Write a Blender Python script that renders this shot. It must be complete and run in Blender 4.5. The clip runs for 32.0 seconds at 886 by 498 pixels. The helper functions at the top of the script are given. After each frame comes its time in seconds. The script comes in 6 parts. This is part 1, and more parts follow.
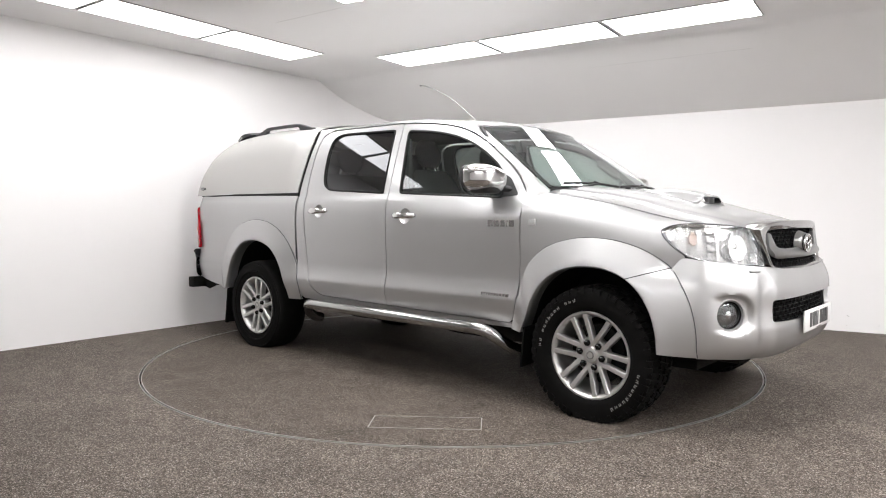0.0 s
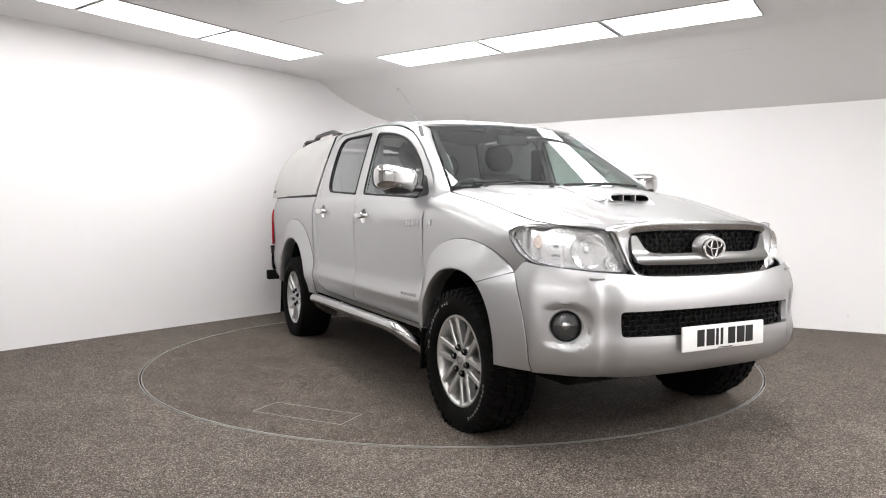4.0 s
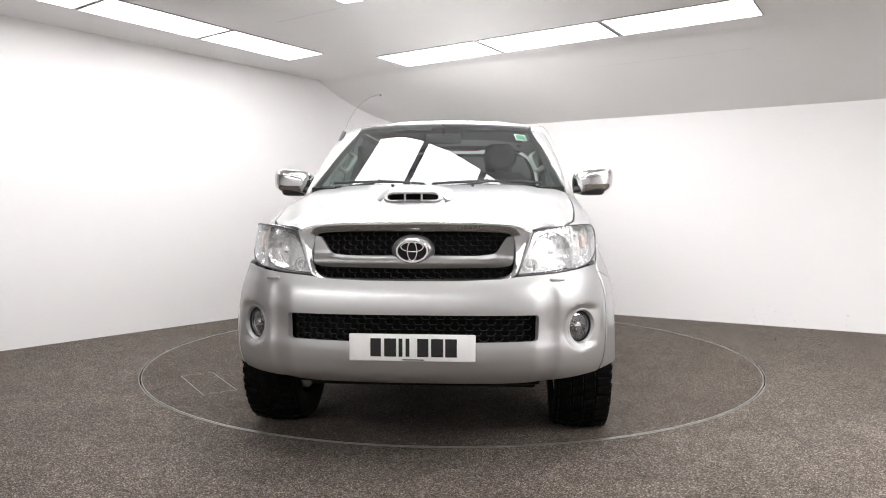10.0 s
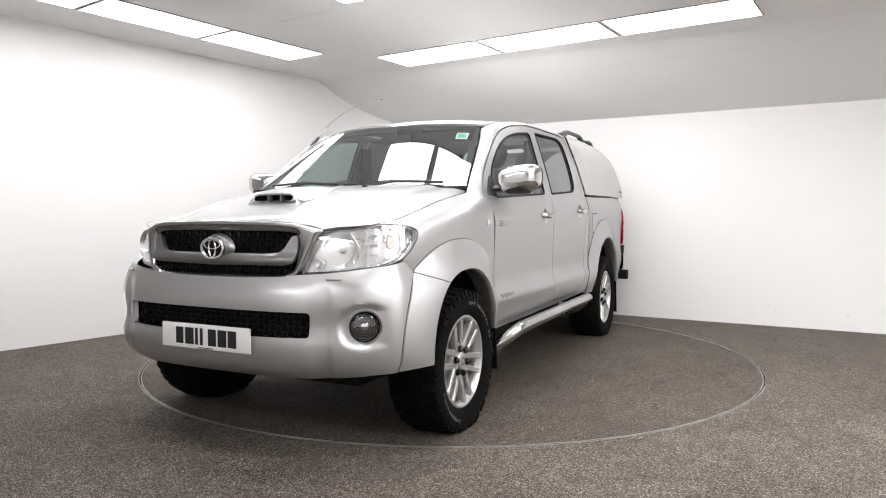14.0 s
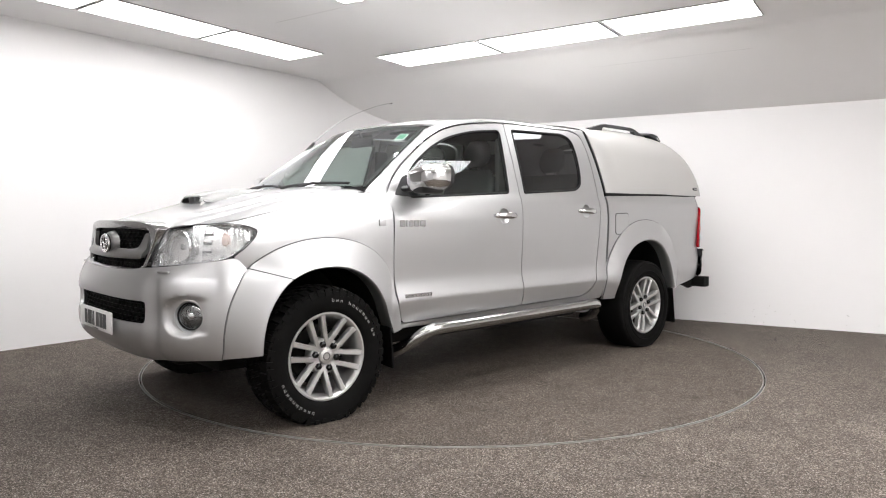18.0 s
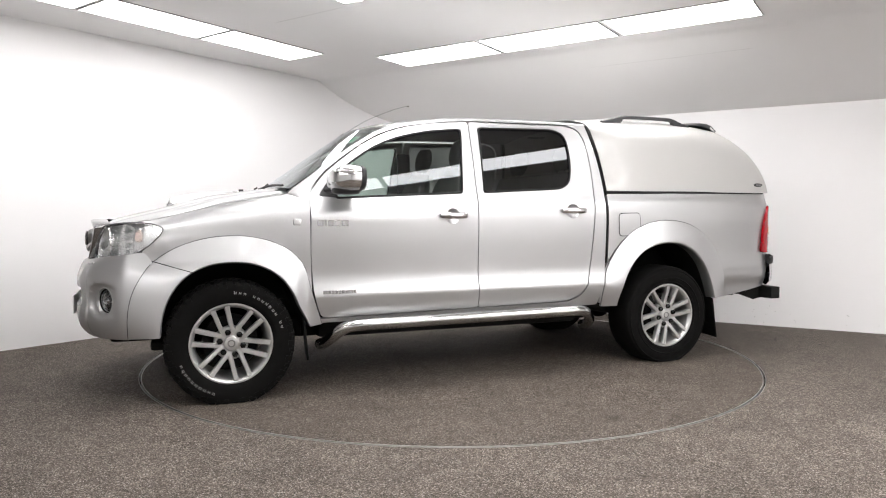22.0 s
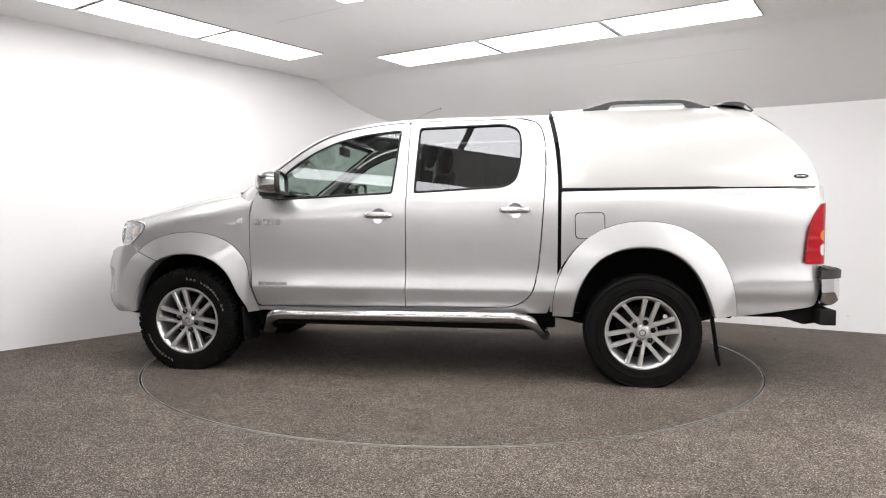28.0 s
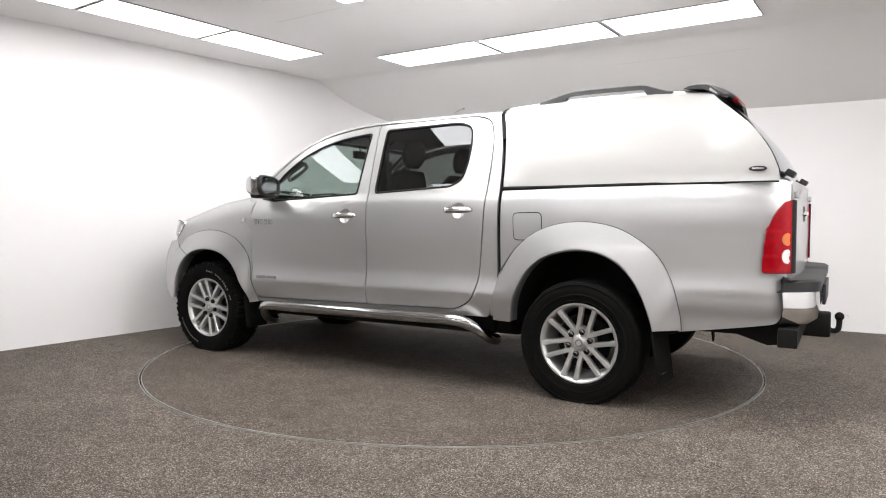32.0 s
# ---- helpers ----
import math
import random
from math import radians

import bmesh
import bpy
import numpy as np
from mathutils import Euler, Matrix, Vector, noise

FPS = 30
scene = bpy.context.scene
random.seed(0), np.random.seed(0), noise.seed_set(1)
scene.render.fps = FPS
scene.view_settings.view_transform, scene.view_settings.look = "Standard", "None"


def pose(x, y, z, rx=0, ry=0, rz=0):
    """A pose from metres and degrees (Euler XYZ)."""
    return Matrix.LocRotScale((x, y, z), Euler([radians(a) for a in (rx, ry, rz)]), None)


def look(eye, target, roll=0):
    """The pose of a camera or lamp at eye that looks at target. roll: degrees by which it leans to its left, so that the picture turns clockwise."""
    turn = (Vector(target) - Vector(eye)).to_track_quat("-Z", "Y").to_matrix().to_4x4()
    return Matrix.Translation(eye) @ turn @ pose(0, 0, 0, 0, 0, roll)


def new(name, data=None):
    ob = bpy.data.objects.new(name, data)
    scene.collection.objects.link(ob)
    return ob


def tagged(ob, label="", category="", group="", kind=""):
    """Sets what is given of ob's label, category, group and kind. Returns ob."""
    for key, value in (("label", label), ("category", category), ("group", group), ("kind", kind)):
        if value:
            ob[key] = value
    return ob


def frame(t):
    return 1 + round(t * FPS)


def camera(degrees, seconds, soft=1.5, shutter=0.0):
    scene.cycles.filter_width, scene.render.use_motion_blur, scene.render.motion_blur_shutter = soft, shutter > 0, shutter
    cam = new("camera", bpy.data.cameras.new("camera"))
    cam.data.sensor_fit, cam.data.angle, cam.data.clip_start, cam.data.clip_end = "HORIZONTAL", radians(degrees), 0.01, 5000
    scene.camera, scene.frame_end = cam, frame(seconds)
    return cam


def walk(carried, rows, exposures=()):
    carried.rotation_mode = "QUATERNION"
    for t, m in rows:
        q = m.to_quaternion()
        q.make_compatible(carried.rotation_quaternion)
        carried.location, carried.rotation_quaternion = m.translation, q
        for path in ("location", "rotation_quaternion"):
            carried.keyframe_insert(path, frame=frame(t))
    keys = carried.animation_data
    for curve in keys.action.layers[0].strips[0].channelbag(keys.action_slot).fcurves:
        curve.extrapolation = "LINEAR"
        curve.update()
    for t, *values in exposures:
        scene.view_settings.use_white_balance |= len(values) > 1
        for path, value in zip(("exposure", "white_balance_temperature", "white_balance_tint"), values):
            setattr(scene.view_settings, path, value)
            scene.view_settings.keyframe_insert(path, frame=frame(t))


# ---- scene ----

# ---- camera: it stands still, the turntable turns ----
EYE, PITCH, ROLL, YAW = Vector((0.0, -5.413, 1.076)), 2.78, -0.01, -0.65
cam = camera(65.21, 32.0, soft=1.1)
CAM_POSE = look(EYE, EYE + Vector((math.sin(radians(YAW)) * math.cos(radians(PITCH)),
                                   math.cos(radians(YAW)) * math.cos(radians(PITCH)), -math.sin(radians(PITCH)))), -ROLL)
walk(cam, [(0.0, CAM_POSE), (32.0, CAM_POSE)], exposures=[(0.0, 0.0), (32.0, 0.0)])

# heading of the turntable: start angle, rate, and its small unevenness
TURN0, RATE = -41.14, -5.2785
DRIFT = [(0, 0.07), (1, 0.12), (6, 0.28), (9, 0.07), (13, -0.33), (19, -0.51), (23, -0.19), (28, -0.01), (32, 0.25)]
OFFSET = Vector((0.186, 0.010, 0.0))      # the truck's middle, from the turntable's axis

# ---- world and light ----
world = bpy.data.worlds.new("world")
scene.world = world
world.use_nodes = True
world.node_tree.nodes["Background"].inputs[0].default_value = (0.8, 0.85, 1, 1)
world.node_tree.nodes["Background"].inputs[1].default_value = 0.05
LIGHT = 11.2


# ---- helpers ----
def curve(pts):
    """A smooth function through (x, value) pairs."""
    p = sorted(pts)
    xs = [a for a, _ in p]
    ys = [b for _, b in p]
    n = len(p)
    m = []
    for i in range(n):
        a, b = max(i - 1, 0), min(i + 1, n - 1)
        m.append((ys[b] - ys[a]) / (xs[b] - xs[a]))

    def fn(x):
        if x <= xs[0]:
            return ys[0] + m[0] * (x - xs[0])
        if x >= xs[-1]:
            return ys[-1] + m[-1] * (x - xs[-1])
        i = 0
        while xs[i + 1] < x:
            i += 1
        h = xs[i + 1] - xs[i]
        t = (x - xs[i]) / h
        return ((2 * t**3 - 3 * t**2 + 1) * ys[i] + (t**3 - 2 * t**2 + t) * h * m[i]
                + (-2 * t**3 + 3 * t**2) * ys[i + 1] + (t**3 - t**2) * h * m[i + 1])
    return fn


def spline(pts, n=6):
    """A smooth open line through points of any dimension."""
    p = [Vector(q) for q in pts]
    out = []
    for i in range(len(p) - 1):
        a, b = p[i], p[i + 1]
        ma = (b - p[i - 1]) / 2 if i else b - a
        mb = (p[i + 2] - a) / 2 if i + 2 < len(p) else b - a
        for k in range(n):
            t = k / n
            out.append((2 * t**3 - 3 * t**2 + 1) * a + (t**3 - 2 * t**2 + t) * ma
                       + (-2 * t**3 + 3 * t**2) * b + (t**3 - t**2) * mb)
    out.append(p[-1])
    return out


def rounded(pts, r=0.02, n=5):
    """A closed outline with rounded corners; a point may bring its own radius."""
    out = []
    k = len(pts)
    for i in range(k):
        p = Vector(pts[i][:2])
        rad = pts[i][2] if len(pts[i]) > 2 else r
        a, b = Vector(pts[i - 1][:2]) - p, Vector(pts[(i + 1) % k][:2]) - p
        rad = min(rad, a.length * 0.48, b.length * 0.48)
        if rad < 1e-4:
            out.append(p)
            continue
        s, e = p + a.normalized() * rad, p + b.normalized() * rad
        for j in range(n + 1):
            t = j / n
            out.append((1 - t)**2 * s + 2 * t * (1 - t) * p + t * t * e)
    return out


def resample(loop, step):
    out = []
    for i, a in enumerate(loop):
        b = loop[(i + 1) % len(loop)]
        a, b = Vector(a[:2]), Vector(b[:2])
        d = (b - a).length
        if d < 1e-5:
            continue
        k = max(1, round(d / step))
        out += [a.lerp(b, j / k) for j in range(k)]
    return out


def inside(p, loop):
    hit = False
    x, y = p
    j = len(loop) - 1
    for i in range(len(loop)):
        xi, yi = loop[i]
        xj, yj = loop[j]
        if (yi > y) != (yj > y) and x < (xj - xi) * (y - yi) / (yj - yi) + xi:
            hit = not hit
        j = i
    return hit


def mesh_object(name, verts, faces, mat, parent=None, label="", smooth=True):
    me = bpy.data.meshes.new(name)
    me.from_pydata([tuple(v) for v in verts], [], faces)
    me.update()
    if smooth:
        me.polygons.foreach_set("use_smooth", [True] * len(me.polygons))
    mats = mat if isinstance(mat, (list, tuple)) else [mat]
    for m in mats:
        me.materials.append(m)
    ob = new(name, me)
    if parent is not None:
        ob.parent = parent
        if parent.type == "EMPTY" and parent.get("truck"):
            ob.location = OFFSET
    if label:
        ob["label"] = label
    return ob


def part(name, bm, mat, parent=None, label="", smooth=True):
    """Links a bmesh as one mesh object under a thing or a part."""
    bmesh.ops.recalc_face_normals(bm, faces=bm.faces)
    verts = [v.co.copy() for v in bm.verts]
    bm.verts.index_update()
    faces = [[v.index for v in f.verts] for f in bm.faces]
    idx = [f.material_index for f in bm.faces]
    bm.free()
    ob = mesh_object(name, verts, faces, mat, parent, label, smooth)
    if any(idx):
        ob.data.polygons.foreach_set("material_index", idx)
    return ob


def sharp(ob, degrees=35):
    ob.data.set_sharp_from_angle(angle=radians(degrees))
    return ob


def flip(faces):
    return [f[::-1] for f in faces]


def sheet(name, outline, mapf, mat, parent, holes=(), step=0.03, thick=0.012, out=(0, 1, 0), mirror=False, label="", grid=None):
    """A formed panel: a flat outline with holes, meshed and laid on the surface mapf(u, v), with its edges turned in."""
    from mathutils.geometry import delaunay_2d_cdt
    loops = [resample(outline, step)] + [resample(h, step) for h in holes]
    pts, edges = [], []
    for lp in loops:
        b = len(pts)
        pts += lp
        edges += [(b + i, b + (i + 1) % len(lp)) for i in range(len(lp))]
    gx, gy = grid or (step, step)
    lo = [min(p[i] for p in loops[0]) for i in (0, 1)]
    hi = [max(p[i] for p in loops[0]) for i in (0, 1)]
    bound = np.array([(p[0], p[1]) for p in pts])
    flat = [[(p[0], p[1]) for p in lp] for lp in loops]
    for i in range(1, int((hi[0] - lo[0]) / gx) + 1):
        for j in range(1, int((hi[1] - lo[1]) / gy) + 1):
            q = (lo[0] + i * gx, lo[1] + j * gy)
            if np.min(((bound - q) ** 2).sum(1)) < (0.45 * min(step, gx, gy)) ** 2:
                continue
            if inside(q, flat[0]) and not any(inside(q, h) for h in flat[1:]):
                pts.append(Vector(q))
    v2, _, f2, *_ = delaunay_2d_cdt([Vector(p[:2]) for p in pts], edges, [], 0, 1e-6)
    faces = []
    for f in f2:
        cx, cy = sum(v2[i][0] for i in f) / len(f), sum(v2[i][1] for i in f) / len(f)
        if inside((cx, cy), flat[0]) and not any(inside((cx, cy), h) for h in flat[1:]):
            faces.append(list(f))
    verts = [Vector(mapf(p[0], p[1])) for p in v2]
    if mirror:
        verts = [Vector((v.x, -v.y, v.z)) for v in verts]
        out = (out[0], -out[1], out[2])
    nrm = [Vector() for _ in verts]
    tot = Vector()
    for f in faces:
        n = (verts[f[1]] - verts[f[0]]).cross(verts[f[2]] - verts[f[0]])
        tot += n
        for i in f:
            nrm[i] += n
    if tot.dot(Vector(out)) < 0:
        faces, nrm = flip(faces), [-n for n in nrm]
    if thick:
        count = {}
        for f in faces:
            for i in range(3):
                e = (f[i], f[(i + 1) % 3])
                count[e] = count.get(e, 0) + 1
        rim = {}
        for a, b in list(count):
            if (b, a) in count:
                continue
            for i in (a, b):
                if i not in rim:
                    n = nrm[i].normalized() if nrm[i].length else Vector(out)
                    # an edge rolled over, then turned in
                    rim[i] = len(verts)
                    verts.append(verts[i] - n * thick)
            faces.append([b, a, rim[a], rim[b]])
    ob = mesh_object(name, verts, faces, mat, parent, label)
    return sharp(ob, 50)


def loft(name, rows, mat, parent=None, label="", closed=False, caps=False, out=None, angle=None):
    """A skin over rows of points, all of one length."""
    n, k = len(rows), len(rows[0])
    verts = [p for r in rows for p in r]
    faces = []
    for i in range(n - 1):
        for j in range(k if closed else k - 1):
            j2 = (j + 1) % k
            faces.append([i * k + j, i * k + j2, (i + 1) * k + j2, (i + 1) * k + j])
    if caps:
        faces.append([j for j in range(k)][::-1])
        faces.append([(n - 1) * k + j for j in range(k)])
    if out is not None:
        f = faces[len(faces) // 2]
        vs = [Vector(verts[i]) for i in f]
        if (vs[1] - vs[0]).cross(vs[2] - vs[0]).dot(Vector(out)) < 0:
            faces = flip(faces)
        ob = mesh_object(name, verts, faces, mat, parent, label)
    else:
        bm = bmesh.new()
        bv = [bm.verts.new(v) for v in verts]
        for f in faces:
            try:
                bm.faces.new([bv[i] for i in f])
            except ValueError:
                pass
        bmesh.ops.remove_doubles(bm, verts=bm.verts, dist=1e-5)
        ob = part(name, bm, mat, parent, label)
    return sharp(ob, angle or 40)


def tube(name, path, r, mat, parent=None, label="", k=12, caps=True):
    """A round bar along a path; r may be a number or one per point."""
    p = [Vector(q) for q in path]
    rows = []
    up = Vector((0, 0, 1))
    for i, q in enumerate(p):
        d = (p[min(i + 1, len(p) - 1)] - p[max(i - 1, 0)]).normalized()
        ref = up if abs(d.z) < 0.9 else Vector((1, 0, 0))
        a = d.cross(ref).normalized()
        b = a.cross(d)
        rr = r[i] if isinstance(r, (list, tuple)) else r
        rows.append([q + (a * math.cos(6.28318 * j / k) + b * math.sin(6.28318 * j / k)) * rr for j in range(k)])
    return loft(name, rows, mat, parent, label, closed=True, caps=caps)


def box_bm(bm, lo, hi, bevel=0.0, mat=0, m=None):
    vs = [bm.verts.new((x, y, z)) for x in (lo[0], hi[0]) for y in (lo[1], hi[1]) for z in (lo[2], hi[2])]
    fs = [(0, 1, 3, 2), (4, 6, 7, 5), (0, 4, 5, 1), (2, 3, 7, 6), (0, 2, 6, 4), (1, 5, 7, 3)]
    new_f = [bm.faces.new([vs[i] for i in f]) for f in fs]
    for f in new_f:
        f.material_index = mat
    if m is not None:
        for v in vs:
            v.co = m @ v.co
    if bevel:
        es = list({e for f in new_f for e in f.edges})
        bmesh.ops.bevel(bm, geom=es, offset=bevel, segments=2, affect="EDGES", profile=0.6)
    return vs


def block(name, lo, hi, mat, parent=None, label="", bevel=0.005, m=None):
    bm = bmesh.new()
    box_bm(bm, lo, hi, bevel, 0, m)
    return sharp(part(name, bm, mat, parent, label), 45)


def lathe(name, prof, mat, parent=None, label="", k=48, m=None, closed=True):
    """Turned about the y axis: prof holds (radius, y)."""
    rows = []
    for i in range(k):
        a = 2 * math.pi * i / k
        rows.append([Vector((r * math.cos(a), y, r * math.sin(a))) for r, y in prof])
    n = len(prof)
    bm = bmesh.new()
    bv = [[bm.verts.new(m @ v if m is not None else v) for v in row] for row in rows]
    for i in range(k):
        for j in range(n - 1):
            bm.faces.new([bv[i][j], bv[(i + 1) % k][j], bv[(i + 1) % k][j + 1], bv[i][j + 1]])
    bmesh.ops.remove_doubles(bm, verts=bm.verts, dist=1e-6)
    return sharp(part(name, bm, mat, parent, label), 35)


def empty(name):
    ob = new(name)
    ob.empty_display_size = 0.2
    return ob


# ---- materials ----
def material(name, color, rough=0.5, metal=0.0, spread=0.0, scale=8.0, bump=0.0, bump_scale=200.0, rough_spread=0.0,
             coat=0.0, emit=0.0, trans=0.0, ior=1.45, spec=0.5):
    m = bpy.data.materials.new(name)
    m.use_nodes = True
    nt = m.node_tree
    b = nt.nodes["Principled BSDF"]
    b.inputs["Base Color"].default_value = (*color, 1)
    b.inputs["Roughness"].default_value = rough
    b.inputs["Metallic"].default_value = metal
    b.inputs["Coat Weight"].default_value = coat
    b.inputs["Coat Roughness"].default_value = 0.04
    b.inputs["IOR"].default_value = ior
    b.inputs["Specular IOR Level"].default_value = spec
    b.inputs["Transmission Weight"].default_value = trans
    if emit:
        b.inputs["Emission Color"].default_value = (*color, 1)
        b.inputs["Emission Strength"].default_value = emit
    co = nt.nodes.new("ShaderNodeTexCoord")
    if spread or rough_spread:
        no = nt.nodes.new("ShaderNodeTexNoise")
        no.inputs["Scale"].default_value = scale
        no.inputs["Detail"].default_value = 6
        nt.links.new(co.outputs["Object"], no.inputs["Vector"])
        if spread:
            mix = nt.nodes.new("ShaderNodeMix")
            mix.data_type = "RGBA"
            mix.inputs["A"].default_value = (*[c * (1 - spread) for c in color], 1)
            mix.inputs["B"].default_value = (*[min(1, c * (1 + spread)) for c in color], 1)
            nt.links.new(no.outputs["Fac"], mix.inputs["Factor"])
            nt.links.new(mix.outputs["Result"], b.inputs["Base Color"])
        if rough_spread:
            mr = nt.nodes.new("ShaderNodeMapRange")
            mr.inputs["From Min"].default_value, mr.inputs["From Max"].default_value = 0.3, 0.7
            mr.inputs["To Min"].default_value, mr.inputs["To Max"].default_value = rough - rough_spread, rough + rough_spread
            nt.links.new(no.outputs["Fac"], mr.inputs["Value"])
            nt.links.new(mr.outputs["Result"], b.inputs["Roughness"])
    if bump:
        n2 = nt.nodes.new("ShaderNodeTexNoise")
        n2.inputs["Scale"].default_value = bump_scale
        n2.inputs["Detail"].default_value = 3
        nt.links.new(co.outputs["Object"], n2.inputs["Vector"])
        bp = nt.nodes.new("ShaderNodeBump")
        bp.inputs["Strength"].default_value = bump
        bp.inputs["Distance"].default_value = 0.002
        nt.links.new(n2.outputs["Fac"], bp.inputs["Height"])
        nt.links.new(bp.outputs["Normal"], b.inputs["Normal"])
    return m


def aggregate(name, tint, brown=1.0, stained=0.85):
    """Fine stone chippings bound in resin: brown, grey and pale grains."""
    m = material(name, (0.1, 0.1, 0.1), 0.7, spec=0.15)
    nt = m.node_tree
    b = nt.nodes["Principled BSDF"]
    co = nt.nodes.new("ShaderNodeTexCoord")
    vo = nt.nodes.new("ShaderNodeTexVoronoi")
    vo.inputs["Scale"].default_value = 225
    nt.links.new(co.outputs["Object"], vo.inputs["Vector"])
    sep = nt.nodes.new("ShaderNodeSeparateColor")
    nt.links.new(vo.outputs["Color"], sep.inputs["Color"])
    ramp = nt.nodes.new("ShaderNodeValToRGB")
    e = ramp.color_ramp.elements
    e[0].position, e[0].color = 0.0, (0.026 * tint, 0.021 * tint, 0.0172 * tint, 1)
    e[1].position, e[1].color = 1.0, (0.29 * tint, 0.268 * tint, 0.25 * tint / brown, 1)
    for pos, c in ((0.35, (0.052, 0.0425, 0.035)), (0.62, (0.088, 0.073, 0.061)), (0.82, (0.145, 0.123, 0.105)), (0.93, (0.215, 0.19, 0.17))):
        el = ramp.color_ramp.elements.new(pos)
        el.color = (c[0] * tint * brown, c[1] * tint, c[2] * tint / brown, 1)
    nt.links.new(sep.outputs["Red"], ramp.inputs["Fac"])
    big = nt.nodes.new("ShaderNodeTexNoise")
    big.inputs["Scale"].default_value = 1.7
    big.inputs["Detail"].default_value = 8
    big.inputs["Roughness"].default_value = 0.65
    nt.links.new(co.outputs["Object"], big.inputs["Vector"])
    mr = nt.nodes.new("ShaderNodeMapRange")
    mr.inputs["From Min"].default_value, mr.inputs["From Max"].default_value = 0.3, 0.7
    mr.inputs["To Min"].default_value, mr.inputs["To Max"].default_value = 0.80, 1.18
    nt.links.new(big.outputs["Fac"], mr.inputs["Value"])
    mid = nt.nodes.new("ShaderNodeTexNoise")
    mid.inputs["Scale"].default_value = 6.0
    mid.inputs["Detail"].default_value = 7
    mid.inputs["Roughness"].default_value = 0.7
    nt.links.new(co.outputs["Object"], mid.inputs["Vector"])
    mr2 = nt.nodes.new("ShaderNodeMapRange")
    mr2.inputs["From Min"].default_value, mr2.inputs["From Max"].default_value = 0.35, 0.65
    mr2.inputs["To Min"].default_value, mr2.inputs["To Max"].default_value = 0.85, 1.12
    nt.links.new(mid.outputs["Fac"], mr2.inputs["Value"])
    both = nt.nodes.new("ShaderNodeMath")
    both.operation = "MULTIPLY"
    nt.links.new(mr.outputs["Result"], both.inputs[0])
    nt.links.new(mr2.outputs["Result"], both.inputs[1])
    # drips and stains with soft edges
    spot = nt.nodes.new("ShaderNodeTexNoise")
    spot.inputs["Scale"].default_value = 3.4
    spot.inputs["Detail"].default_value = 5
    spot.inputs["Roughness"].default_value = 0.6
    nt.links.new(co.outputs["Object"], spot.inputs["Vector"])
    mr3 = nt.nodes.new("ShaderNodeMapRange")
    mr3.inputs["From Min"].default_value, mr3.inputs["From Max"].default_value = 0.55, 0.68
    mr3.inputs["To Min"].default_value, mr3.inputs["To Max"].default_value = 1.0, stained
    nt.links.new(spot.outputs["Fac"], mr3.inputs["Value"])
    dirty = nt.nodes.new("ShaderNodeMath")
    dirty.operation = "MULTIPLY"
    nt.links.new(both.outputs["Value"], dirty.inputs[0])
    nt.links.new(mr3.outputs["Result"], dirty.inputs[1])
    mul = nt.nodes.new("ShaderNodeMix")
    mul.data_type, mul.blend_type = "RGBA", "MULTIPLY"
    mul.inputs["Factor"].default_value = 1.0
    nt.links.new(ramp.outputs["Color"], mul.inputs["A"])
    nt.links.new(dirty.outputs["Value"], mul.inputs["B"])
    nt.links.new(mul.outputs["Result"], b.inputs["Base Color"])
    bp = nt.nodes.new("ShaderNodeBump")
    bp.inputs["Strength"].default_value = 0.6
    bp.inputs["Distance"].default_value = 0.003
    nt.links.new(vo.outputs["Distance"], bp.inputs["Height"])
    nt.links.new(bp.outputs["Normal"], b.inputs["Normal"])
    return m


M_WALL = material("wall_paint", (0.84, 0.83, 0.83), 0.55, spread=0.02, scale=1.5, bump=0.15, bump_scale=90)
# grey stands for a dimmer surround; it cuts bounce and darkens reflections
M_DIMWALL = material("dimmed_wall", (0.42, 0.41, 0.405), 0.7, spread=0.05, scale=1.5, bump=0.15, bump_scale=90)
M_CEIL = material("ceiling_paint", (0.86, 0.85, 0.845), 0.7, spread=0.025, scale=1.2, bump=0.1, bump_scale=60)
M_FLOOR = aggregate("resin_floor", 1.25)
M_DISC = aggregate("resin_turntable", 1.02, 1.02, 0.7)
M_STEEL = material("trim_steel", (0.55, 0.54, 0.52), 0.4, 0.9, spread=0.15, scale=30)
M_HATCH = material("hatch_steel", (0.28, 0.275, 0.265), 0.65, 0.2, spread=0.25, scale=30)
M_DARK = material("dark_gap", (0.012, 0.012, 0.012), 0.9, spread=0.2)
M_PANEL = material("light_diffuser", (1.0, 0.985, 0.985), 0.5, emit=LIGHT)
M_PANEL_SOFT = material("light_diffuser_soft", (1.0, 0.985, 0.985), 0.5, emit=LIGHT * 0.75)
M_FRAME = material("light_frame", (0.34, 0.34, 0.335), 0.45, spread=0.03)

# ---- the room ----
L_DIR, L_PT = Vector((0.598, 0.801, 0)), Vector((-3.57, -0.01, 0))
R_DIR, R_PT = Vector((0.872, -0.490, 0)), Vector((1.68, 2.14, 0))
R_NORM = Vector((0.490, 0.872, 0))
CEIL_Z, SLOPE_Z, CREASE = 2.645, 2.12, 1.60


def cross_2d(p, d, q, e):
    w = q - p
    return p + d * ((w.x * e.y - w.y * e.x) / (d.x * e.y - d.y * e.x))


CORNER = cross_2d(L_PT, L_DIR, R_PT, R_DIR)


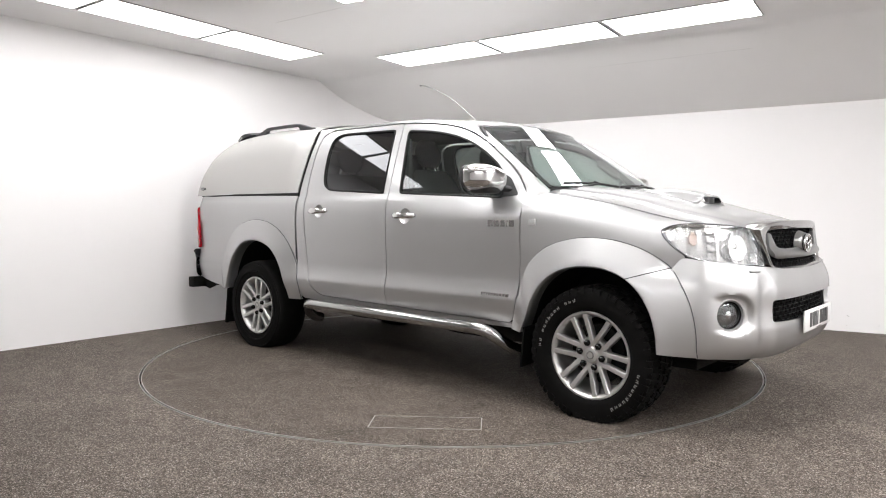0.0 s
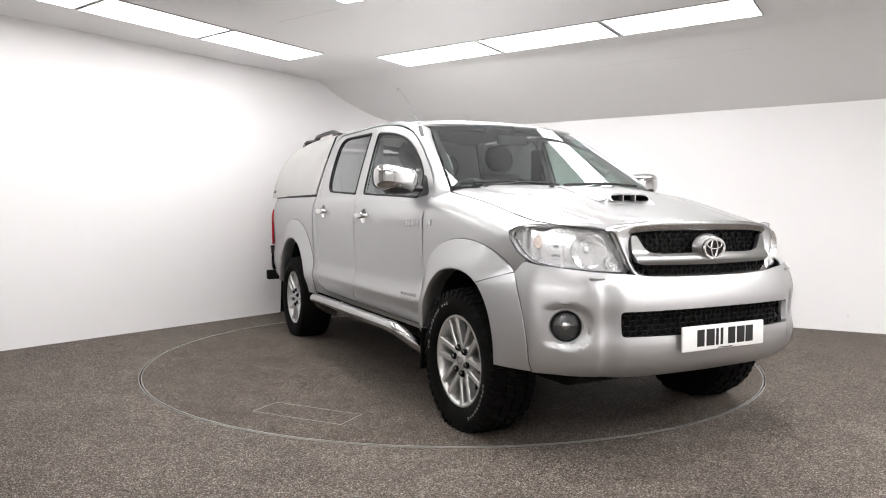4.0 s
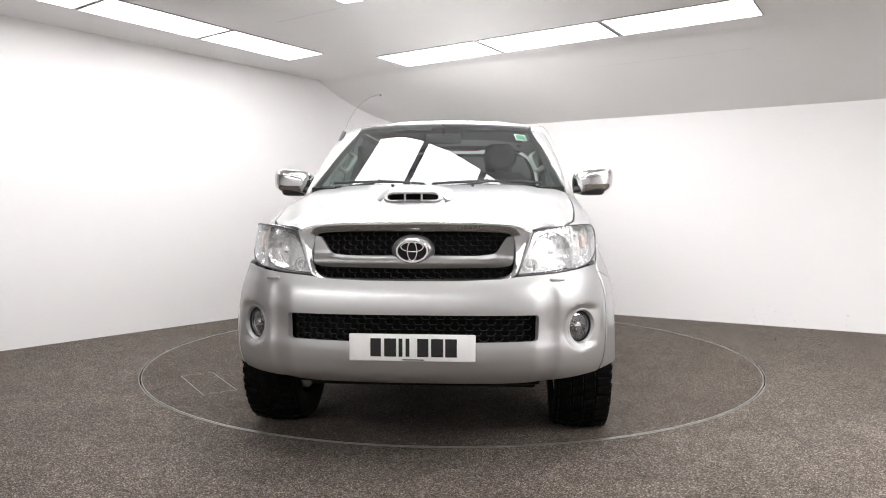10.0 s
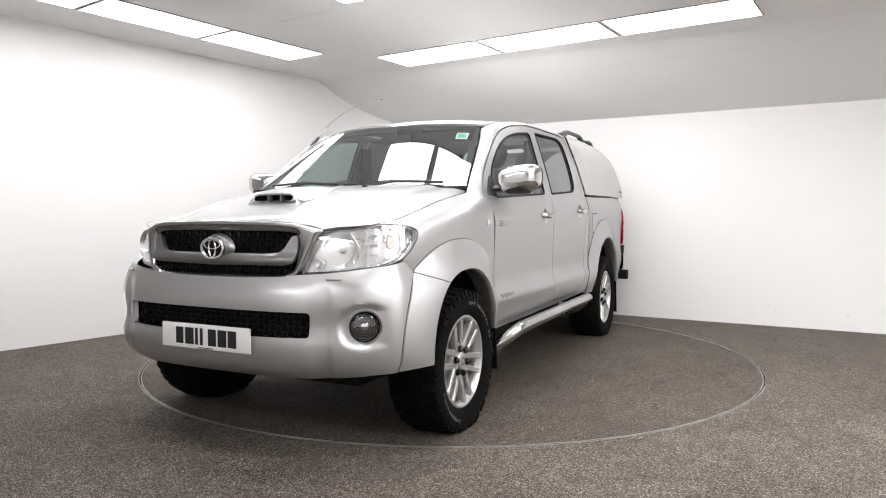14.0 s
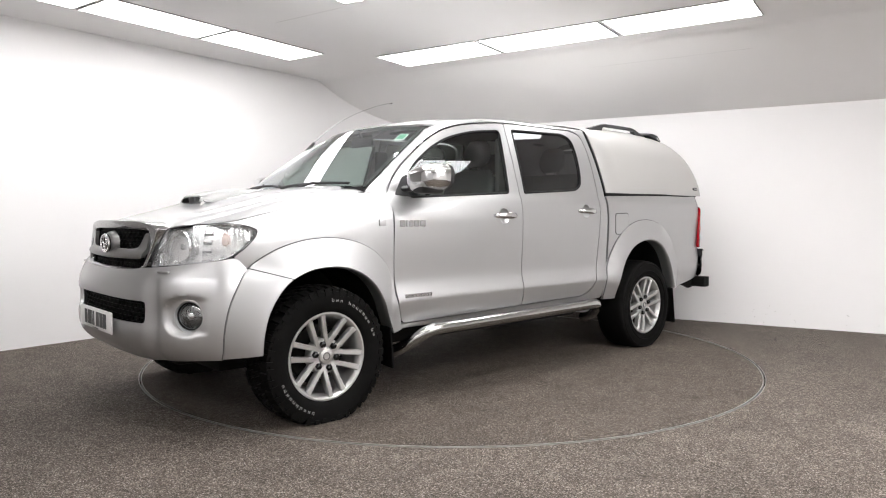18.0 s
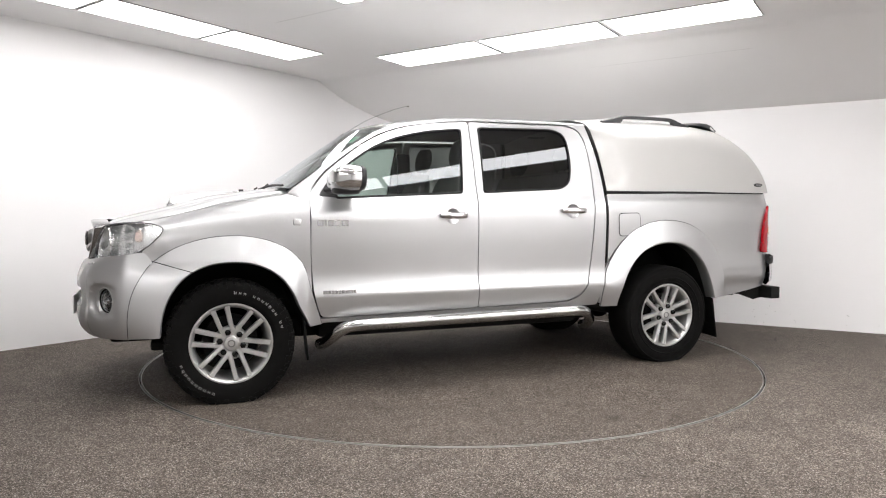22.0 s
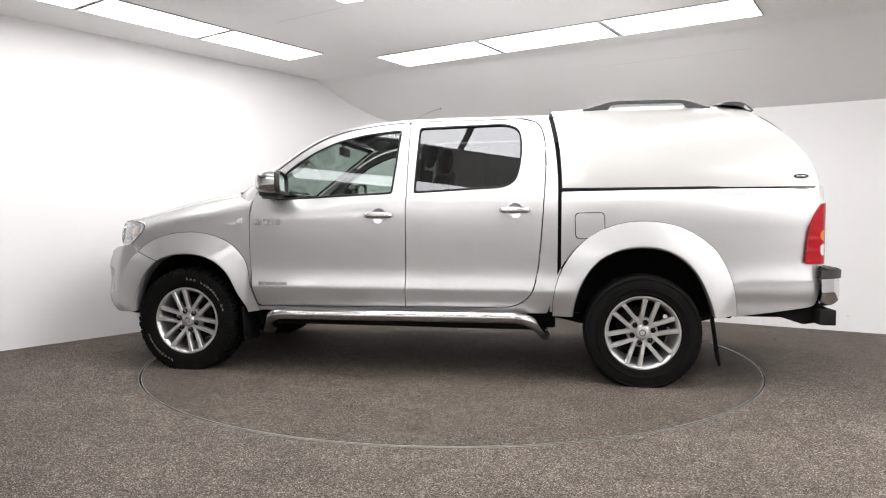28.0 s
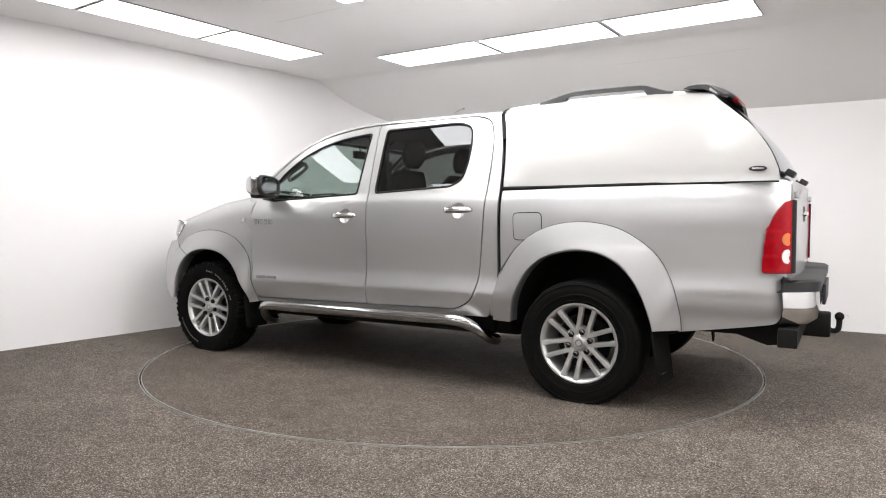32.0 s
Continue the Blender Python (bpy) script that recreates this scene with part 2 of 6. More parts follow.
def corner_arc(radius, n=16):
    """The rounded corner in plan, from the one wall to the other."""
    half = math.acos(-(L_DIR).dot(R_DIR)) / 2
    back = radius / math.tan(half)
    a, b = CORNER - L_DIR * back, CORNER + R_DIR * back
    mid = ((a + b) / 2 - CORNER).normalized()
    c = CORNER + mid * (radius / math.sin(half))
    out = []
    va, vb = a - c, b - c
    tot = va.angle(vb)
    for i in range(n + 1):
        t = i / n
        out.append(c + (va * math.sin((1 - t) * tot) + vb * math.sin(t * tot)) / math.sin(tot))
    return out


ARC = corner_arc(1.1)
L_END, R_END = L_PT - L_DIR * 4.2, R_PT + R_DIR * 6.2
BACK = cross_2d(L_END, R_DIR, R_END, L_DIR)


def wall_piece(name, plan, z1, mat, outward=0.12, label=""):
    """A wall of real thickness over a line in plan; z1(p) gives its height."""
    verts, faces = [], []
    n = len(plan)
    for i, p in enumerate(plan):
        d = (plan[min(i + 1, n - 1)] - plan[max(i - 1, 0)]).normalized()
        o = Vector((-d.y, d.x, 0)) * outward
        for q in (p, p + o):
            verts += [Vector((q.x, q.y, -0.1)), Vector((q.x, q.y, z1(p)))]
    for i in range(n - 1):
        a, b = 4 * i, 4 * i + 4
        faces += [[a, b, b + 1, a + 1], [a + 2, a + 3, b + 3, b + 2], [a + 1, b + 1, b + 3, a + 3]]
    ob = mesh_object(name, verts, faces, mat)
    sharp(ob, 30)
    return tagged(ob, label, "wall", kind="structure")


def slope_z(p):
    n = p.dot(R_NORM)
    return CEIL_Z if n < CREASE else CEIL_Z - (n - CREASE) * (CEIL_Z - SLOPE_Z) / (R_PT.dot(R_NORM) - CREASE)


def wall_top(p):
    return slope_z(p) + 0.06


def stretch(a, b, n):
    return [a.lerp(b, i / n) for i in range(n + 1)]


W_CUT = L_PT - L_DIR * 0.75
wall_piece("wall_west", stretch(W_CUT, ARC[0], 40), wall_top, M_WALL, label="plain matt white studio wall")
# out of view; its grey is set to tune the light on the truck
wall_piece("wall_west_dim", stretch(L_END, W_CUT, 10), wall_top, M_DIMWALL, label="unseen stretch of studio wall, greyed to stand for dimmer surroundings")
wall_piece("wall_corner", ARC, wall_top, M_WALL, label="white wall curving round the studio corner")
wall_piece("wall_east", stretch(ARC[-1], R_END, 36), wall_top, M_WALL, label="low matt white wall under the sloping ceiling")
wall_piece("wall_south", stretch(R_END, BACK, 6), wall_top, M_WALL, label="plain matt white studio wall")
wall_piece("wall_back", stretch(BACK, L_END, 6), wall_top, M_WALL, label="plain matt white studio wall")

# ceiling: a level part and a slope down to the low wall
rows = []
far = R_PT.dot(R_NORM) + 0.3
for s in [-5.0 + 0.5 * i for i in range(11)] + [1.0, CREASE - 0.06, CREASE - 0.03, CREASE, CREASE + 0.03, CREASE + 0.06, 2.0, 2.4, far]:
    row = []
    for k in range(30):
        q = R_NORM * s + R_DIR * (-7.0 + k * 0.62)
        z = slope_z(q)
        if abs(s - CREASE) < 0.01:
            z -= 0.008
        row.append(Vector((q.x, q.y, z)))
    rows.append(row)
ceiling = loft("ceiling", rows, M_CEIL, out=(0, 0, -1), angle=80)
tagged(ceiling, "white painted ceiling with one sloping side", "ceiling", kind="structure")

# floor with a round pit for the turntable
RING = 2.238


def ring_mesh(name, r0, r1, z0, z1, mat, parent=None, n=160, label=""):
    """A flat ring with a turned-down inner and outer edge."""
    verts, faces = [], []
    for i in range(n):
        a = 2 * math.pi * i / n
        c, s = math.cos(a), math.sin(a)
        verts += [(r0 * c, r0 * s, z0), (r0 * c, r0 * s, z1), (r1 * c, r1 * s, z1), (r1 * c, r1 * s, z0)]
    for i in range(n):
        a, b = 4 * i, 4 * ((i + 1) % n)
        faces += [[a + 1, a + 2, b + 2, b + 1], [a, a + 1, b + 1, b], [a + 2, a + 3, b + 3, b + 2]]
    return sharp(mesh_object(name, verts, faces, mat, parent, label), 30)


def floor_sheet():
    n = 160
    verts, faces = [], []
    hole = RING + 0.012
    for k, r in enumerate((hole, hole, 3.2, 5.0, 12.0)):
        for i in range(n):
            a = 2 * math.pi * i / n
            verts.append((r * math.cos(a), r * math.sin(a), -0.08 if k == 0 else 0.0))
    for k in range(4):
        for i in range(n):
            j = (i + 1) % n
            faces.append([k * n + i, (k + 1) * n + i, (k + 1) * n + j, k * n + j])
    ob = mesh_object("floor", verts, faces, M_FLOOR, smooth=False)
    return tagged(ob, "speckled grey-brown resin-bound aggregate floor", "floor", kind="structure")


floor_sheet()
tagged(ring_mesh("trim", RING + 0.012, RING + 0.0155, -0.06, 0.0015, M_STEEL), "thin steel edge round the turntable pit", "trim", kind="structure")
pit = ring_mesh("turntable_pit", 0.0, RING + 0.05, -0.1, -0.08, M_DARK)
tagged(pit, "dark pit below the turntable", "pit", kind="structure")

# the turntable
turntable = empty("turntable")
tagged(turntable, "round flush turntable surfaced in speckled grey-brown resin", "turntable")
ring_mesh("deck", 0.0, RING - 0.004, -0.06, 0.0, M_DISC, turntable)
ring_mesh("edge_ring", RING - 0.004, RING + 0.001, -0.06, 0.0015, M_STEEL, turntable, label="thin bright steel rim")


def hatch():
    """A service hatch set in the deck, outlined by a thin steel frame."""
    q = [Vector((0.771, -1.748)), Vector((0.683, -1.567)), Vector((1.082, -1.260)), Vector((1.232, -1.420))]
    cx = sum(q, Vector((0, 0))) / 4
    u = (q[2] - q[1]).normalized()
    w = Vector((-u.y, u.x))
    hl, hw = 0.29, 0.105
    verts, faces = [], []
    for k, (a, b) in enumerate(((hl, hw), (hl - 0.006, hw - 0.006))):
        for su, sw in ((-1, -1), (1, -1), (1, 1), (-1, 1)):
            p = cx + u * a * su + w * b * sw
            verts.append((p.x, p.y, 0.0015))
    for i in range(4):
        j = (i + 1) % 4
        faces.append([i, j, 4 + j, 4 + i])
    ob = mesh_object("hatch_frame", verts, faces, M_HATCH, turntable, "thin dull steel outline of a hatch", smooth=False)
    ob.location = OFFSET


hatch()


# ceiling lights
def ceiling_light(a, b, c, glow=M_PANEL):
    """A flush panel light: a, b are the ends of one long side, c a point on the other."""
    a, b, c = (Vector((*p, CEIL_Z)) for p in (a, b, c))
    u = (b - a).normalized()
    w = (c - a) - u * (c - a).dot(u)
    hl, hw = (b - a).length / 2, w.length / 2
    w.normalize()
    mid = (a + b) / 2 + w * hw
    root = empty("ceiling_light")
    root.matrix_basis = Matrix(((u.x, w.x, 0, mid.x), (u.y, w.y, 0, mid.y), (0, 0, 1, mid.z), (0, 0, 0, 1)))
    g = 0.011
    bm = bmesh.new()
    outer, inner = (hl - 0.002, hw - 0.002), (hl - g, hw - g)
    for x0, x1, y0, y1 in ((-outer[0], outer[0], -outer[1], -inner[1]), (-outer[0], outer[0], inner[1], outer[1]),
                           (-outer[0], -inner[0], -inner[1], inner[1]), (inner[0], outer[0], -inner[1], inner[1])):
        box_bm(bm, (x0, y0, -0.009), (x1, y1, 0.004))
    part("frame", bm, M_FRAME, root, smooth=False)
    bm = bmesh.new()
    box_bm(bm, (-inner[0], -inner[1], -0.006), (inner[0], inner[1], 0.003))
    part("diffuser", bm, glow, root, "bright white diffuser", smooth=False)
    return tagged(root, "flush white LED panel light glowing in the ceiling", "ceiling light", "ceiling panel lights")


def along(p, d, s, w, t):
    q = Vector((*p, 0)) + d * s + w * t
    return (q.x, q.y)


# a ring of panels round the turntable, three to a side, and three side by side in the middle
RL, RW = Vector((0.842, -0.539, 0)), Vector((-0.539, -0.842, 0))
LL, LW = Vector((0.575, 0.818, 0)), Vector((0.818, -0.575, 0))


def panel_row(start, d, length, pitch, w, width, n=3, glow=M_PANEL):
    for i in range(n):
        ceiling_light(along(start, d, pitch * i, w, 0), along(start, d, pitch * i + length, w, 0), along(start, d, pitch * i, w, width), glow)


panel_row((-1.633, 1.652), -LL, 1.055, 1.075, LW, 0.49, 3, M_PANEL_SOFT)
panel_row((-0.452, 1.958), RL, 1.128, 1.155, RW, 0.54)
ED, EW = Vector((0.70, 0.714, 0)), Vector((0.714, -0.70, 0))
panel_row((2.33, -0.90), -ED, 1.165, 1.20, EW, 0.32)
SD, SW = Vector((0.88, -0.475, 0)), Vector((-0.475, -0.88, 0))
panel_row((-2.35, -1.86), SD, 1.12, 1.155, SW, 0.31, 2, M_PANEL_SOFT)
# two unseen rows towards the south wall, added to brighten the right side
panel_row((4.10, -1.75), -ED, 1.165, 1.20, EW, 1.19)
panel_row((4.96, -2.60), -ED, 1.165, 1.20, EW, 0.60)
# an unseen row along the wall behind the camera, added as fill light
q = RW * 5.45 - RL * 0.6
panel_row((q.x, q.y), RL, 1.145, 1.155, RW, 0.56, 4)
for i in range(3):
    p = Vector((-0.79, -0.21, 0)) + SD * 0.62 * i
    ceiling_light((p.x, p.y), (p.x + SW.x * 1.36, p.y + SW.y * 1.36), (p.x + SD.x * 0.582, p.y + SD.y * 0.582))


# hairline joints between the ceiling boards
def ceiling_joint(p, q, w):
    p, q = Vector((*p, 0)), Vector((*q, 0))
    d = (q - p).normalized()
    o = Vector((-d.y, d.x, 0)) * w
    n = 8
    verts, faces = [], []
    for i in range(n + 1):
        c = p.lerp(q, i / n)
        for s in (-1, 1):
            e = c + o * s
            verts.append((e.x, e.y, slope_z(c) - 0.0025))
    for i in range(n):
        faces.append([2 * i, 2 * i + 1, 2 * i + 3, 2 * i + 2])
    ob = mesh_object("ceiling_joint", verts, faces, M_JOINT, smooth=False)
    tagged(ob, "thin grey joint line between ceiling boards", "ceiling joint", kind="structure")


M_JOINT = material("joint_filler", (0.42, 0.40, 0.385), 0.8, spread=0.2, scale=12)
ceiling_joint((-1.42, 0.29), (-0.80, -0.13), 0.0022)
ceiling_joint((1.35, 1.40), (2.62, 0.66), 0.0018)


# a few dark chips and pale crumbs lie on the floor along the walls
def grit():
    rng = random.Random(4)
    verts, faces = [], []
    for i in range(26):
        if i % 2:
            p = L_PT + L_DIR * rng.uniform(-0.9, 2.2) + Vector((L_DIR.y, -L_DIR.x, 0)) * rng.uniform(0.08, 0.9)
        else:
            p = R_PT + R_DIR * rng.uniform(-0.9, 2.3) - R_NORM * rng.uniform(0.08, 1.0)
        if p.length < RING + 0.1:
            continue
        r = rng.uniform(0.004, 0.011)
        b = len(verts)
        for k in range(5):
            an = 2 * math.pi * k / 5 + rng.uniform(-0.3, 0.3)
            verts.append((p.x + r * 1.5 * math.cos(an), p.y + r * math.sin(an), 0.0005))
        verts.append((p.x, p.y, r * 0.7))
        faces += [[b + k, b + (k + 1) % 5, b + 5] for k in range(5)]
    ob = mesh_object("grit", verts, faces, M_DARK, smooth=False)
    tagged(ob, "small dark chips of grit scattered on the floor", "grit", kind="stuff")


grit()


# faint scuffs low on the east wall
def scuffs():
    rng = random.Random(11)
    verts, faces = [], []
    out = -R_NORM * 0.0012
    for i in range(20):
        s = rng.choice((rng.gauss(1.45, 0.12), rng.gauss(1.75, 0.3), rng.uniform(0.6, 2.6)))
        z = abs(rng.gauss(0.10, 0.07)) + 0.02
        w, h = rng.uniform(0.003, 0.016), rng.uniform(0.0012, 0.005)
        tilt = rng.uniform(-0.8, 0.8)
        b = len(verts)
        n = 6
        for k in range(n):
            an = 2 * math.pi * k / n
            u, v = w * math.cos(an) * rng.uniform(0.6, 1.1), h * math.sin(an) * rng.uniform(0.6, 1.1)
            q = R_PT + R_DIR * (s + u * math.cos(tilt) - v * math.sin(tilt)) + out
            verts.append((q.x, q.y, z + u * math.sin(tilt) + v * math.cos(tilt)))
        faces.append([b + k for k in range(n)])
    ob = mesh_object("scuff", verts, faces, M_SCUFF, smooth=False)
    tagged(ob, "faint grey scuff marks low on the white wall", "scuff marks", kind="stuff")


M_SCUFF = material("scuff_grey", (0.56, 0.55, 0.54), 0.7, spread=0.3, scale=60)
scuffs()

# ---- the truck: materials ----
def paint():
    m = material("silver_paint", (0.488, 0.490, 0.492), 0.41, 0.86)
    nt = m.node_tree
    b = nt.nodes["Principled BSDF"]
    b.inputs["Specular Tint"].default_value = (0.62, 0.62, 0.62, 1)
    b.inputs["Coat Weight"].default_value = 0.75
    co = nt.nodes.new("ShaderNodeTexCoord")
    dirt = nt.nodes.new("ShaderNodeTexNoise")
    dirt.inputs["Scale"].default_value = 3.0
    dirt.inputs["Detail"].default_value = 8
    nt.links.new(co.outputs["Object"], dirt.inputs["Vector"])
    mr = nt.nodes.new("ShaderNodeMapRange")
    mr.inputs["From Min"].default_value, mr.inputs["From Max"].default_value = 0.3, 0.7
    mr.inputs["To Min"].default_value, mr.inputs["To Max"].default_value = 0.395, 0.425
    nt.links.new(dirt.outputs["Fac"], mr.inputs["Value"])
    nt.links.new(mr.outputs["Result"], b.inputs["Roughness"])
    return m


M_PAINT = paint()
M_CANOPY = material("canopy_paint", (0.47, 0.464, 0.452), 0.45, 0.30, spread=0.02, scale=4, coat=0.4, rough_spread=0.04)
M_CHROME = material("chrome", (0.66, 0.66, 0.66), 0.07, 1.0, rough_spread=0.03, scale=15)
M_SATIN = material("satin_silver", (0.24, 0.24, 0.238), 0.30, 0.8, spread=0.04, scale=20)
M_ALLOY = material("alloy", (0.54, 0.54, 0.53), 0.34, 0.75, spread=0.06, scale=25, rough_spread=0.05)
M_BLACK = material("black_plastic", (0.02, 0.02, 0.021), 0.5, spread=0.2, scale=40, bump=0.2, bump_scale=500)
M_TRIMGREY = material("grey_plastic", (0.075, 0.075, 0.078), 0.55, spread=0.15, scale=30, bump=0.2, bump_scale=400)
M_RUBBER = material("tyre_rubber", (0.0062, 0.006, 0.0058), 0.7, spread=0.4, scale=18, bump=0.4, bump_scale=260, spec=0.06)
M_WELL = material("wheel_well", (0.008, 0.008, 0.008), 0.9, spread=0.3, scale=12, spec=0.1)
M_CHASSIS = material("chassis_black", (0.009, 0.0085, 0.008), 0.75, spread=0.4, scale=9, spec=0.15)
M_SEAL = material("rubber_seal", (0.010, 0.010, 0.010), 0.65, spread=0.15, spec=0.2)
M_CLOTH = material("seat_cloth", (0.05, 0.05, 0.052), 0.9, spread=0.2, scale=40, bump=0.4, bump_scale=500)
M_LINER = material("cabin_trim", (0.30, 0.30, 0.285), 0.8, spread=0.05, scale=20, bump=0.2, bump_scale=300)
M_DASH = material("dashboard", (0.045, 0.046, 0.047), 0.65, spread=0.12, scale=30, bump=0.3, bump_scale=400)
M_RED = material("red_lens", (0.30, 0.001, 0.006), 0.10, spread=0.3, scale=30, coat=0.15, spec=0.2)
M_AMBER = material("amber_lens", (0.55, 0.13, 0.02), 0.12, coat=0.4, spread=0.1, scale=40)
M_AMBERPALE = material("pale_amber", (0.80, 0.66, 0.60), 0.2, coat=0.8, spread=0.1, scale=40)
M_CLEARLENS = material("ribbed_clear", (0.62, 0.62, 0.61), 0.14, 0.4, coat=1.0, spread=0.06, scale=60)
M_REFLECT = material("lamp_reflector", (0.86, 0.86, 0.86), 0.24, 0.80)
nt = M_REFLECT.node_tree
vor = nt.nodes.new("ShaderNodeTexVoronoi")
vor.inputs["Scale"].default_value = 42
stretch_uv = nt.nodes.new("ShaderNodeMapping")
stretch_uv.inputs["Scale"].default_value = (1.0, 1.6, 0.45)
tex = nt.nodes.new("ShaderNodeTexCoord")
nt.links.new(tex.outputs["Object"], stretch_uv.inputs["Vector"])
nt.links.new(stretch_uv.outputs["Vector"], vor.inputs["Vector"])
bmp = nt.nodes.new("ShaderNodeBump")
bmp.inputs["Strength"].default_value = 0.11
bmp.inputs["Distance"].default_value = 0.008
nt.links.new(vor.outputs["Distance"], bmp.inputs["Height"])
nt.links.new(bmp.outputs["Normal"], nt.nodes["Principled BSDF"].inputs["Normal"])
M_MIRRORCAP = material("mirror_chrome", (0.64, 0.64, 0.64), 0.07, 1.0, rough_spread=0.02, scale=12)
M_SURROUND = material("satin_chrome", (0.40, 0.40, 0.40), 0.13, 0.95, spread=0.03, scale=20)
M_MESH = material("grille_black", (0.007, 0.007, 0.007), 0.6, spread=0.2, scale=30, spec=0.25)
M_STAINLESS = material("stainless", (0.46, 0.46, 0.455), 0.15, 1.0, spread=0.05, scale=12, rough_spread=0.04)
M_BAR = material("roof_bar_plastic", (0.034, 0.034, 0.036), 0.5, spread=0.15, scale=30, bump=0.2, bump_scale=400)
M_PLATE = material("plate_white", (0.80, 0.80, 0.79), 0.35, spread=0.02, coat=0.3)
M_INK = material("plate_black", (0.012, 0.012, 0.012), 0.4, spread=0.1)
M_WHITE = material("raised_white", (0.30, 0.30, 0.29), 0.7, spread=0.25, scale=60)
M_GREEN = material("sticker_green", (0.06, 0.30, 0.16), 0.5, spread=0.1, scale=60)
M_NUT = material("black_chrome", (0.03, 0.03, 0.03), 0.12, 0.9, spread=0.2, scale=60)
M_BADGE = material("badge_chrome", (0.46, 0.46, 0.46), 0.14, 0.9, spread=0.05, scale=60)


def glass(name, tint, rough=0.0, gloss=0.09):
    """Thin window glass: part clear, part mirror."""
    m = bpy.data.materials.new(name)
    m.use_nodes = True
    nt = m.node_tree
    nt.nodes.remove(nt.nodes["Principled BSDF"])
    tr = nt.nodes.new("ShaderNodeBsdfTransparent")
    tr.inputs["Color"].default_value = (*tint, 1)
    gl = nt.nodes.new("ShaderNodeBsdfGlossy")
    gl.inputs["Roughness"].default_value = rough
    gl.inputs["Color"].default_value = (0.95, 0.97, 1, 1)
    lw = nt.nodes.new("ShaderNodeLayerWeight")
    lw.inputs["Blend"].default_value = 0.5
    pw = nt.nodes.new("ShaderNodeMath")
    pw.operation = "POWER"
    pw.inputs[1].default_value = 3.6
    nt.links.new(lw.outputs["Facing"], pw.inputs[0])
    fr = nt.nodes.new("ShaderNodeMapRange")
    fr.inputs["To Min"].default_value, fr.inputs["To Max"].default_value = gloss, 0.95
    nt.links.new(pw.outputs["Value"], fr.inputs["Value"])
    mix = nt.nodes.new("ShaderNodeMixShader")
    nt.links.new(fr.outputs["Result"], mix.inputs["Fac"])
    nt.links.new(tr.outputs["BSDF"], mix.inputs[1])
    nt.links.new(gl.outputs["BSDF"], mix.inputs[2])
    nt.links.new(mix.outputs["Shader"], nt.nodes["Material Output"].inputs["Surface"])
    return m


M_GLASS = glass("window_glass", (0.62, 0.71, 0.67), gloss=0.062)
M_PRIVACY = glass("privacy_glass", (0.17, 0.175, 0.175), gloss=0.062)
M_SCREEN = glass("windscreen_glass", (0.55, 0.64, 0.61), gloss=0.075)
M_LENS = glass("lamp_lens", (0.97, 0.98, 0.98), gloss=0.08)

# ---- the truck: forms ----
truck = empty("pickup_truck")
truck["truck"] = 1
tagged(truck, "silver double-cab pickup truck with a hardtop canopy on the turntable", "pickup truck")

SIDE_PROF = curve([(0.36, 0.822), (0.45, 0.852), (0.52, 0.870), (0.57, 0.8785), (0.592, 0.881), (0.606, 0.878), (0.64, 0.868), (0.68, 0.860), (0.72, 0.8575), (0.82, 0.861),
                   (0.95, 0.867), (1.08, 0.867), (1.17, 0.855), (1.22, 0.836)])
PLAN = curve([(-2.64, -0.105), (-2.58, -0.065), (-2.48, -0.032), (-2.3, -0.012), (-2.0, 0.0), (-1.0, 0.0), (0.0, 0.004),
              (1.0, 0.0), (1.5, -0.012), (1.8, -0.032), (1.98, -0.062), (2.1, -0.10), (2.2, -0.16)])


def smooth01(v, a, b):
    t = max(0.0, min(1.0, (v - a) / (b - a)))
    return t * t * (3 - 2 * t)


def half_width(x, z):
    """The body side's distance from the middle plane."""
    if z <= 1.22:
        # the crease rises behind the rear wheel
        rise = 0.085 * smooth01(-x, 1.75, 2.2) * (1 - smooth01(z, 0.78, 1.02)) * smooth01(z, 0.42, 0.56)
        y = SIDE_PROF(z - rise)
        soft = 0.55 * smooth01(-x, 1.85, 2.15) * smooth01(z, 0.56, 0.66)
        y += (0.862 - y) * soft * (1 - smooth01(z, 0.95, 1.05))
    else:
        d = z - 1.22
        y = 0.836 - 0.27 * d - 0.10 * d * d
    if z > 1.04:
        k = 0.0 if x < -0.1 else (x + 0.1) ** 2 / 0.4 if x < 0.1 else min(x, 1.0)
        y -= 0.058 * k * 0.88 * smooth01(z, 1.04, 1.22)
    return y + PLAN(x)


def side_map(x, z):
    return (x, half_width(x, z), z)


def side_in(d):
    return lambda x, z: (x, half_width(x, z) - d, z)


def glass_in(d):
    """The side glass: one even curve, also where it dips behind the waist."""
    def at(x, z):
        e = z - 1.22
        k = 0.0 if x < -0.1 else (x + 0.1) ** 2 / 0.4 if x < 0.1 else min(x, 1.0)
        return (x, 0.836 - 0.27 * e - 0.10 * e * e - 0.051 * k + PLAN(x) - d, z)
    return at


NOSE_Z0 = 0.88
NOSE_H = curve([(1.0, 1.275), (1.1, 1.268), (1.3, 1.248), (1.6, 1.205), (1.9, 1.128), (2.1, 1.078), (2.2, 1.052), (2.3, 1.02)])
NOSE_N = curve([(1.0, 5.2), (1.3, 4.4), (1.7, 3.6), (2.0, 3.2), (2.3, 3.0)])


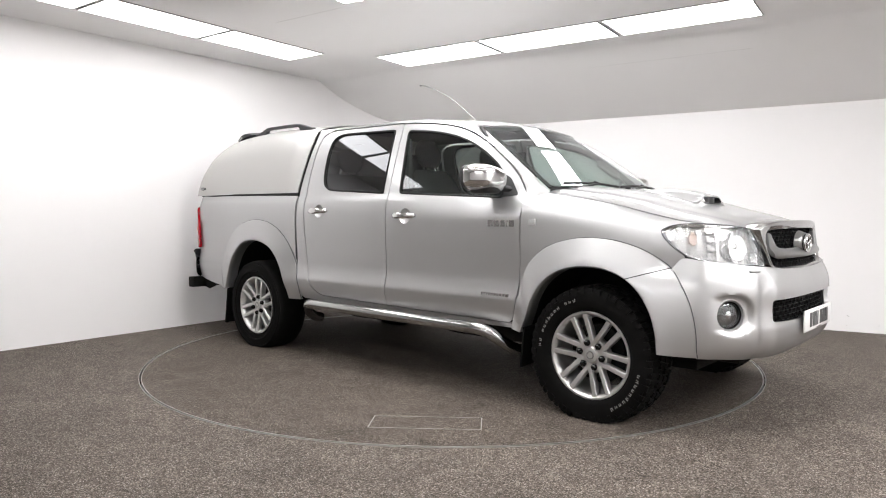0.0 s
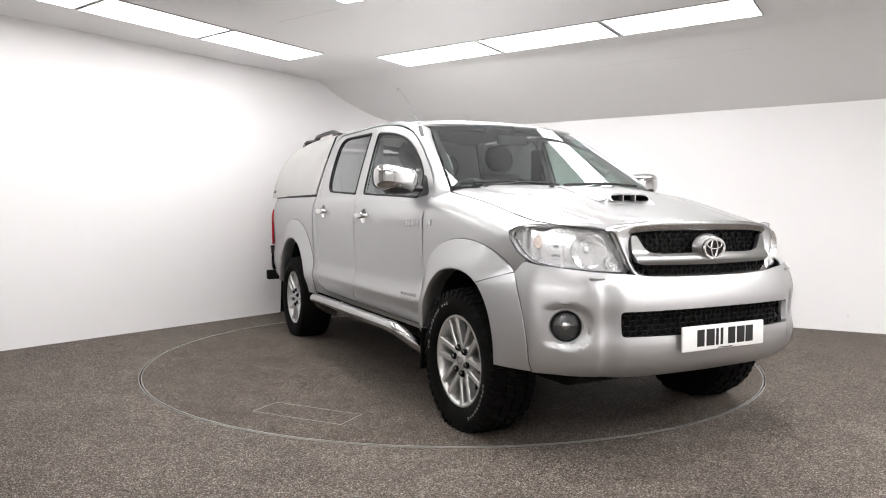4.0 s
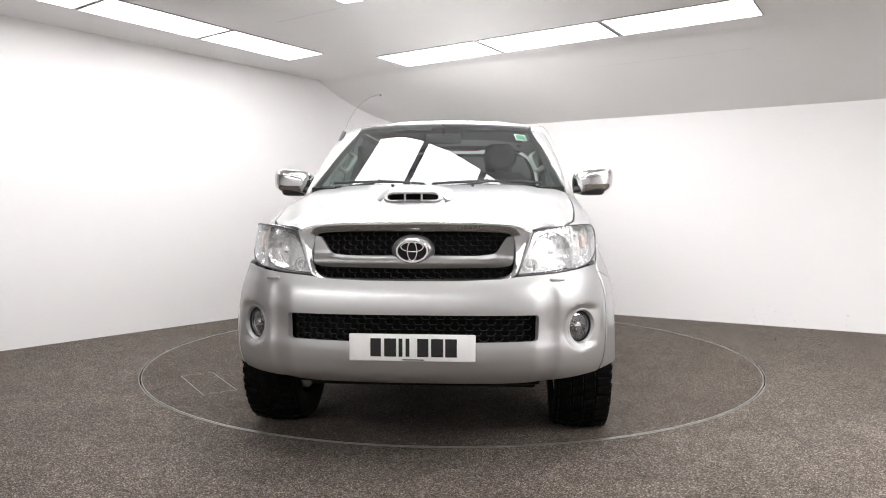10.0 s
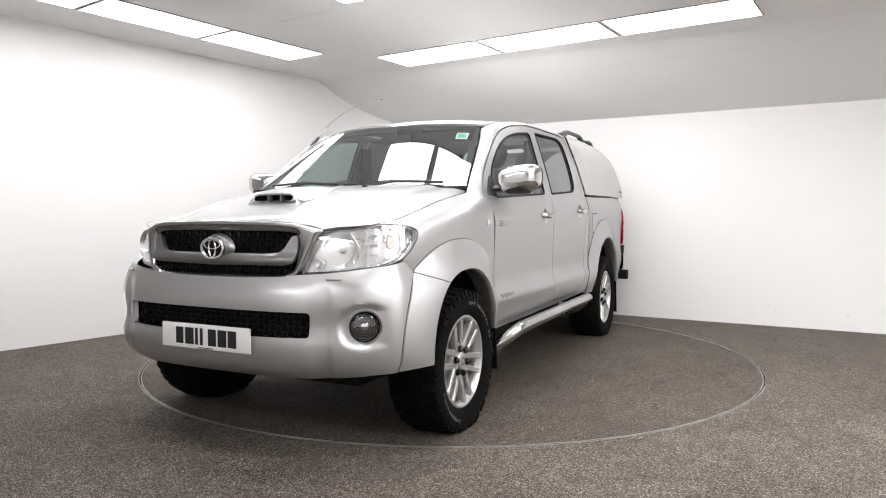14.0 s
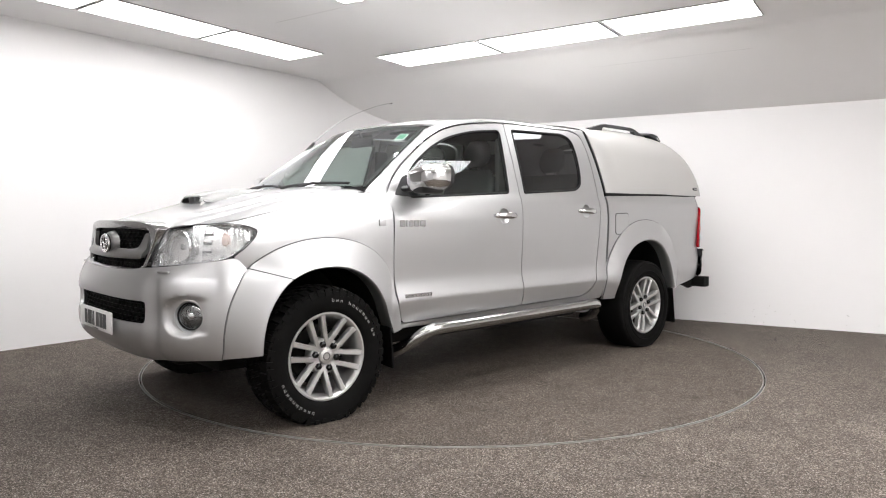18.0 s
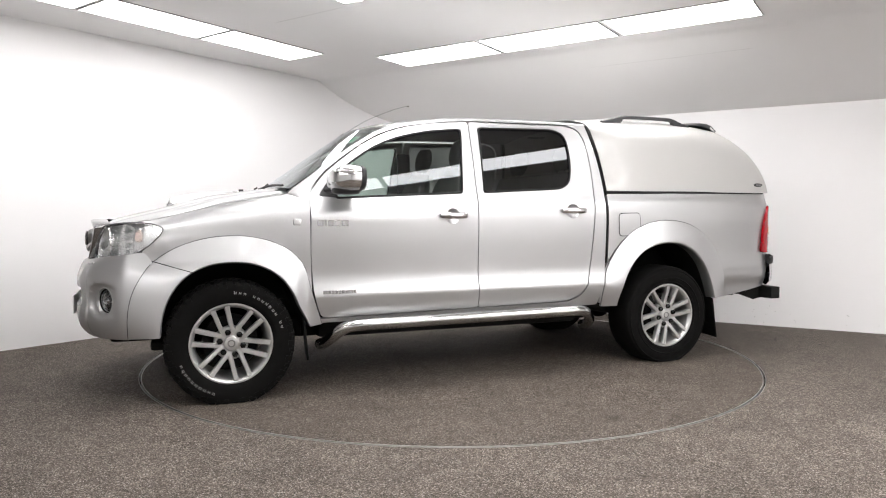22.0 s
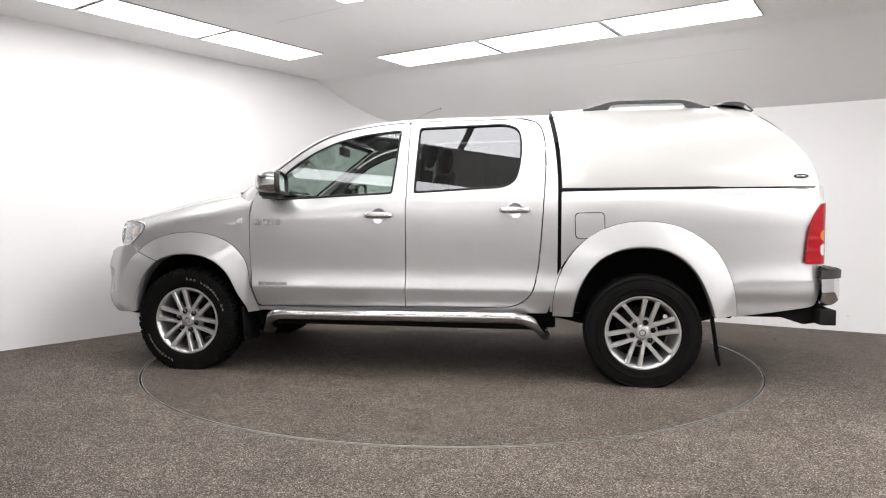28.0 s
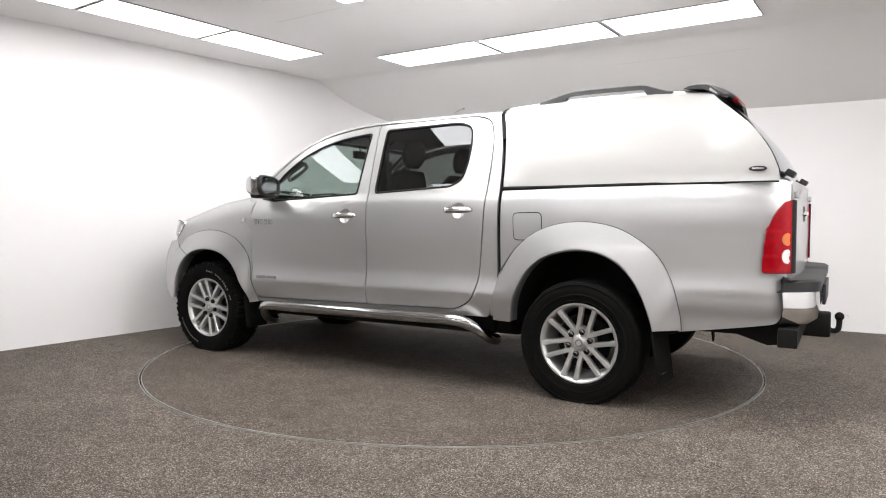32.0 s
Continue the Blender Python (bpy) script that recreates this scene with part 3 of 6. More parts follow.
def nose_map(x, q):
    """Front wing: below z0 the side, above it the curve over towards the bonnet (q from 0 to 0.5)."""
    if q <= 0:
        return (x, half_width(x, NOSE_Z0 + q), NOSE_Z0 + q)
    w, n, h = half_width(x, NOSE_Z0), NOSE_N(x), NOSE_H(x) - NOSE_Z0
    a = min(q / 0.5, 1) * math.pi / 2
    return (x, w * max(math.cos(a), 0) ** (2 / n), NOSE_Z0 + h * math.sin(a) ** (2 / n))


def nose_q(x, y):
    w, n = half_width(x, NOSE_Z0), NOSE_N(x)
    return 0.5 * math.acos(min(1, y / w) ** (n / 2)) / (math.pi / 2)


def nose_qz(x, z):
    if z <= NOSE_Z0:
        return z - NOSE_Z0
    r = min(1, (z - NOSE_Z0) / (NOSE_H(x) - NOSE_Z0))
    return 0.5 * math.asin(r ** (NOSE_N(x) / 2)) / (math.pi / 2)


def body_y(x, z):
    """The body side, or in front of the doors the wing that curves over."""
    if x > 1.09 and z > NOSE_Z0:
        n = NOSE_N(x)
        r = min(0.98, (z - NOSE_Z0) / (NOSE_H(x) - NOSE_Z0))
        return half_width(x, NOSE_Z0) * (1 - r ** n) ** (1 / n)
    return half_width(x, z)


def bonnet_z(x, y):
    w, n, h = half_width(x, NOSE_Z0), NOSE_N(x), NOSE_H(x) - NOSE_Z0
    return NOSE_Z0 + h * (1 - min(0.999, abs(y) / w) ** n) ** (1 / n)


BOTH = (False, True)
SIDE_NAME = {False: "nearside", True: "driver's side"}

# wheel arch openings: inner edge, and the outer edge of the flare
F_IN = [(1.925, 0.40), (1.915, 0.50), (1.885, 0.60), (1.83, 0.69), (1.755, 0.757), (1.65, 0.800), (1.53, 0.812), (1.42, 0.800),
        (1.33, 0.765), (1.25, 0.705), (1.19, 0.62), (1.15, 0.53), (1.105, 0.45), (1.09, 0.41)]
F_OUT = [(2.085, 0.39), (2.085, 0.52), (2.06, 0.64), (2.01, 0.74), (1.95, 0.815), (1.83, 0.893), (1.69, 0.940), (1.55, 0.957),
         (1.42, 0.950), (1.29, 0.915), (1.19, 0.855), (1.115, 0.76), (1.075, 0.60), (1.015, 0.42)]
R_IN = [(-1.105, 0.43), (-1.12, 0.52), (-1.155, 0.63), (-1.215, 0.735), (-1.30, 0.815), (-1.41, 0.862), (-1.53, 0.880), (-1.65, 0.868),
        (-1.755, 0.822), (-1.84, 0.745), (-1.90, 0.65), (-1.94, 0.55), (-1.965, 0.47), (-1.97, 0.45)]
R_OUT = [(-0.985, 0.43), (-0.99, 0.54), (-1.015, 0.66), (-1.065, 0.77), (-1.15, 0.885), (-1.27, 0.975), (-1.42, 1.027), (-1.58, 1.038),
         (-1.74, 1.010), (-1.87, 0.945), (-1.985, 0.845), (-2.06, 0.70), (-2.095, 0.56), (-2.105, 0.46)]


FRONT_Y = curve([(1.80, 0.868), (1.94, 0.862), (2.085, 0.842), (2.165, 0.790)])
FRONT_IN = curve([(0.36, -0.045), (0.42, -0.014), (0.5, -0.002), (0.6, 0.0), (0.7, -0.008), (0.76, -0.020), (0.82, -0.040), (0.87, -0.058)])


def flare_base(x, z):
    y = body_y(x, z)
    if x < 1.9:
        return y
    k = smooth01(x, 1.90, 1.98)
    return y + (FRONT_Y(x) + FRONT_IN(z) - 0.003 - y) * k


def flare(name, inner, outer, ybase, label, cut=None):
    a, b = spline(inner, 4), spline(outer, 4)
    for mir in BOTH:
        rows = []
        for p, q in zip(a, b):
            yo = flare_base(q[0], q[1])
            lip = ybase
            # the ends beside the sill run back into the body
            if -1.3 < p[0] < 1.3:
                lip -= 0.040 * smooth01(-p[1], -0.60, -0.40)
            row = [Vector((q[0], yo - 0.012, q[1]))]
            for t in (0.0, 0.06, 0.14, 0.3, 0.5, 0.7, 0.86, 0.95, 1.0):
                x, z = q[0] + (p[0] - q[0]) * t, q[1] + (p[1] - q[1]) * t
                y = yo + 0.009 + (lip - yo - 0.009) * (1 - (1 - t) ** 1.25)
                row.append(Vector((x, y, z)))
            c = Vector((p[0], lip, p[1]))
            mid = sum((Vector((v[0], 0, v[1])) for v in a), Vector()) / len(a)
            inn = (mid - Vector((p[0], 0, p[1]))).normalized()
            row.append(c + inn * 0.008 + Vector((0, -0.008, 0)))
            row.append(c + inn * 0.010 + Vector((0, -0.030, 0)))
            row.append(c + inn * 0.004 + Vector((0, -0.10, 0)))
            if mir:
                row = [Vector((v.x, -v.y, v.z)) for v in row]
            rows.append(row)
        seam = []
        for q in b:
            y = flare_base(q[0], q[1]) + 0.0015
            n = (Vector((q[0], 0, q[1])) - mid).normalized() * 0.002
            seam.append(Vector((q[0] + n.x, -y if mir else y, q[1] + n.z)))
        tube("flare_seam", seam, 0.0024, M_TRIMGREY, truck, "thin dark seam round the flare", k=5)
        if cut is None:
            loft(name, rows, M_PAINT, truck, label, out=(0, -1 if mir else 1, 0), angle=55)
            continue
        # two pieces with a dark joint between them
        k = int(cut * 4)
        f = cut * 4 - k
        mid = [p.lerp(q, f) for p, q in zip(rows[k], rows[k + 1])]
        d = [(q - p).normalized() * 0.003 for p, q in zip(rows[k], rows[k + 1])]
        lo, hi = [p - q for p, q in zip(mid, d)], [p + q for p, q in zip(mid, d)]
        loft(name, rows[:k + 1] + [lo], M_PAINT, truck, label + " on the bumper", out=(0, -1 if mir else 1, 0), angle=55)
        up = loft(name, [hi] + rows[k + 1:], M_PAINT, truck, label, out=(0, -1 if mir else 1, 0), angle=55)
        sink = Vector((0, 0.005 if mir else -0.005, 0))
        loft("flare_joint", [[p - q + sink for p, q in zip(lo, d)], [p + q + sink for p, q in zip(hi, d)]], M_SEAL, up, "dark joint", out=(0, -1 if mir else 1, 0))


def well(inner, x_shift=0):
    a = spline(inner, 3)
    for mir in BOTH:
        s = -1 if mir else 1
        rows = []
        for p in a:
            rows.append([Vector((p[0], s * y, p[1] - 0.004)) for y in (0.875, 0.75, 0.6, 0.45)])
        loft("wheel_arch_liner", rows, M_WELL, truck, "black wheel arch liner", out=(0, 0, -1))
        mid = [Vector((p[0], s * 0.45, p[1])) for p in a]
        bm = bmesh.new()
        bm.faces.new([bm.verts.new(v) for v in mid])
        part("arch_wall", bm, M_WELL, truck)


# front wings
def front_wings():
    arch = [(p[0], p[1]) for p in spline(F_OUT[4:13], 3)]
    seam = [(2.09, 0.66), (1.95, 0.712), (1.75, 0.735), (1.5, 0.745), (1.25, 0.748), (1.16, 0.748)]
    out = []
    # up along the door gap, forward along the bonnet seam, down behind the headlamp, back along the arch
    out += [(1.0775, -0.12), (1.0815, -0.02), (1.079, nose_q(1.079, 0.79)), (1.12, nose_q(1.12, 0.752))]
    out += [(x, nose_q(x, y)) for x, y in seam[::-1]]
    out += [(2.03, nose_q(2.03, 0.735)), (1.94, nose_qz(1.94, 1.028)), (1.897, nose_qz(1.897, 1.005)), (1.91, nose_qz(1.91, 0.968)), (1.975, nose_qz(1.975, 0.902)), (2.01, nose_qz(2.01, 0.875)), (1.99, -0.035), (1.955, -0.062)]
    out += [(p[0], nose_qz(p[0], p[1] - 0.012)) for p in arch[1:]]
    lo = rounded(out, 0.008, 3)
    for mir in BOTH:
        sheet("front_wing", lo, nose_map, M_PAINT, truck, step=0.022, mirror=mir, out=(0, 1, 0.3), thick=0.014)


front_wings()


# bonnet, with its raised middle
def bonnet():
    edge = [(2.235, 0.0), (2.232, 0.25), (2.222, 0.42), (2.197, 0.515), (2.135, 0.60), (2.085, 0.652), (1.95, 0.705), (1.75, 0.729), (1.5, 0.739), (1.25, 0.742), (1.19, 0.735)]
    back = [(1.215, 0.6), (1.26, 0.3), (1.275, 0.0)]
    half = edge + back
    lo = half + [(x, -y) for x, y in half[::-1][1:-1]]

    def m(x, y):
        a = abs(y)
        z = bonnet_z(x, a)
        # two shallow flutes that run back from the headlamps
        flute = 0.50 + 0.10 * (1.9 - x) / 0.7
        z -= 0.008 * math.exp(-((a - flute) / 0.05) ** 2)
        nose = max(0, x - 2.12) / 0.115
        z -= 0.020 * nose ** 2.2
        return (x, y, z)
    panel = sheet("bonnet", rounded(lo, 0.01, 3), m, M_PAINT, truck, step=0.026, out=(0, 0, 1), thick=0.015)
    front = edge[:6]
    rim = [(x, -y) for x, y in front[::-1][:-1]] + front
    tube("bonnet_seam", [Vector((x + 0.003, y, m(x, y)[2] - 0.008)) for x, y in spline([(x, y) for x, y in rim], 3)], 0.005, M_SEAL, panel, "dark gap under the bonnet's edge", k=6)


bonnet()

# doors and cab side
F_DOOR = [(1.073, 1.20, 0.01), (1.078, 0.82, 0.2), (1.060, 0.58, 0.1), (1.018, 0.457, 0.035), (-0.017, 0.472, 0.015), (-0.017, 1.703, 0.02),
          (0.21, 1.686, 0.1), (0.42, 1.652, 0.1), (0.555, 1.612, 0.08), (0.66, 1.561, 0.08), (0.76, 1.500, 0.07), (0.87, 1.418, 0.07), (0.955, 1.350, 0.06), (1.02, 1.280, 0.05)]
R_DOOR = [(-0.023, 0.472, 0.015), (-0.73, 0.484, 0.08), (-0.845, 0.555, 0.08), (-0.885, 0.70, 0.1), (-0.912, 1.0, 0.2), (-0.933, 1.40, 0.15), (-0.922, 1.58, 0.08),
          (-0.885, 1.685, 0.06), (-0.78, 1.712, 0.06), (-0.023, 1.704, 0.02)]
F_GLASS = [(0.905, 1.187, 0.02), (0.085, 1.228, 0.02), (0.045, 1.648, 0.03), (0.30, 1.622, 0.1), (0.51, 1.57, 0.08), (0.665, 1.50, 0.08), (0.83, 1.385, 0.07), (0.905, 1.30, 0.06)]
R_GLASS = [(-0.078, 1.232, 0.02), (-0.665, 1.265, 0.05), (-0.735, 1.305, 0.05), (-0.762, 1.40, 0.08), (-0.772, 1.545, 0.08), (-0.752, 1.648, 0.05), (-0.66, 1.678, 0.06), (-0.092, 1.662, 0.025)]


def grown(pts, d):
    """An outline moved outwards by d (for roughly convex shapes)."""
    n = len(pts)
    area = sum(pts[i][0] * pts[(i + 1) % n][1] - pts[(i + 1) % n][0] * pts[i][1] for i in range(n))
    s = 1 if area > 0 else -1
    out = []
    for i in range(n):
        p, a, b = Vector(pts[i][:2]), Vector(pts[i - 1][:2]), Vector(pts[(i + 1) % n][:2])
        e1, e2 = (p - a).normalized(), (b - p).normalized()
        n1, n2 = Vector((e1.y, -e1.x)) * s, Vector((e2.y, -e2.x)) * s
        m = n1 + n2
        m = m / max(0.4, m.length_squared) * 2 * d if m.length > 1e-6 else n1 * d
        out.append((p.x + m.x, p.y + m.y, *(pts[i][2:])))
    return out


def ring_strip(name, outline, mapf_out, d, mat, parent, mir, label=""):
    """A narrow raised frame along an outline."""
    o2 = resample(rounded(outline), 0.03)
    cen = sum(o2, Vector((0, 0))) / len(o2)
    out = []
    m = len(o2)
    for i in range(m + 1):
        p, q0, q1 = o2[i % m], o2[i % m - 1], o2[(i + 1) % m]
        t = (q1 - q0).normalized()
        nn = Vector((t.y, -t.x))
        if nn.dot(p - cen) < 0:
            nn = -nn
        row = []
        for k, lift in ((-0.35, -0.006), (-0.2, 0.004), (0.5, 0.005), (0.9, 0.003), (1.0, -0.004)):
            w = p + nn * d * k
            x, y, z = mapf_out(w.x, w.y)
            y += lift
            row.append(Vector((x, -y if mir else y, z)))
        out.append(row)
    return loft(name, out, mat, parent, label, out=None, angle=60)




def oval(cx, cy, rx, ry, n=24):
    return [Vector((cx + rx * math.cos(2 * math.pi * i / n), cy + ry * math.sin(2 * math.pi * i / n))) for i in range(n)]


HANDLE_F, HANDLE_R = oval(0.162, 1.072, 0.050, 0.050), oval(-0.741, 1.106, 0.050, 0.050)
doors = {}
for mir in BOTH:
    fd = sheet("front_door", rounded(F_DOOR), side_map, M_PAINT, truck, holes=[rounded(grown(F_GLASS, 0.010)), HANDLE_F], step=0.026, grid=(0.034, 0.0125), mirror=mir, thick=0.02)
    rd = sheet("rear_door", rounded(R_DOOR), side_map, M_PAINT, truck, holes=[rounded(grown(R_GLASS, 0.010)), HANDLE_R], step=0.026, grid=(0.034, 0.0125), mirror=mir, thick=0.02)
    doors[mir] = (fd, rd)
    for d, g, mat, nm in ((fd, F_GLASS, M_GLASS, "clear side window"), (rd, R_GLASS, M_PRIVACY, "dark tinted privacy window")):
        w = sheet("window", rounded(grown(g, 0.010)), glass_in(0.009), mat, d, step=0.04, mirror=mir, thick=0, label=nm)
        w.visible_shadow = False
        ring_strip("window_seal", g, side_map, 0.0095, M_SEAL, d, mir, "black rubber window seal")
    # inner trim
    sheet("door_trim", rounded([(1.0, 1.165), (0.95, 0.50), (0.0, 0.50), (0.0, 1.21)]), side_in(0.07), M_DASH, fd, step=0.08, mirror=mir, out=(0, -1, 0), thick=0)
    sheet("door_trim", rounded([(-0.04, 1.21), (-0.04, 0.50), (-0.75, 0.52), (-0.86, 0.75), (-0.90, 1.21), (-0.70, 1.25)]), side_in(0.07), M_DASH, rd, step=0.08, mirror=mir, out=(0, -1, 0), thick=0)

C_SIDE = [(1.045, 0.449, 0.01), (1.04, 0.425, 0.01), (-0.95, 0.445, 0.02), (-0.965, 0.50, 0.03), (-1.012, 0.66, 0.05), (-1.014, 1.30, 0.1), (-0.993, 1.52, 0.1), (-0.958, 1.68, 0.05), (-0.942, 1.728, 0.01),
          (-0.78, 1.722, 0.01), (-0.89, 1.692, 0.05), (-0.929, 1.585, 0.06), (-0.940, 1.40, 0.15), (-0.919, 1.0, 0.2), (-0.892, 0.698, 0.1), (-0.850, 0.548, 0.08), (-0.735, 0.477, 0.08), (1.02, 0.450, 0.01)]
TOP_A = [(1.083, 1.15), (1.066, 1.215), (1.027, 1.285), (0.961, 1.357), (0.876, 1.425), (0.766, 1.507), (0.665, 1.568), (0.557, 1.619), (0.42, 1.660), (0.21, 1.694), (-0.02, 1.711), (-0.40, 1.717), (-0.78, 1.722), (-0.955, 1.722)]
TOP_B = [(1.20, 0.742, 1.185), (1.185, 0.745, 1.222), (1.09, 0.720, 1.293), (1.02, 0.702, 1.345), (0.92, 0.676, 1.417), (0.79, 0.640, 1.505), (0.68, 0.606, 1.575), (0.585, 0.575, 1.632), (0.42, 0.583, 1.680), (0.20, 0.588, 1.714), (-0.02, 0.588, 1.730), (-0.40, 0.588, 1.738), (-0.78, 0.588, 1.739), (-0.955, 0.588, 1.737)]
for mir in BOTH:
    sheet("cab_side", rounded(C_SIDE), side_map, M_PAINT, truck, step=0.024, grid=(0.024, 0.0125), mirror=mir, thick=0.02, label="silver cab pillar and sill")
    rows = []
    for p, q in zip(spline(TOP_A, 4), spline(TOP_B, 4)):
        a, b = Vector(side_map(p[0], p[1])), Vector(q)
        o = Vector((0.30, 0.70, 0.62)).normalized()
        row = [a + Vector((0, -0.02, 0.0))]
        for t in (0, 0.15, 0.35, 0.6, 0.85, 1.0):
            row.append(a.lerp(b, t) + o * 0.075 * t * (1 - t))
        row.append(b + Vector((0, -0.004, -0.012)))
        if mir:
            row = [Vector((v.x, -v.y, v.z)) for v in row]
        rows.append(row)
    loft("roof_pillar", rows, M_PAINT, truck, "silver windscreen pillar and roof side rail", out=(0, -1 if mir else 1, 0.5), angle=50)

ROOF_H = curve([(0.66, 1.672), (0.55, 1.706), (0.44, 1.727), (0.25, 1.752), (0.0, 1.772), (-0.4, 1.783), (-0.97, 1.778)])


def roof_map(x, y):
    return (x, y, ROOF_H(x) - 0.043 * (abs(y) / 0.58) ** 2.6)


roof_edge = [(0.664, 0.0), (0.654, 0.25), (0.620, 0.43), (0.578, 0.545), (0.53, 0.574), (0.40, 0.582), (0.20, 0.588), (-0.93, 0.588), (-0.962, 0.55), (-0.965, 0.0)]
sheet("roof", rounded(roof_edge + [(x, -y) for x, y in roof_edge[::-1][1:-1]], 0.01, 3), roof_map, M_PAINT, truck, step=0.035, out=(0, 0, 1), thick=0.014, label="silver steel roof panel")


# windscreen
def screen_map(u, v):
    """u from -1 to 1 across, v from 0 at the cowl to 1 at the roof."""
    w = 0.735 + (0.568 - 0.735) * v
    x = 1.19 + (0.585 - 1.19) * v
    z = 1.232 + (1.640 - 1.232) * v
    b = 1 - abs(u) ** 2.35
    return (x + b * (0.103 - 0.017 * v), u * w, z + b * (-0.012 + 0.040 * v) + 0.01 * v * (1 - v))


def grid_loft(name, mapf, nu, nv, mat, parent, label="", out=None, u0=-1, u1=1, v0=0, v1=1):
    rows = [[Vector(mapf(u0 + (u1 - u0) * i / nu, v0 + (v1 - v0) * j / nv)) for i in range(nu + 1)] for j in range(nv + 1)]
    return loft(name, rows, mat, parent, label, out=out, angle=60)


windscreen = grid_loft("windscreen", screen_map, 24, 12, M_SCREEN, truck, "clear laminated windscreen", out=(1, 0, 1))
windscreen.visible_shadow = False


def border(t, s):
    """Black edge band of the windscreen, just inside the glass."""
    x, y, z = screen_map(t, s)
    return (x - 0.004, y, z - 0.004)


for u0, u1, v0, v1 in ((-1, -0.94, 0, 1), (0.94, 1, 0, 1), (-0.94, 0.94, 0, 0.055), (-0.94, 0.94, 0.945, 1)):
    grid_loft("glass_border", border, 16, 8, M_SEAL, windscreen, "black edge band", (1, 0, 1), u0, u1, v0, v1)
rows = []
for i in range(25):
    u = -1 + i / 12
    a = Vector(screen_map(u, 0.0))
    e = Vector((1.275 - 0.085 * abs(u) ** 2, u * 0.735, 0))
    e.z = bonnet_z(e.x, abs(e.y)) - 0.012
    rows.append([a + Vector((-0.02, 0, 0.004)), a + Vector((0.012, 0, 0.008)), a.lerp(e, 0.5) - Vector((0, 0, 0.012)), e, e - Vector((0, 0, 0.04))])
loft("cowl", rows, M_BLACK, truck, "black plastic wiper cowl", out=(0, 0, 1))

# bed sides
BED = [(-1.036, 1.226, 0.01), (-2.606, 1.258, 0.03), (-2.615, 1.14, 0.05), (-2.614, 0.95, 0.1), (-2.60, 0.66, 0.08), (-2.575, 0.522, 0.04), (-2.30, 0.480, 0.05), (-2.09, 0.450, 0.01)]
BED_ARCH = [(p[0], p[1] - 0.012) for p in spline(R_OUT, 3)][::-1]
BED_FRONT = [(-1.0, 0.46, 0.005), (-1.036, 0.62, 0.05)]
for mir in BOTH:
    sheet("bed_side", rounded(BED + [(x + 0.02, z, 0.005) for x, z in BED_ARCH[1:-1]] + BED_FRONT), side_map, M_PAINT, truck, step=0.024, grid=(0.034, 0.0125), mirror=mir, thick=0.02, label="silver load bed side panel")

flare("wheel_arch_flare", F_IN, F_OUT, 0.912, "silver wheel arch flare", 4.03)
flare("wheel_arch_flare", R_IN, R_OUT, 0.915, "silver wheel arch flare")
well(F_IN)
well(R_IN)


# canopy
def canopy_section(x, s):
    """s from 0 at the bed rail to 1 at the middle of the roof."""
    top = CAN_H(x)
    p0, p1 = Vector((0.832, 1.252)), Vector((0.775, 1.55))
    p2, p3 = Vector((0.735, top + 0.0)), Vector((0.0, top))
    if s < 0.35:
        t = s / 0.35
        a = p0.lerp(p1, t)
        a.x += 0.012 * t * (1 - t) * 4 * 0.6
        return a
    t = (s - 0.35) / 0.65
    d = Vector((0.715, 1.80 - 1.80 + p1.y + (top - p1.y) * 0.80))
    e = Vector((0.56, top + 0.004))
    return (1 - t)**3 * p1 + 3 * t * (1 - t)**2 * d + 3 * t * t * (1 - t) * e + t**3 * p3


CAN_H = curve([(-0.95, 1.815), (-1.4, 1.835), (-1.9, 1.832), (-2.25, 1.80), (-2.6, 1.74)])
CAN_FRONT = curve([(1.25, -1.040), (1.4, -1.032), (1.55, -1.015), (1.7, -0.985), (1.76, -0.965), (1.84, -0.955)])
CAN_REAR = curve([(1.25, -2.568), (1.32, -2.555), (1.44, -2.50), (1.60, -2.375), (1.74, -2.235), (1.80, -2.185), (1.84, -2.16)])


def canopy_map(u, s):
    sg = 1 if s >= 0 else -1
    p = canopy_section(-1.6, 1 - abs(s))
    x = CAN_FRONT(p.y) + (CAN_REAR(p.y) - CAN_FRONT(p.y)) * u
    p = canopy_section(x, 1 - abs(s))
    w = (1 - smooth01(u, 0.0, 0.13)) * (1 - smooth01(p.y, 1.66, 1.76)) * smooth01(p.y, 1.25, 1.34)
    p.x += (half_width(-1.0, p.y) + 0.006 - p.x) * w
    tuck = 0.012 * max(0, (u - 0.8) / 0.2) ** 2
    return (x, sg * p.x * (1 - tuck), p.y)


rows = [[Vector(canopy_map(i / 40, -1 + j / 30)) for j in range(61)] for i in range(41)]
first = [v + Vector((-0.012, 0, 0)) - Vector((0, v.y, v.z - 1.5)) * 0.02 for v in rows[0]]
canopy = loft("canopy", [first] + rows, M_CANOPY, truck, "pale silver hardtop canopy shell", out=(0, 0, 1), angle=50)


# ---- the truck's front ----
M_FOG = material("fog_reflector", (0.27, 0.27, 0.27), 0.10, 0.9, spread=0.3, scale=90)


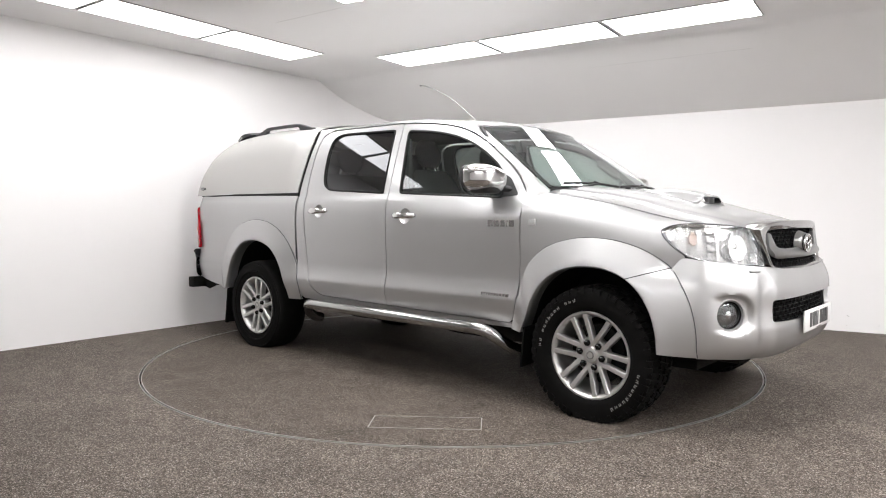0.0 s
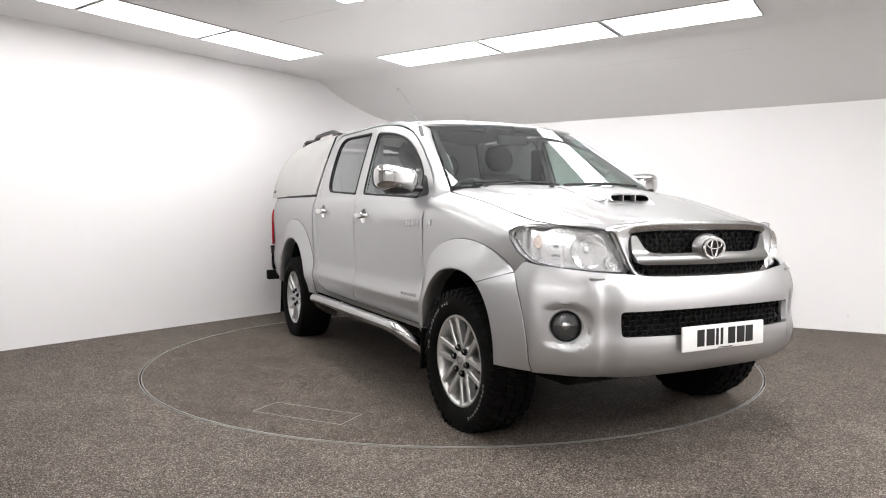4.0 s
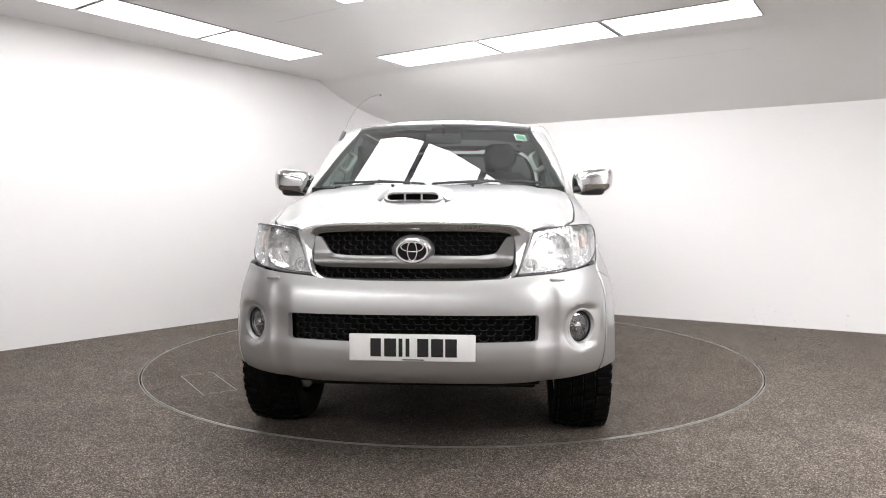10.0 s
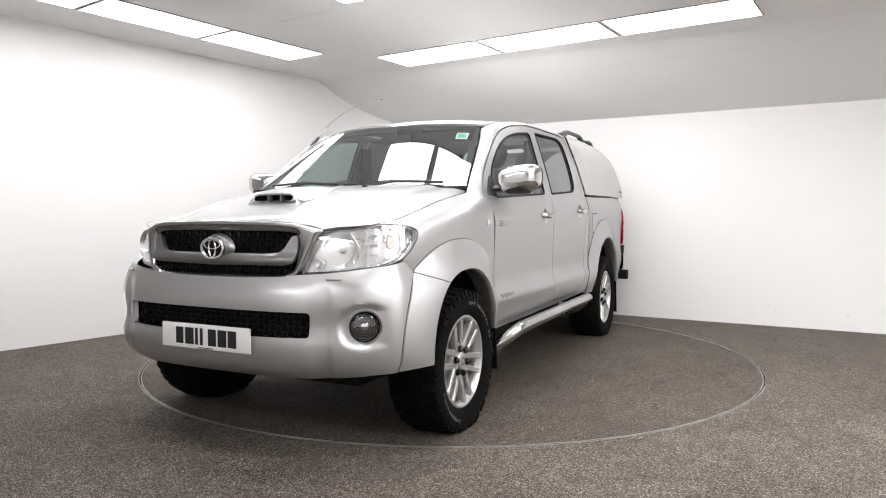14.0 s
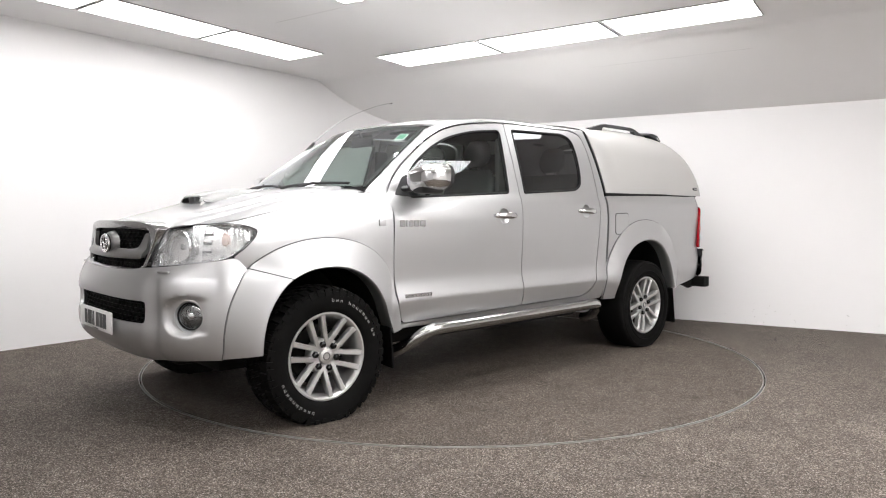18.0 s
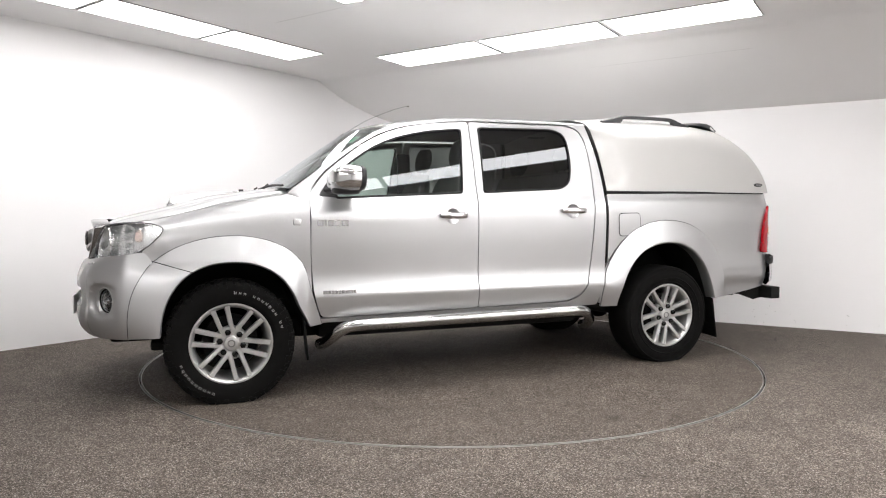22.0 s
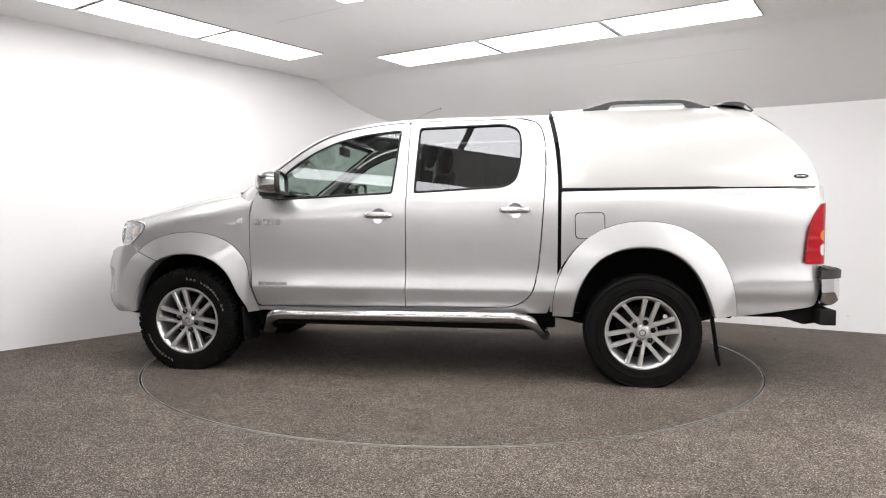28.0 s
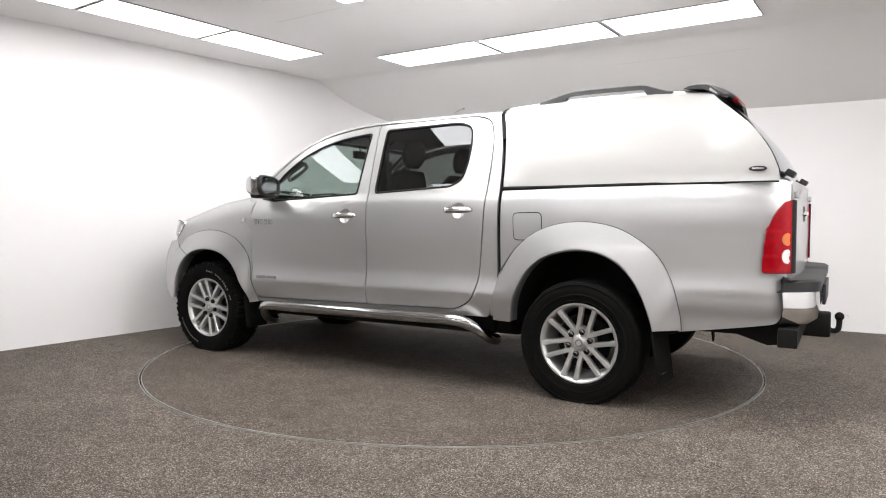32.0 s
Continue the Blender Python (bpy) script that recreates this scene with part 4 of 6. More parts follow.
def plan_line(pts, n=10):
    """A curve in plan, as a function of its length, with its outward normal."""
    p = spline(pts, n)
    s = [0.0]
    for a, b in zip(p, p[1:]):
        s.append(s[-1] + (b - a).length)

    def at(d):
        sg = -1 if d < 0 else 1
        d = min(abs(d), s[-1] - 1e-6)
        i = 0
        while s[i + 1] < d:
            i += 1
        t = (d - s[i]) / (s[i + 1] - s[i])
        q = p[i].lerp(p[i + 1], t)

        def tang(k):
            k0, k1 = max(k - 1, 0), min(k + 1, len(p) - 1)
            return (p[k1] - p[k0]).normalized()
        tg = tang(i).lerp(tang(i + 1), t).normalized()
        if i == 0 and t < 0.5:
            tg = Vector((0, 1)).lerp(tg, max(0, t))
        n2 = Vector((tg.y, -tg.x)).normalized()
        return Vector((q.x, q.y * sg)), Vector((n2.x, n2.y * sg))

    def find(y=None, x=None):
        """The length at which the curve reaches a given y or x."""
        for i in range(len(p) - 1):
            if (y is not None and p[i + 1].y >= y) or (x is not None and p[i + 1].x <= x):
                a, b = (p[i].y, p[i + 1].y) if y is not None else (p[i].x, p[i + 1].x)
                v = y if y is not None else x
                return s[i] + (s[i + 1] - s[i]) * (v - a) / (b - a)
        return s[-1]
    return at, find, s[-1]


B_AT, B_FIND, B_LEN = plan_line([(2.372, 0.0), (2.368, 0.22), (2.350, 0.42), (2.305, 0.59), (2.245, 0.705), (2.165, 0.790), (2.085, 0.842), (1.94, 0.862)])
B_PROF = curve([(0.36, -0.072), (0.385, -0.036), (0.42, -0.006), (0.47, 0.010), (0.505, 0.013), (0.53, 0.013), (0.55, 0.010), (0.60, 0.006), (0.66, 0.008), (0.70, 0.010),
                (0.745, 0.005), (0.785, -0.008), (0.815, -0.024), (0.84, -0.042), (0.87, -0.075)])


def ramp01(v, a, b):
    t = max(0.0, min(1.0, (v - a) / (b - a)))
    return t * t * (3 - 2 * t)


FOG_S, FOG_Z = B_FIND(y=0.735), 0.597


def bumper_map(s, z, d=0.0):
    p, n = B_AT(s)
    a = abs(p.y)
    side = ramp01(a, 0.62, 0.84)
    o = B_PROF(z) * (1 - side) + FRONT_IN(z) * side
    o += 0.012 * (1 - ramp01(a, 0.50, 0.58)) * (1 - ramp01(z, 0.65, 0.82))
    # hollow beside the cheek that carries the fog lamp
    o -= 0.007 * ramp01(a, 0.50, 0.592) * (1 - ramp01(a, 0.594, 0.618)) * (1 - ramp01(z, 0.745, 0.80))
    # pocket round the fog lamp, running out to the side
    u, w = abs(s) - FOG_S, z - FOG_Z - 0.004
    if u < 0:
        e = (abs(u / 0.118) ** 2.6 + abs(w / 0.096) ** 2.6) ** (1 / 2.6)
    else:
        e = abs(w) / (0.096 - 0.10 * u)
    o -= 0.024 * (1 - ramp01(e, 0.84, 1.0)) * (1 - ramp01(u, 0.0, 0.115))
    o += d
    return (p.x + n.x * o, p.y + n.y * o, z)


def front_bumper():
    top = [(0.0, 0.801), (B_FIND(y=0.2), 0.803), (B_FIND(y=0.38), 0.810), (B_FIND(y=0.45), 0.819), (B_FIND(y=0.60), 0.829), (B_FIND(y=0.72), 0.842), (B_FIND(x=2.09), 0.860), (B_FIND(x=2.02), 0.868), (B_FIND(x=1.995), 0.862),
           (B_FIND(x=1.957), 0.812), (B_FIND(x=2.01), 0.737), (B_FIND(x=2.06), 0.637), (B_FIND(x=2.088), 0.52), (B_FIND(x=2.088), 0.385), (B_FIND(y=0.77), 0.384), (B_FIND(y=0.60), 0.372), (B_FIND(y=0.4), 0.365), (0.0, 0.362)]
    lo = top + [(-s, z) for s, z in top[::-1][1:-1]]
    g = B_FIND(y=0.528)
    hole = rounded([(g, 0.664), (-g, 0.664), (-g + 0.004, 0.556), (0, 0.548), (g - 0.004, 0.556)], 0.02)
    fogs = [oval(sg * FOG_S, FOG_Z, 0.074, 0.074, 28) for sg in (-1, 1)]
    b = sheet("front_bumper", rounded(lo, 0.008, 3), bumper_map, M_PAINT, truck, holes=[hole] + fogs, step=0.0125, out=(1, 0, 0), thick=0.022, label="silver painted front bumper")
    for sg in (-1, 1):
        q, n = B_AT(sg * FOG_S)
        c = Vector(bumper_map(sg * FOG_S, FOG_Z, -0.01))
        ang = math.atan2(n.y, n.x)
        m = Matrix.Translation(c) @ Matrix.Rotation(ang * 0.9, 4, "Z") @ Matrix.Rotation(radians(-90), 4, "Z")
        fog = lathe("fog_lamp", [(0.080, -0.03), (0.081, 0.006), (0.078, 0.013), (0.074, 0.013), (0.070, 0.006), (0.064, -0.010), (0.060, -0.022)], M_PAINT, truck, "round fog lamp in a silver bezel", m=m)
        lathe("reflector", [(0.060, -0.014), (0.052, -0.030), (0.04, -0.040), (0.03, -0.036), (0.022, -0.048), (0.012, -0.050), (0.010, -0.028), (0.0, -0.026)], M_FOG, fog, m=m, k=24)
        lathe("lens_seal", [(0.0675, -0.002), (0.0655, -0.001), (0.0605, -0.009)], M_SEAL, fog, "black seal round the lens", m=m, k=24)
        lathe("bezel_gap", [(0.0845, -0.008), (0.0845, 0.0035), (0.0805, 0.0045)], M_SEAL, fog, "dark gap round the bezel", m=m, k=28)
        for k in range(9):
            w = -0.044 + 0.011 * k
            h = math.sqrt(0.054 ** 2 - w * w) * 0.85
            tube("flute", [m @ Vector((w, -0.022, -h)), m @ Vector((w, -0.014, 0)), m @ Vector((w, -0.022, h))], 0.0016, M_FOG, fog, k=6)
        lathe("bulb_shield", [(0.020, -0.016), (0.017, -0.008), (0.009, -0.004), (0.0, -0.003)], M_CHROME, fog, m=m, k=16)
        lathe("lens", [(0.061, -0.012), (0.05, -0.005), (0.025, -0.001), (0.0, 0.0)], M_LENS, fog, "clear lens", m=m, k=24).visible_shadow = False
        # headlamp washer cover
        w = Vector(bumper_map(sg * B_FIND(y=0.618), 0.806, -0.003))
        block("washer_cover", (-0.018, -0.034, -0.006), (0.014, 0.034, 0.006), M_PAINT, b, bevel=0.006,
              m=Matrix.Translation(w) @ Matrix.Rotation(-sg * 0.42 * -1, 4, "Z"))
    return b


front_bumper()


def honeycomb(name, w, h, pitch, mat, parent, mapf, keep, depth=0.012):
    """An open mesh of hexagons on a surface; keep(u, v) says where."""
    bm = bmesh.new()
    ry = pitch * 0.5
    dy = pitch * 0.87
    rows_n = int(h / dy) + 2
    cols = int(w / (pitch * 1.45)) + 2
    for r in range(-rows_n, rows_n + 1):
        for c in range(-cols, cols + 1):
            cx, cy = (c + (0.5 if r % 2 else 0)) * pitch * 1.45, r * dy * 0.62
            if not keep(cx, cy):
                continue
            ring = []
            for k in range(6):
                a = math.pi / 3 * k
                ring.append([(cx + math.cos(a) * pitch * rr, cy + math.sin(a) * pitch * 0.62 * rr) for rr in (0.60, 0.50)])
            vs = []
            for o, i in ring:
                vs.append([bm.verts.new(mapf(*o, 0)), bm.verts.new(mapf(*i, 0)), bm.verts.new(mapf(*i, -depth))])
            for k in range(6):
                a, b = vs[k], vs[(k + 1) % 6]
                bm.faces.new([a[0], b[0], b[1], a[1]])
                bm.faces.new([a[1], b[1], b[2], a[2]])
    return part(name, bm, mat, parent, "black honeycomb mesh", smooth=False)


# lower grille
gs = B_FIND(y=0.522)


def low_mesh(u, v, d):
    return bumper_map(u, 0.608 + v, -0.035 + d)


low = sheet("lower_grille", rounded([(gs + 0.01, 0.675), (-gs - 0.01, 0.675), (-gs - 0.01, 0.535), (gs + 0.01, 0.535)], 0.01), lambda s, z: bumper_map(s, z, -0.06), M_WELL, truck, step=0.05, out=(1, 0, 0), thick=0)
honeycomb("mesh", 0.55, 0.07, 0.042, M_MESH, low, low_mesh, lambda u, v: abs(u) < gs - 0.01 and abs(v) < 0.058)


# upper grille
def grille_x(y, z):
    return 2.333 - 0.20 * y * y - 0.16 * (z - 0.82) - 0.5 * max(0, z - 1.0) ** 1.5


def grille_map(y, z, d=0.0):
    return (grille_x(y, z) + d, y, z)


def mirrored(half):
    return half + [(-y, z, *r) for y, z, *r in half[::-1] if abs(y) > 1e-6]


G_OUT = mirrored([(0.0, 1.052, 0.05), (0.30, 1.049, 0.1), (0.425, 1.038, 0.03), (0.512, 1.012, 0.012), (0.478, 0.905, 0.05), (0.438, 0.818, 0.02), (0.385, 0.803, 0.03), (0.0, 0.799, 0.02)])
G_IN = mirrored([(0.0, 1.006, 0.05), (0.30, 1.004, 0.05), (0.418, 0.996, 0.02), (0.432, 0.93, 0.03), (0.426, 0.88, 0.03), (0.418, 0.836, 0.02), (0.37, 0.8155, 0.03), (0.0, 0.8115, 0.02)])


def grille_surround():
    """The chrome surround: a crowned band between its outer and inner outline."""
    rows = []
    lo, li = rounded(G_OUT, 0.02, 8), rounded(G_IN, 0.02, 8)
    lo, li = lo + [lo[0]], li + [li[0]]
    for p, q in zip(lo, li):
        row = []
        for t, d in ((0.0, -0.075), (0.0, 0.002), (0.03, 0.009), (0.09, 0.0135), (0.2, 0.0145), (0.5, 0.0105), (0.8, 0.005), (0.93, 0.002), (1.0, -0.004), (1.0, -0.035)):
            w = p.lerp(q, t)
            row.append(Vector((grille_x(w.x, min(w.y, 0.985)) + d, w.x, w.y)))
        rows.append(row)
    return loft("grille_surround", rows, M_SURROUND, truck, "bright chrome grille surround", out=None, angle=50)


grille = grille_surround()
sheet("grille_back", rounded(mirrored([(0.0, 1.01), (0.43, 1.0), (0.44, 0.93), (0.42, 0.83), (0.0, 0.81)]), 0.02), lambda y, z: grille_map(y, z, -0.055), M_WELL, grille, step=0.06, out=(1, 0, 0), thick=0)
honeycomb("mesh", 0.45, 0.06, 0.036, M_MESH, grille, lambda u, v, d: grille_map(u, 0.958 + v, -0.022 + d), lambda u, v: abs(u) < 0.415 - max(0, -v) * 0.5 and abs(v) < 0.046)
honeycomb("mesh", 0.45, 0.03, 0.036, M_MESH, grille, lambda u, v, d: grille_map(u, 0.842 + v, -0.022 + d), lambda u, v: abs(u) < 0.405 and abs(v) < 0.022)
BAR = [(0.0, 0.908, 0.02), (0.28, 0.906, 0.05), (0.355, 0.915, 0.03), (0.398, 0.985, 0.008), (0.424, 0.988, 0.008), (0.430, 0.93, 0.03), (0.422, 0.868, 0.02), (0.38, 0.858, 0.03), (0.0, 0.853, 0.02)]
sheet("grille_bar", rounded(mirrored(BAR), 0.01), lambda y, z: grille_map(y, z, 0.008 + 0.018 * math.sin(max(0, min(1, (z - 0.853) / 0.055)) * math.pi)), M_SATIN, grille, step=0.016, out=(1, 0, 0), thick=0.02, label="satin silver crossbar")


def oval_ring(name, c, rx, ry, w, d, mat, parent, label="", tilt=0.0):
    rows = []
    n = 32
    for i in range(n):
        a = 2 * math.pi * i / n
        o = Vector((0, math.cos(a) * rx, math.sin(a) * ry))
        row = []
        for k in range(6):
            b = 2 * math.pi * k / 6
            e = Vector((0, math.cos(a), math.sin(a))) * math.cos(b) * w + Vector((1, 0, 0)) * math.sin(b) * d
            q = o + e
            row.append(Vector(c) + Vector((q.x - q.z * tilt, q.y, q.z)))
        rows.append(row)
    rows.append(rows[0])
    return loft(name, rows, mat, parent, label, closed=True)


EMB = (2.338, 0.004, 0.928)
pod = []
for k, (r, dx) in enumerate(((1.28, -0.03), (1.16, -0.010), (1.06, 0.002), (0.95, 0.006), (0.0, 0.006))):
    pod.append([Vector((EMB[0] + dx, EMB[1] + 0.072 * r * math.cos(2 * math.pi * i / 32), EMB[2] + 0.052 * r * math.sin(2 * math.pi * i / 32))) for i in range(32)])
loft("badge_pod", pod, M_SATIN, grille, closed=True, label="satin oval badge mount")
badge = []
for k, (r, dx) in enumerate(((1.0, 0.006), (0.95, 0.013), (0.0, 0.013))):
    badge.append([Vector((EMB[0] + dx, EMB[1] + 0.066 * r * math.cos(2 * math.pi * i / 32), EMB[2] + 0.047 * r * math.sin(2 * math.pi * i / 32))) for i in range(32)])
loft("badge_disc", badge, M_MESH, grille, closed=True, label="black oval badge")
e2 = (EMB[0] + 0.016, EMB[1], EMB[2])
oval_ring("badge_ring", e2, 0.064, 0.045, 0.007, 0.006, M_CHROME, grille, "chrome oval ring")
oval_ring("badge_ring", e2, 0.020, 0.040, 0.0038, 0.004, M_CHROME, grille, "chrome oval ring")
oval_ring("badge_ring", (e2[0], e2[1], e2[2] + 0.017), 0.047, 0.020, 0.0038, 0.004, M_CHROME, grille, "chrome oval ring")

# number plate, its writing as plain bars
PX = 2.414
plate = block("number_plate", (PX - 0.008, -0.251, 0.477), (PX + 0.002, 0.271, 0.589), M_PLATE, truck, "white front number plate with black bars", 0.006)
for i, (y, w) in enumerate(((-0.140, 0.044), (-0.080, 0.050), (-0.037, 0.016), (-0.008, 0.016), (0.055, 0.046), (0.114, 0.050), (0.171, 0.048))):
    block("plate_bar", (PX + 0.0005, y - w / 2, 0.496), (PX + 0.0035, y + w / 2, 0.571), M_INK, plate, bevel=0)
block("plate_bar", (PX + 0.0005, -0.03, 0.4815), (PX + 0.003, 0.06, 0.4855), M_INK, plate, bevel=0)
for y in (-0.005, 0.10):
    lathe("screw", [(0.006, 0.0), (0.005, 0.003), (0.0, 0.004)], M_PLATE, plate, k=10, m=Matrix.Translation((PX + 0.002, y, 0.581)) @ Matrix.Rotation(radians(-90), 4, "Z"))

# headlamps
H_AT, H_FIND, H_LEN = plan_line([(2.288, 0.436), (2.250, 0.545), (2.185, 0.650), (2.10, 0.737), (2.0, 0.797), (1.885, 0.826)])


def lamp_map(s, z, d=0.0):
    p, n = H_AT(s)
    k = 1 - s / H_LEN
    o = d - 0.030 * ((z - 0.925) / 0.11) ** 2 * 0.4
    return (p.x + n.x * o - 0.20 * (z - 0.82) * k ** 0.8, p.y + n.y * o - 0.05 * max(0, z - 0.9) * (1 - k), z)


LAMP = [(H_FIND(y=0.446), 0.820, 0.012), (H_FIND(y=0.478), 0.92, 0.05), (H_FIND(y=0.520), 1.008, 0.015), (H_FIND(y=0.60), 1.022, 0.04), (H_FIND(y=0.68), 1.032, 0.04), (H_FIND(x=2.04), 1.037, 0.04), (H_FIND(x=1.95), 1.027, 0.03), (H_FIND(x=1.898), 1.004, 0.01),
        (H_FIND(x=1.908), 0.972, 0.015), (H_FIND(x=1.97), 0.908, 0.04), (H_FIND(x=2.03), 0.868, 0.03), (H_FIND(x=2.10), 0.847, 0.04), (H_FIND(y=0.60), 0.829, 0.04)]


def headlamp(mir):
    sg = -1 if mir else 1
    shell = sheet("headlamp", rounded(grown(LAMP, -0.004)), lambda s, z: lamp_map(s, z, -0.036 + 0.0025 * math.cos(s * 420) * ramp01(s, H_FIND(y=0.70), H_FIND(y=0.72))), M_REFLECT, truck, step=0.012, out=(1, 0.5, 0), thick=0, mirror=mir, label="clear headlamp with a chrome reflector")
    # rim between lens and shell
    lo = resample(rounded(LAMP), 0.025)
    rows = []
    for p in lo + [lo[0]]:
        rows.append([Vector(lamp_map(p.x, p.y, d)) for d in (0.001, -0.006, -0.038)])
    if mir:
        rows = [[Vector((v.x, -v.y, v.z)) for v in r] for r in rows]
    loft("rim", rows, M_REFLECT, shell, "silvery lamp rim")
    lens = sheet("lens", rounded(LAMP), lamp_map, M_LENS, shell, step=0.03, out=(1, 0.5, 0), thick=0, mirror=mir, label="clear plastic lens")
    lens.visible_shadow = False
    # main bowl with its bulb, the small side bowl, the amber indicator
    for s, z, r, deep in ((H_FIND(y=0.598), 0.922, 0.082, 0.05), (H_FIND(y=0.505), 0.862, 0.030, 0.02)):
        c = Vector(lamp_map(s, z, -0.012))
        q, n = H_AT(s)
        m = Matrix.Translation((c.x, sg * c.y, c.z)) @ Matrix.Rotation(sg * math.atan2(n.y, n.x) * 0.35, 4, "Z") @ Matrix.Rotation(radians(-90), 4, "Z")
        lathe("bowl", [(r * 1.02, -0.012), (r, -0.004), (r * 0.92, -0.012), (r * 0.7, -deep * 0.55), (r * 0.35, -deep * 0.95), (r * 0.2, -deep), (r * 0.18, -deep * 0.4), (0, -deep * 0.3)], M_REFLECT, shell, "polished reflector bowl", m=m, k=28)
    a = [(H_FIND(x=2.068), 0.985), (H_FIND(x=2.04), 0.984), (H_FIND(x=2.03), 0.955), (H_FIND(x=2.045), 0.930), (H_FIND(x=2.068), 0.932)]
    sheet("indicator", rounded(a, 0.015), lambda s, z: lamp_map(s, z, -0.024 + 0.002 * math.cos(z * 600)), M_AMBERPALE, shell, step=0.008, out=(1, 0.5, 0), thick=0.02, mirror=mir, label="pale amber indicator bulb")
    wall = [[Vector(lamp_map(H_FIND(y=0.692 + dy), z, d)) for dy, d in ((0.0, -0.035), (0.0, -0.008), (0.010, -0.008), (0.010, -0.035))] for z in (0.842, 0.88, 0.92, 0.96, 1.0, 1.022)]
    if mir:
        wall = [[Vector((v.x, -v.y, v.z)) for v in r] for r in wall]
    loft("divider", wall, M_REFLECT, shell, "bright divider")
    seal = [Vector(lamp_map(p.x, p.y, 0.0)) for p in lo + [lo[0]]]
    tube("lamp_seal", [Vector((v.x, -v.y if mir else v.y, v.z)) for v in seal], 0.003, M_TRIMGREY, shell, "grey lamp edge", k=6, caps=False)
    # ribs of the reflector's edge
    for k in range(4):
        z0 = 0.85 + 0.042 * k
        rr = []
        for s in (H_FIND(y=0.70), H_FIND(y=0.715), H_FIND(y=0.73)):
            rr.append([Vector(lamp_map(s, z0 + dz, -0.03 + (0.012 if dz else 0.0))) for dz in (0.0, 0.012, 0.03)])
        if mir:
            rr = [[Vector((v.x, -v.y, v.z)) for v in r] for r in rr]
        loft("rib", rr, M_REFLECT, shell)


for mir in BOTH:
    headlamp(mir)


# bonnet scoop, set towards the nearside
def scoop():
    def top(x, y):
        yc = -0.054
        e = abs(y - yc) / 0.195
        along_x = ramp01(x, 1.38, 1.80)
        h = 0.048 * along_x * (1 - ramp01(e, 0.50, 1.0))
        return (x, y, bonnet_z(x, abs(y)) + h + 0.002)
    yc = -0.054
    lo = [(1.40, yc - 0.12), (1.40, yc + 0.12), (1.60, yc + 0.18), (1.80, yc + 0.19), (1.855, yc + 0.165), (1.855, yc - 0.165), (1.80, yc - 0.19), (1.60, yc - 0.18)]
    sc = sheet("bonnet_scoop", rounded(lo, 0.04), top, M_PAINT, truck, step=0.018, out=(0, 0, 1), thick=0.008, label="silver bonnet air scoop")
    # mouth: a low slot with rounded ends
    def rim(k, grow=1.0):
        an = 2 * math.pi * k / 40
        ca, sa = math.cos(an), math.sin(an)
        y = yc + 0.124 * grow * abs(ca) ** 0.42 * (1 if ca > 0 else -1)
        h = 0.017 * grow * abs(sa) ** 0.55 * (1 if sa > 0 else -1)
        return y, bonnet_z(1.86, abs(y)) + 0.026 + h
    skirt = []
    for k in range(40):
        y, z = rim(k, 1.3)
        if k > 20:
            skirt.append(Vector((1.885, y, bonnet_z(1.885, abs(y)) - 0.004)))
        else:
            skirt.append(Vector((1.80, y, min(z, top(1.80, y)[2] - 0.003))))
    rows = []
    for x, grow in ((1.852, 1.18), (1.864, 1.10), (1.862, 1.0), (1.80, 0.97)):
        rows.append([Vector((x - 0.55 * (z - bonnet_z(1.86, abs(y)) - 0.026), y, z)) for y, z in (rim(k, grow) for k in range(40))])
    loft("scoop_lip", [skirt] + rows[:3], M_PAINT, sc, "silver lip round the intake", closed=True, angle=60)
    loft("scoop_mouth", rows[2:] + [[Vector((1.79, yc, bonnet_z(1.86, 0.054) + 0.026))] * 40], M_MESH, sc, "black intake mouth", closed=True)
    for y in (yc - 0.041, yc + 0.041):
        z = bonnet_z(1.86, abs(y)) + 0.026
        block("scoop_vane", (1.82, y - 0.003, z - 0.016), (1.856, y + 0.003, z + 0.016), M_PAINT, sc, bevel=0.001)


scoop()


# wipers
def wiper(y0, y1, pivot):
    def on(y, v, d=0.018):
        w = 0.735 + (0.568 - 0.735) * v
        p = Vector(screen_map(y / w, v))
        return p + Vector((0.55, 0, 0.83)) * d
    arm = tube("wiper_arm", [on(pivot, 0.0, 0.012), on((pivot + y1) / 2, 0.05, 0.03), on((y0 + y1) / 2, 0.075, 0.03)], 0.007, M_BLACK, truck, "black wiper arm", k=8)
    tube("blade", [on(y0 + (y1 - y0) * k / 8, 0.055 + 0.03 * math.sin(k / 8 * 3.14), 0.014) for k in range(9)], 0.008, M_BLACK, arm, "black rubber blade", k=6)
    lathe("pivot_cap", [(0.018, -0.01), (0.018, 0.01), (0.0, 0.016)], M_BLACK, arm, k=12, m=Matrix.Translation(on(pivot, 0.0, 0.01)) @ Matrix.Rotation(radians(60), 4, "X"))


wiper(-0.60, -0.06, -0.55)
wiper(-0.02, 0.60, 0.02)
for y in (-0.22, 0.22):
    block("washer_jet", (1.40, y - 0.008, bonnet_z(1.4, 0.2) - 0.003), (1.43, y + 0.008, bonnet_z(1.4, 0.2) + 0.012), M_BLACK, truck, "small black washer jet", 0.003)

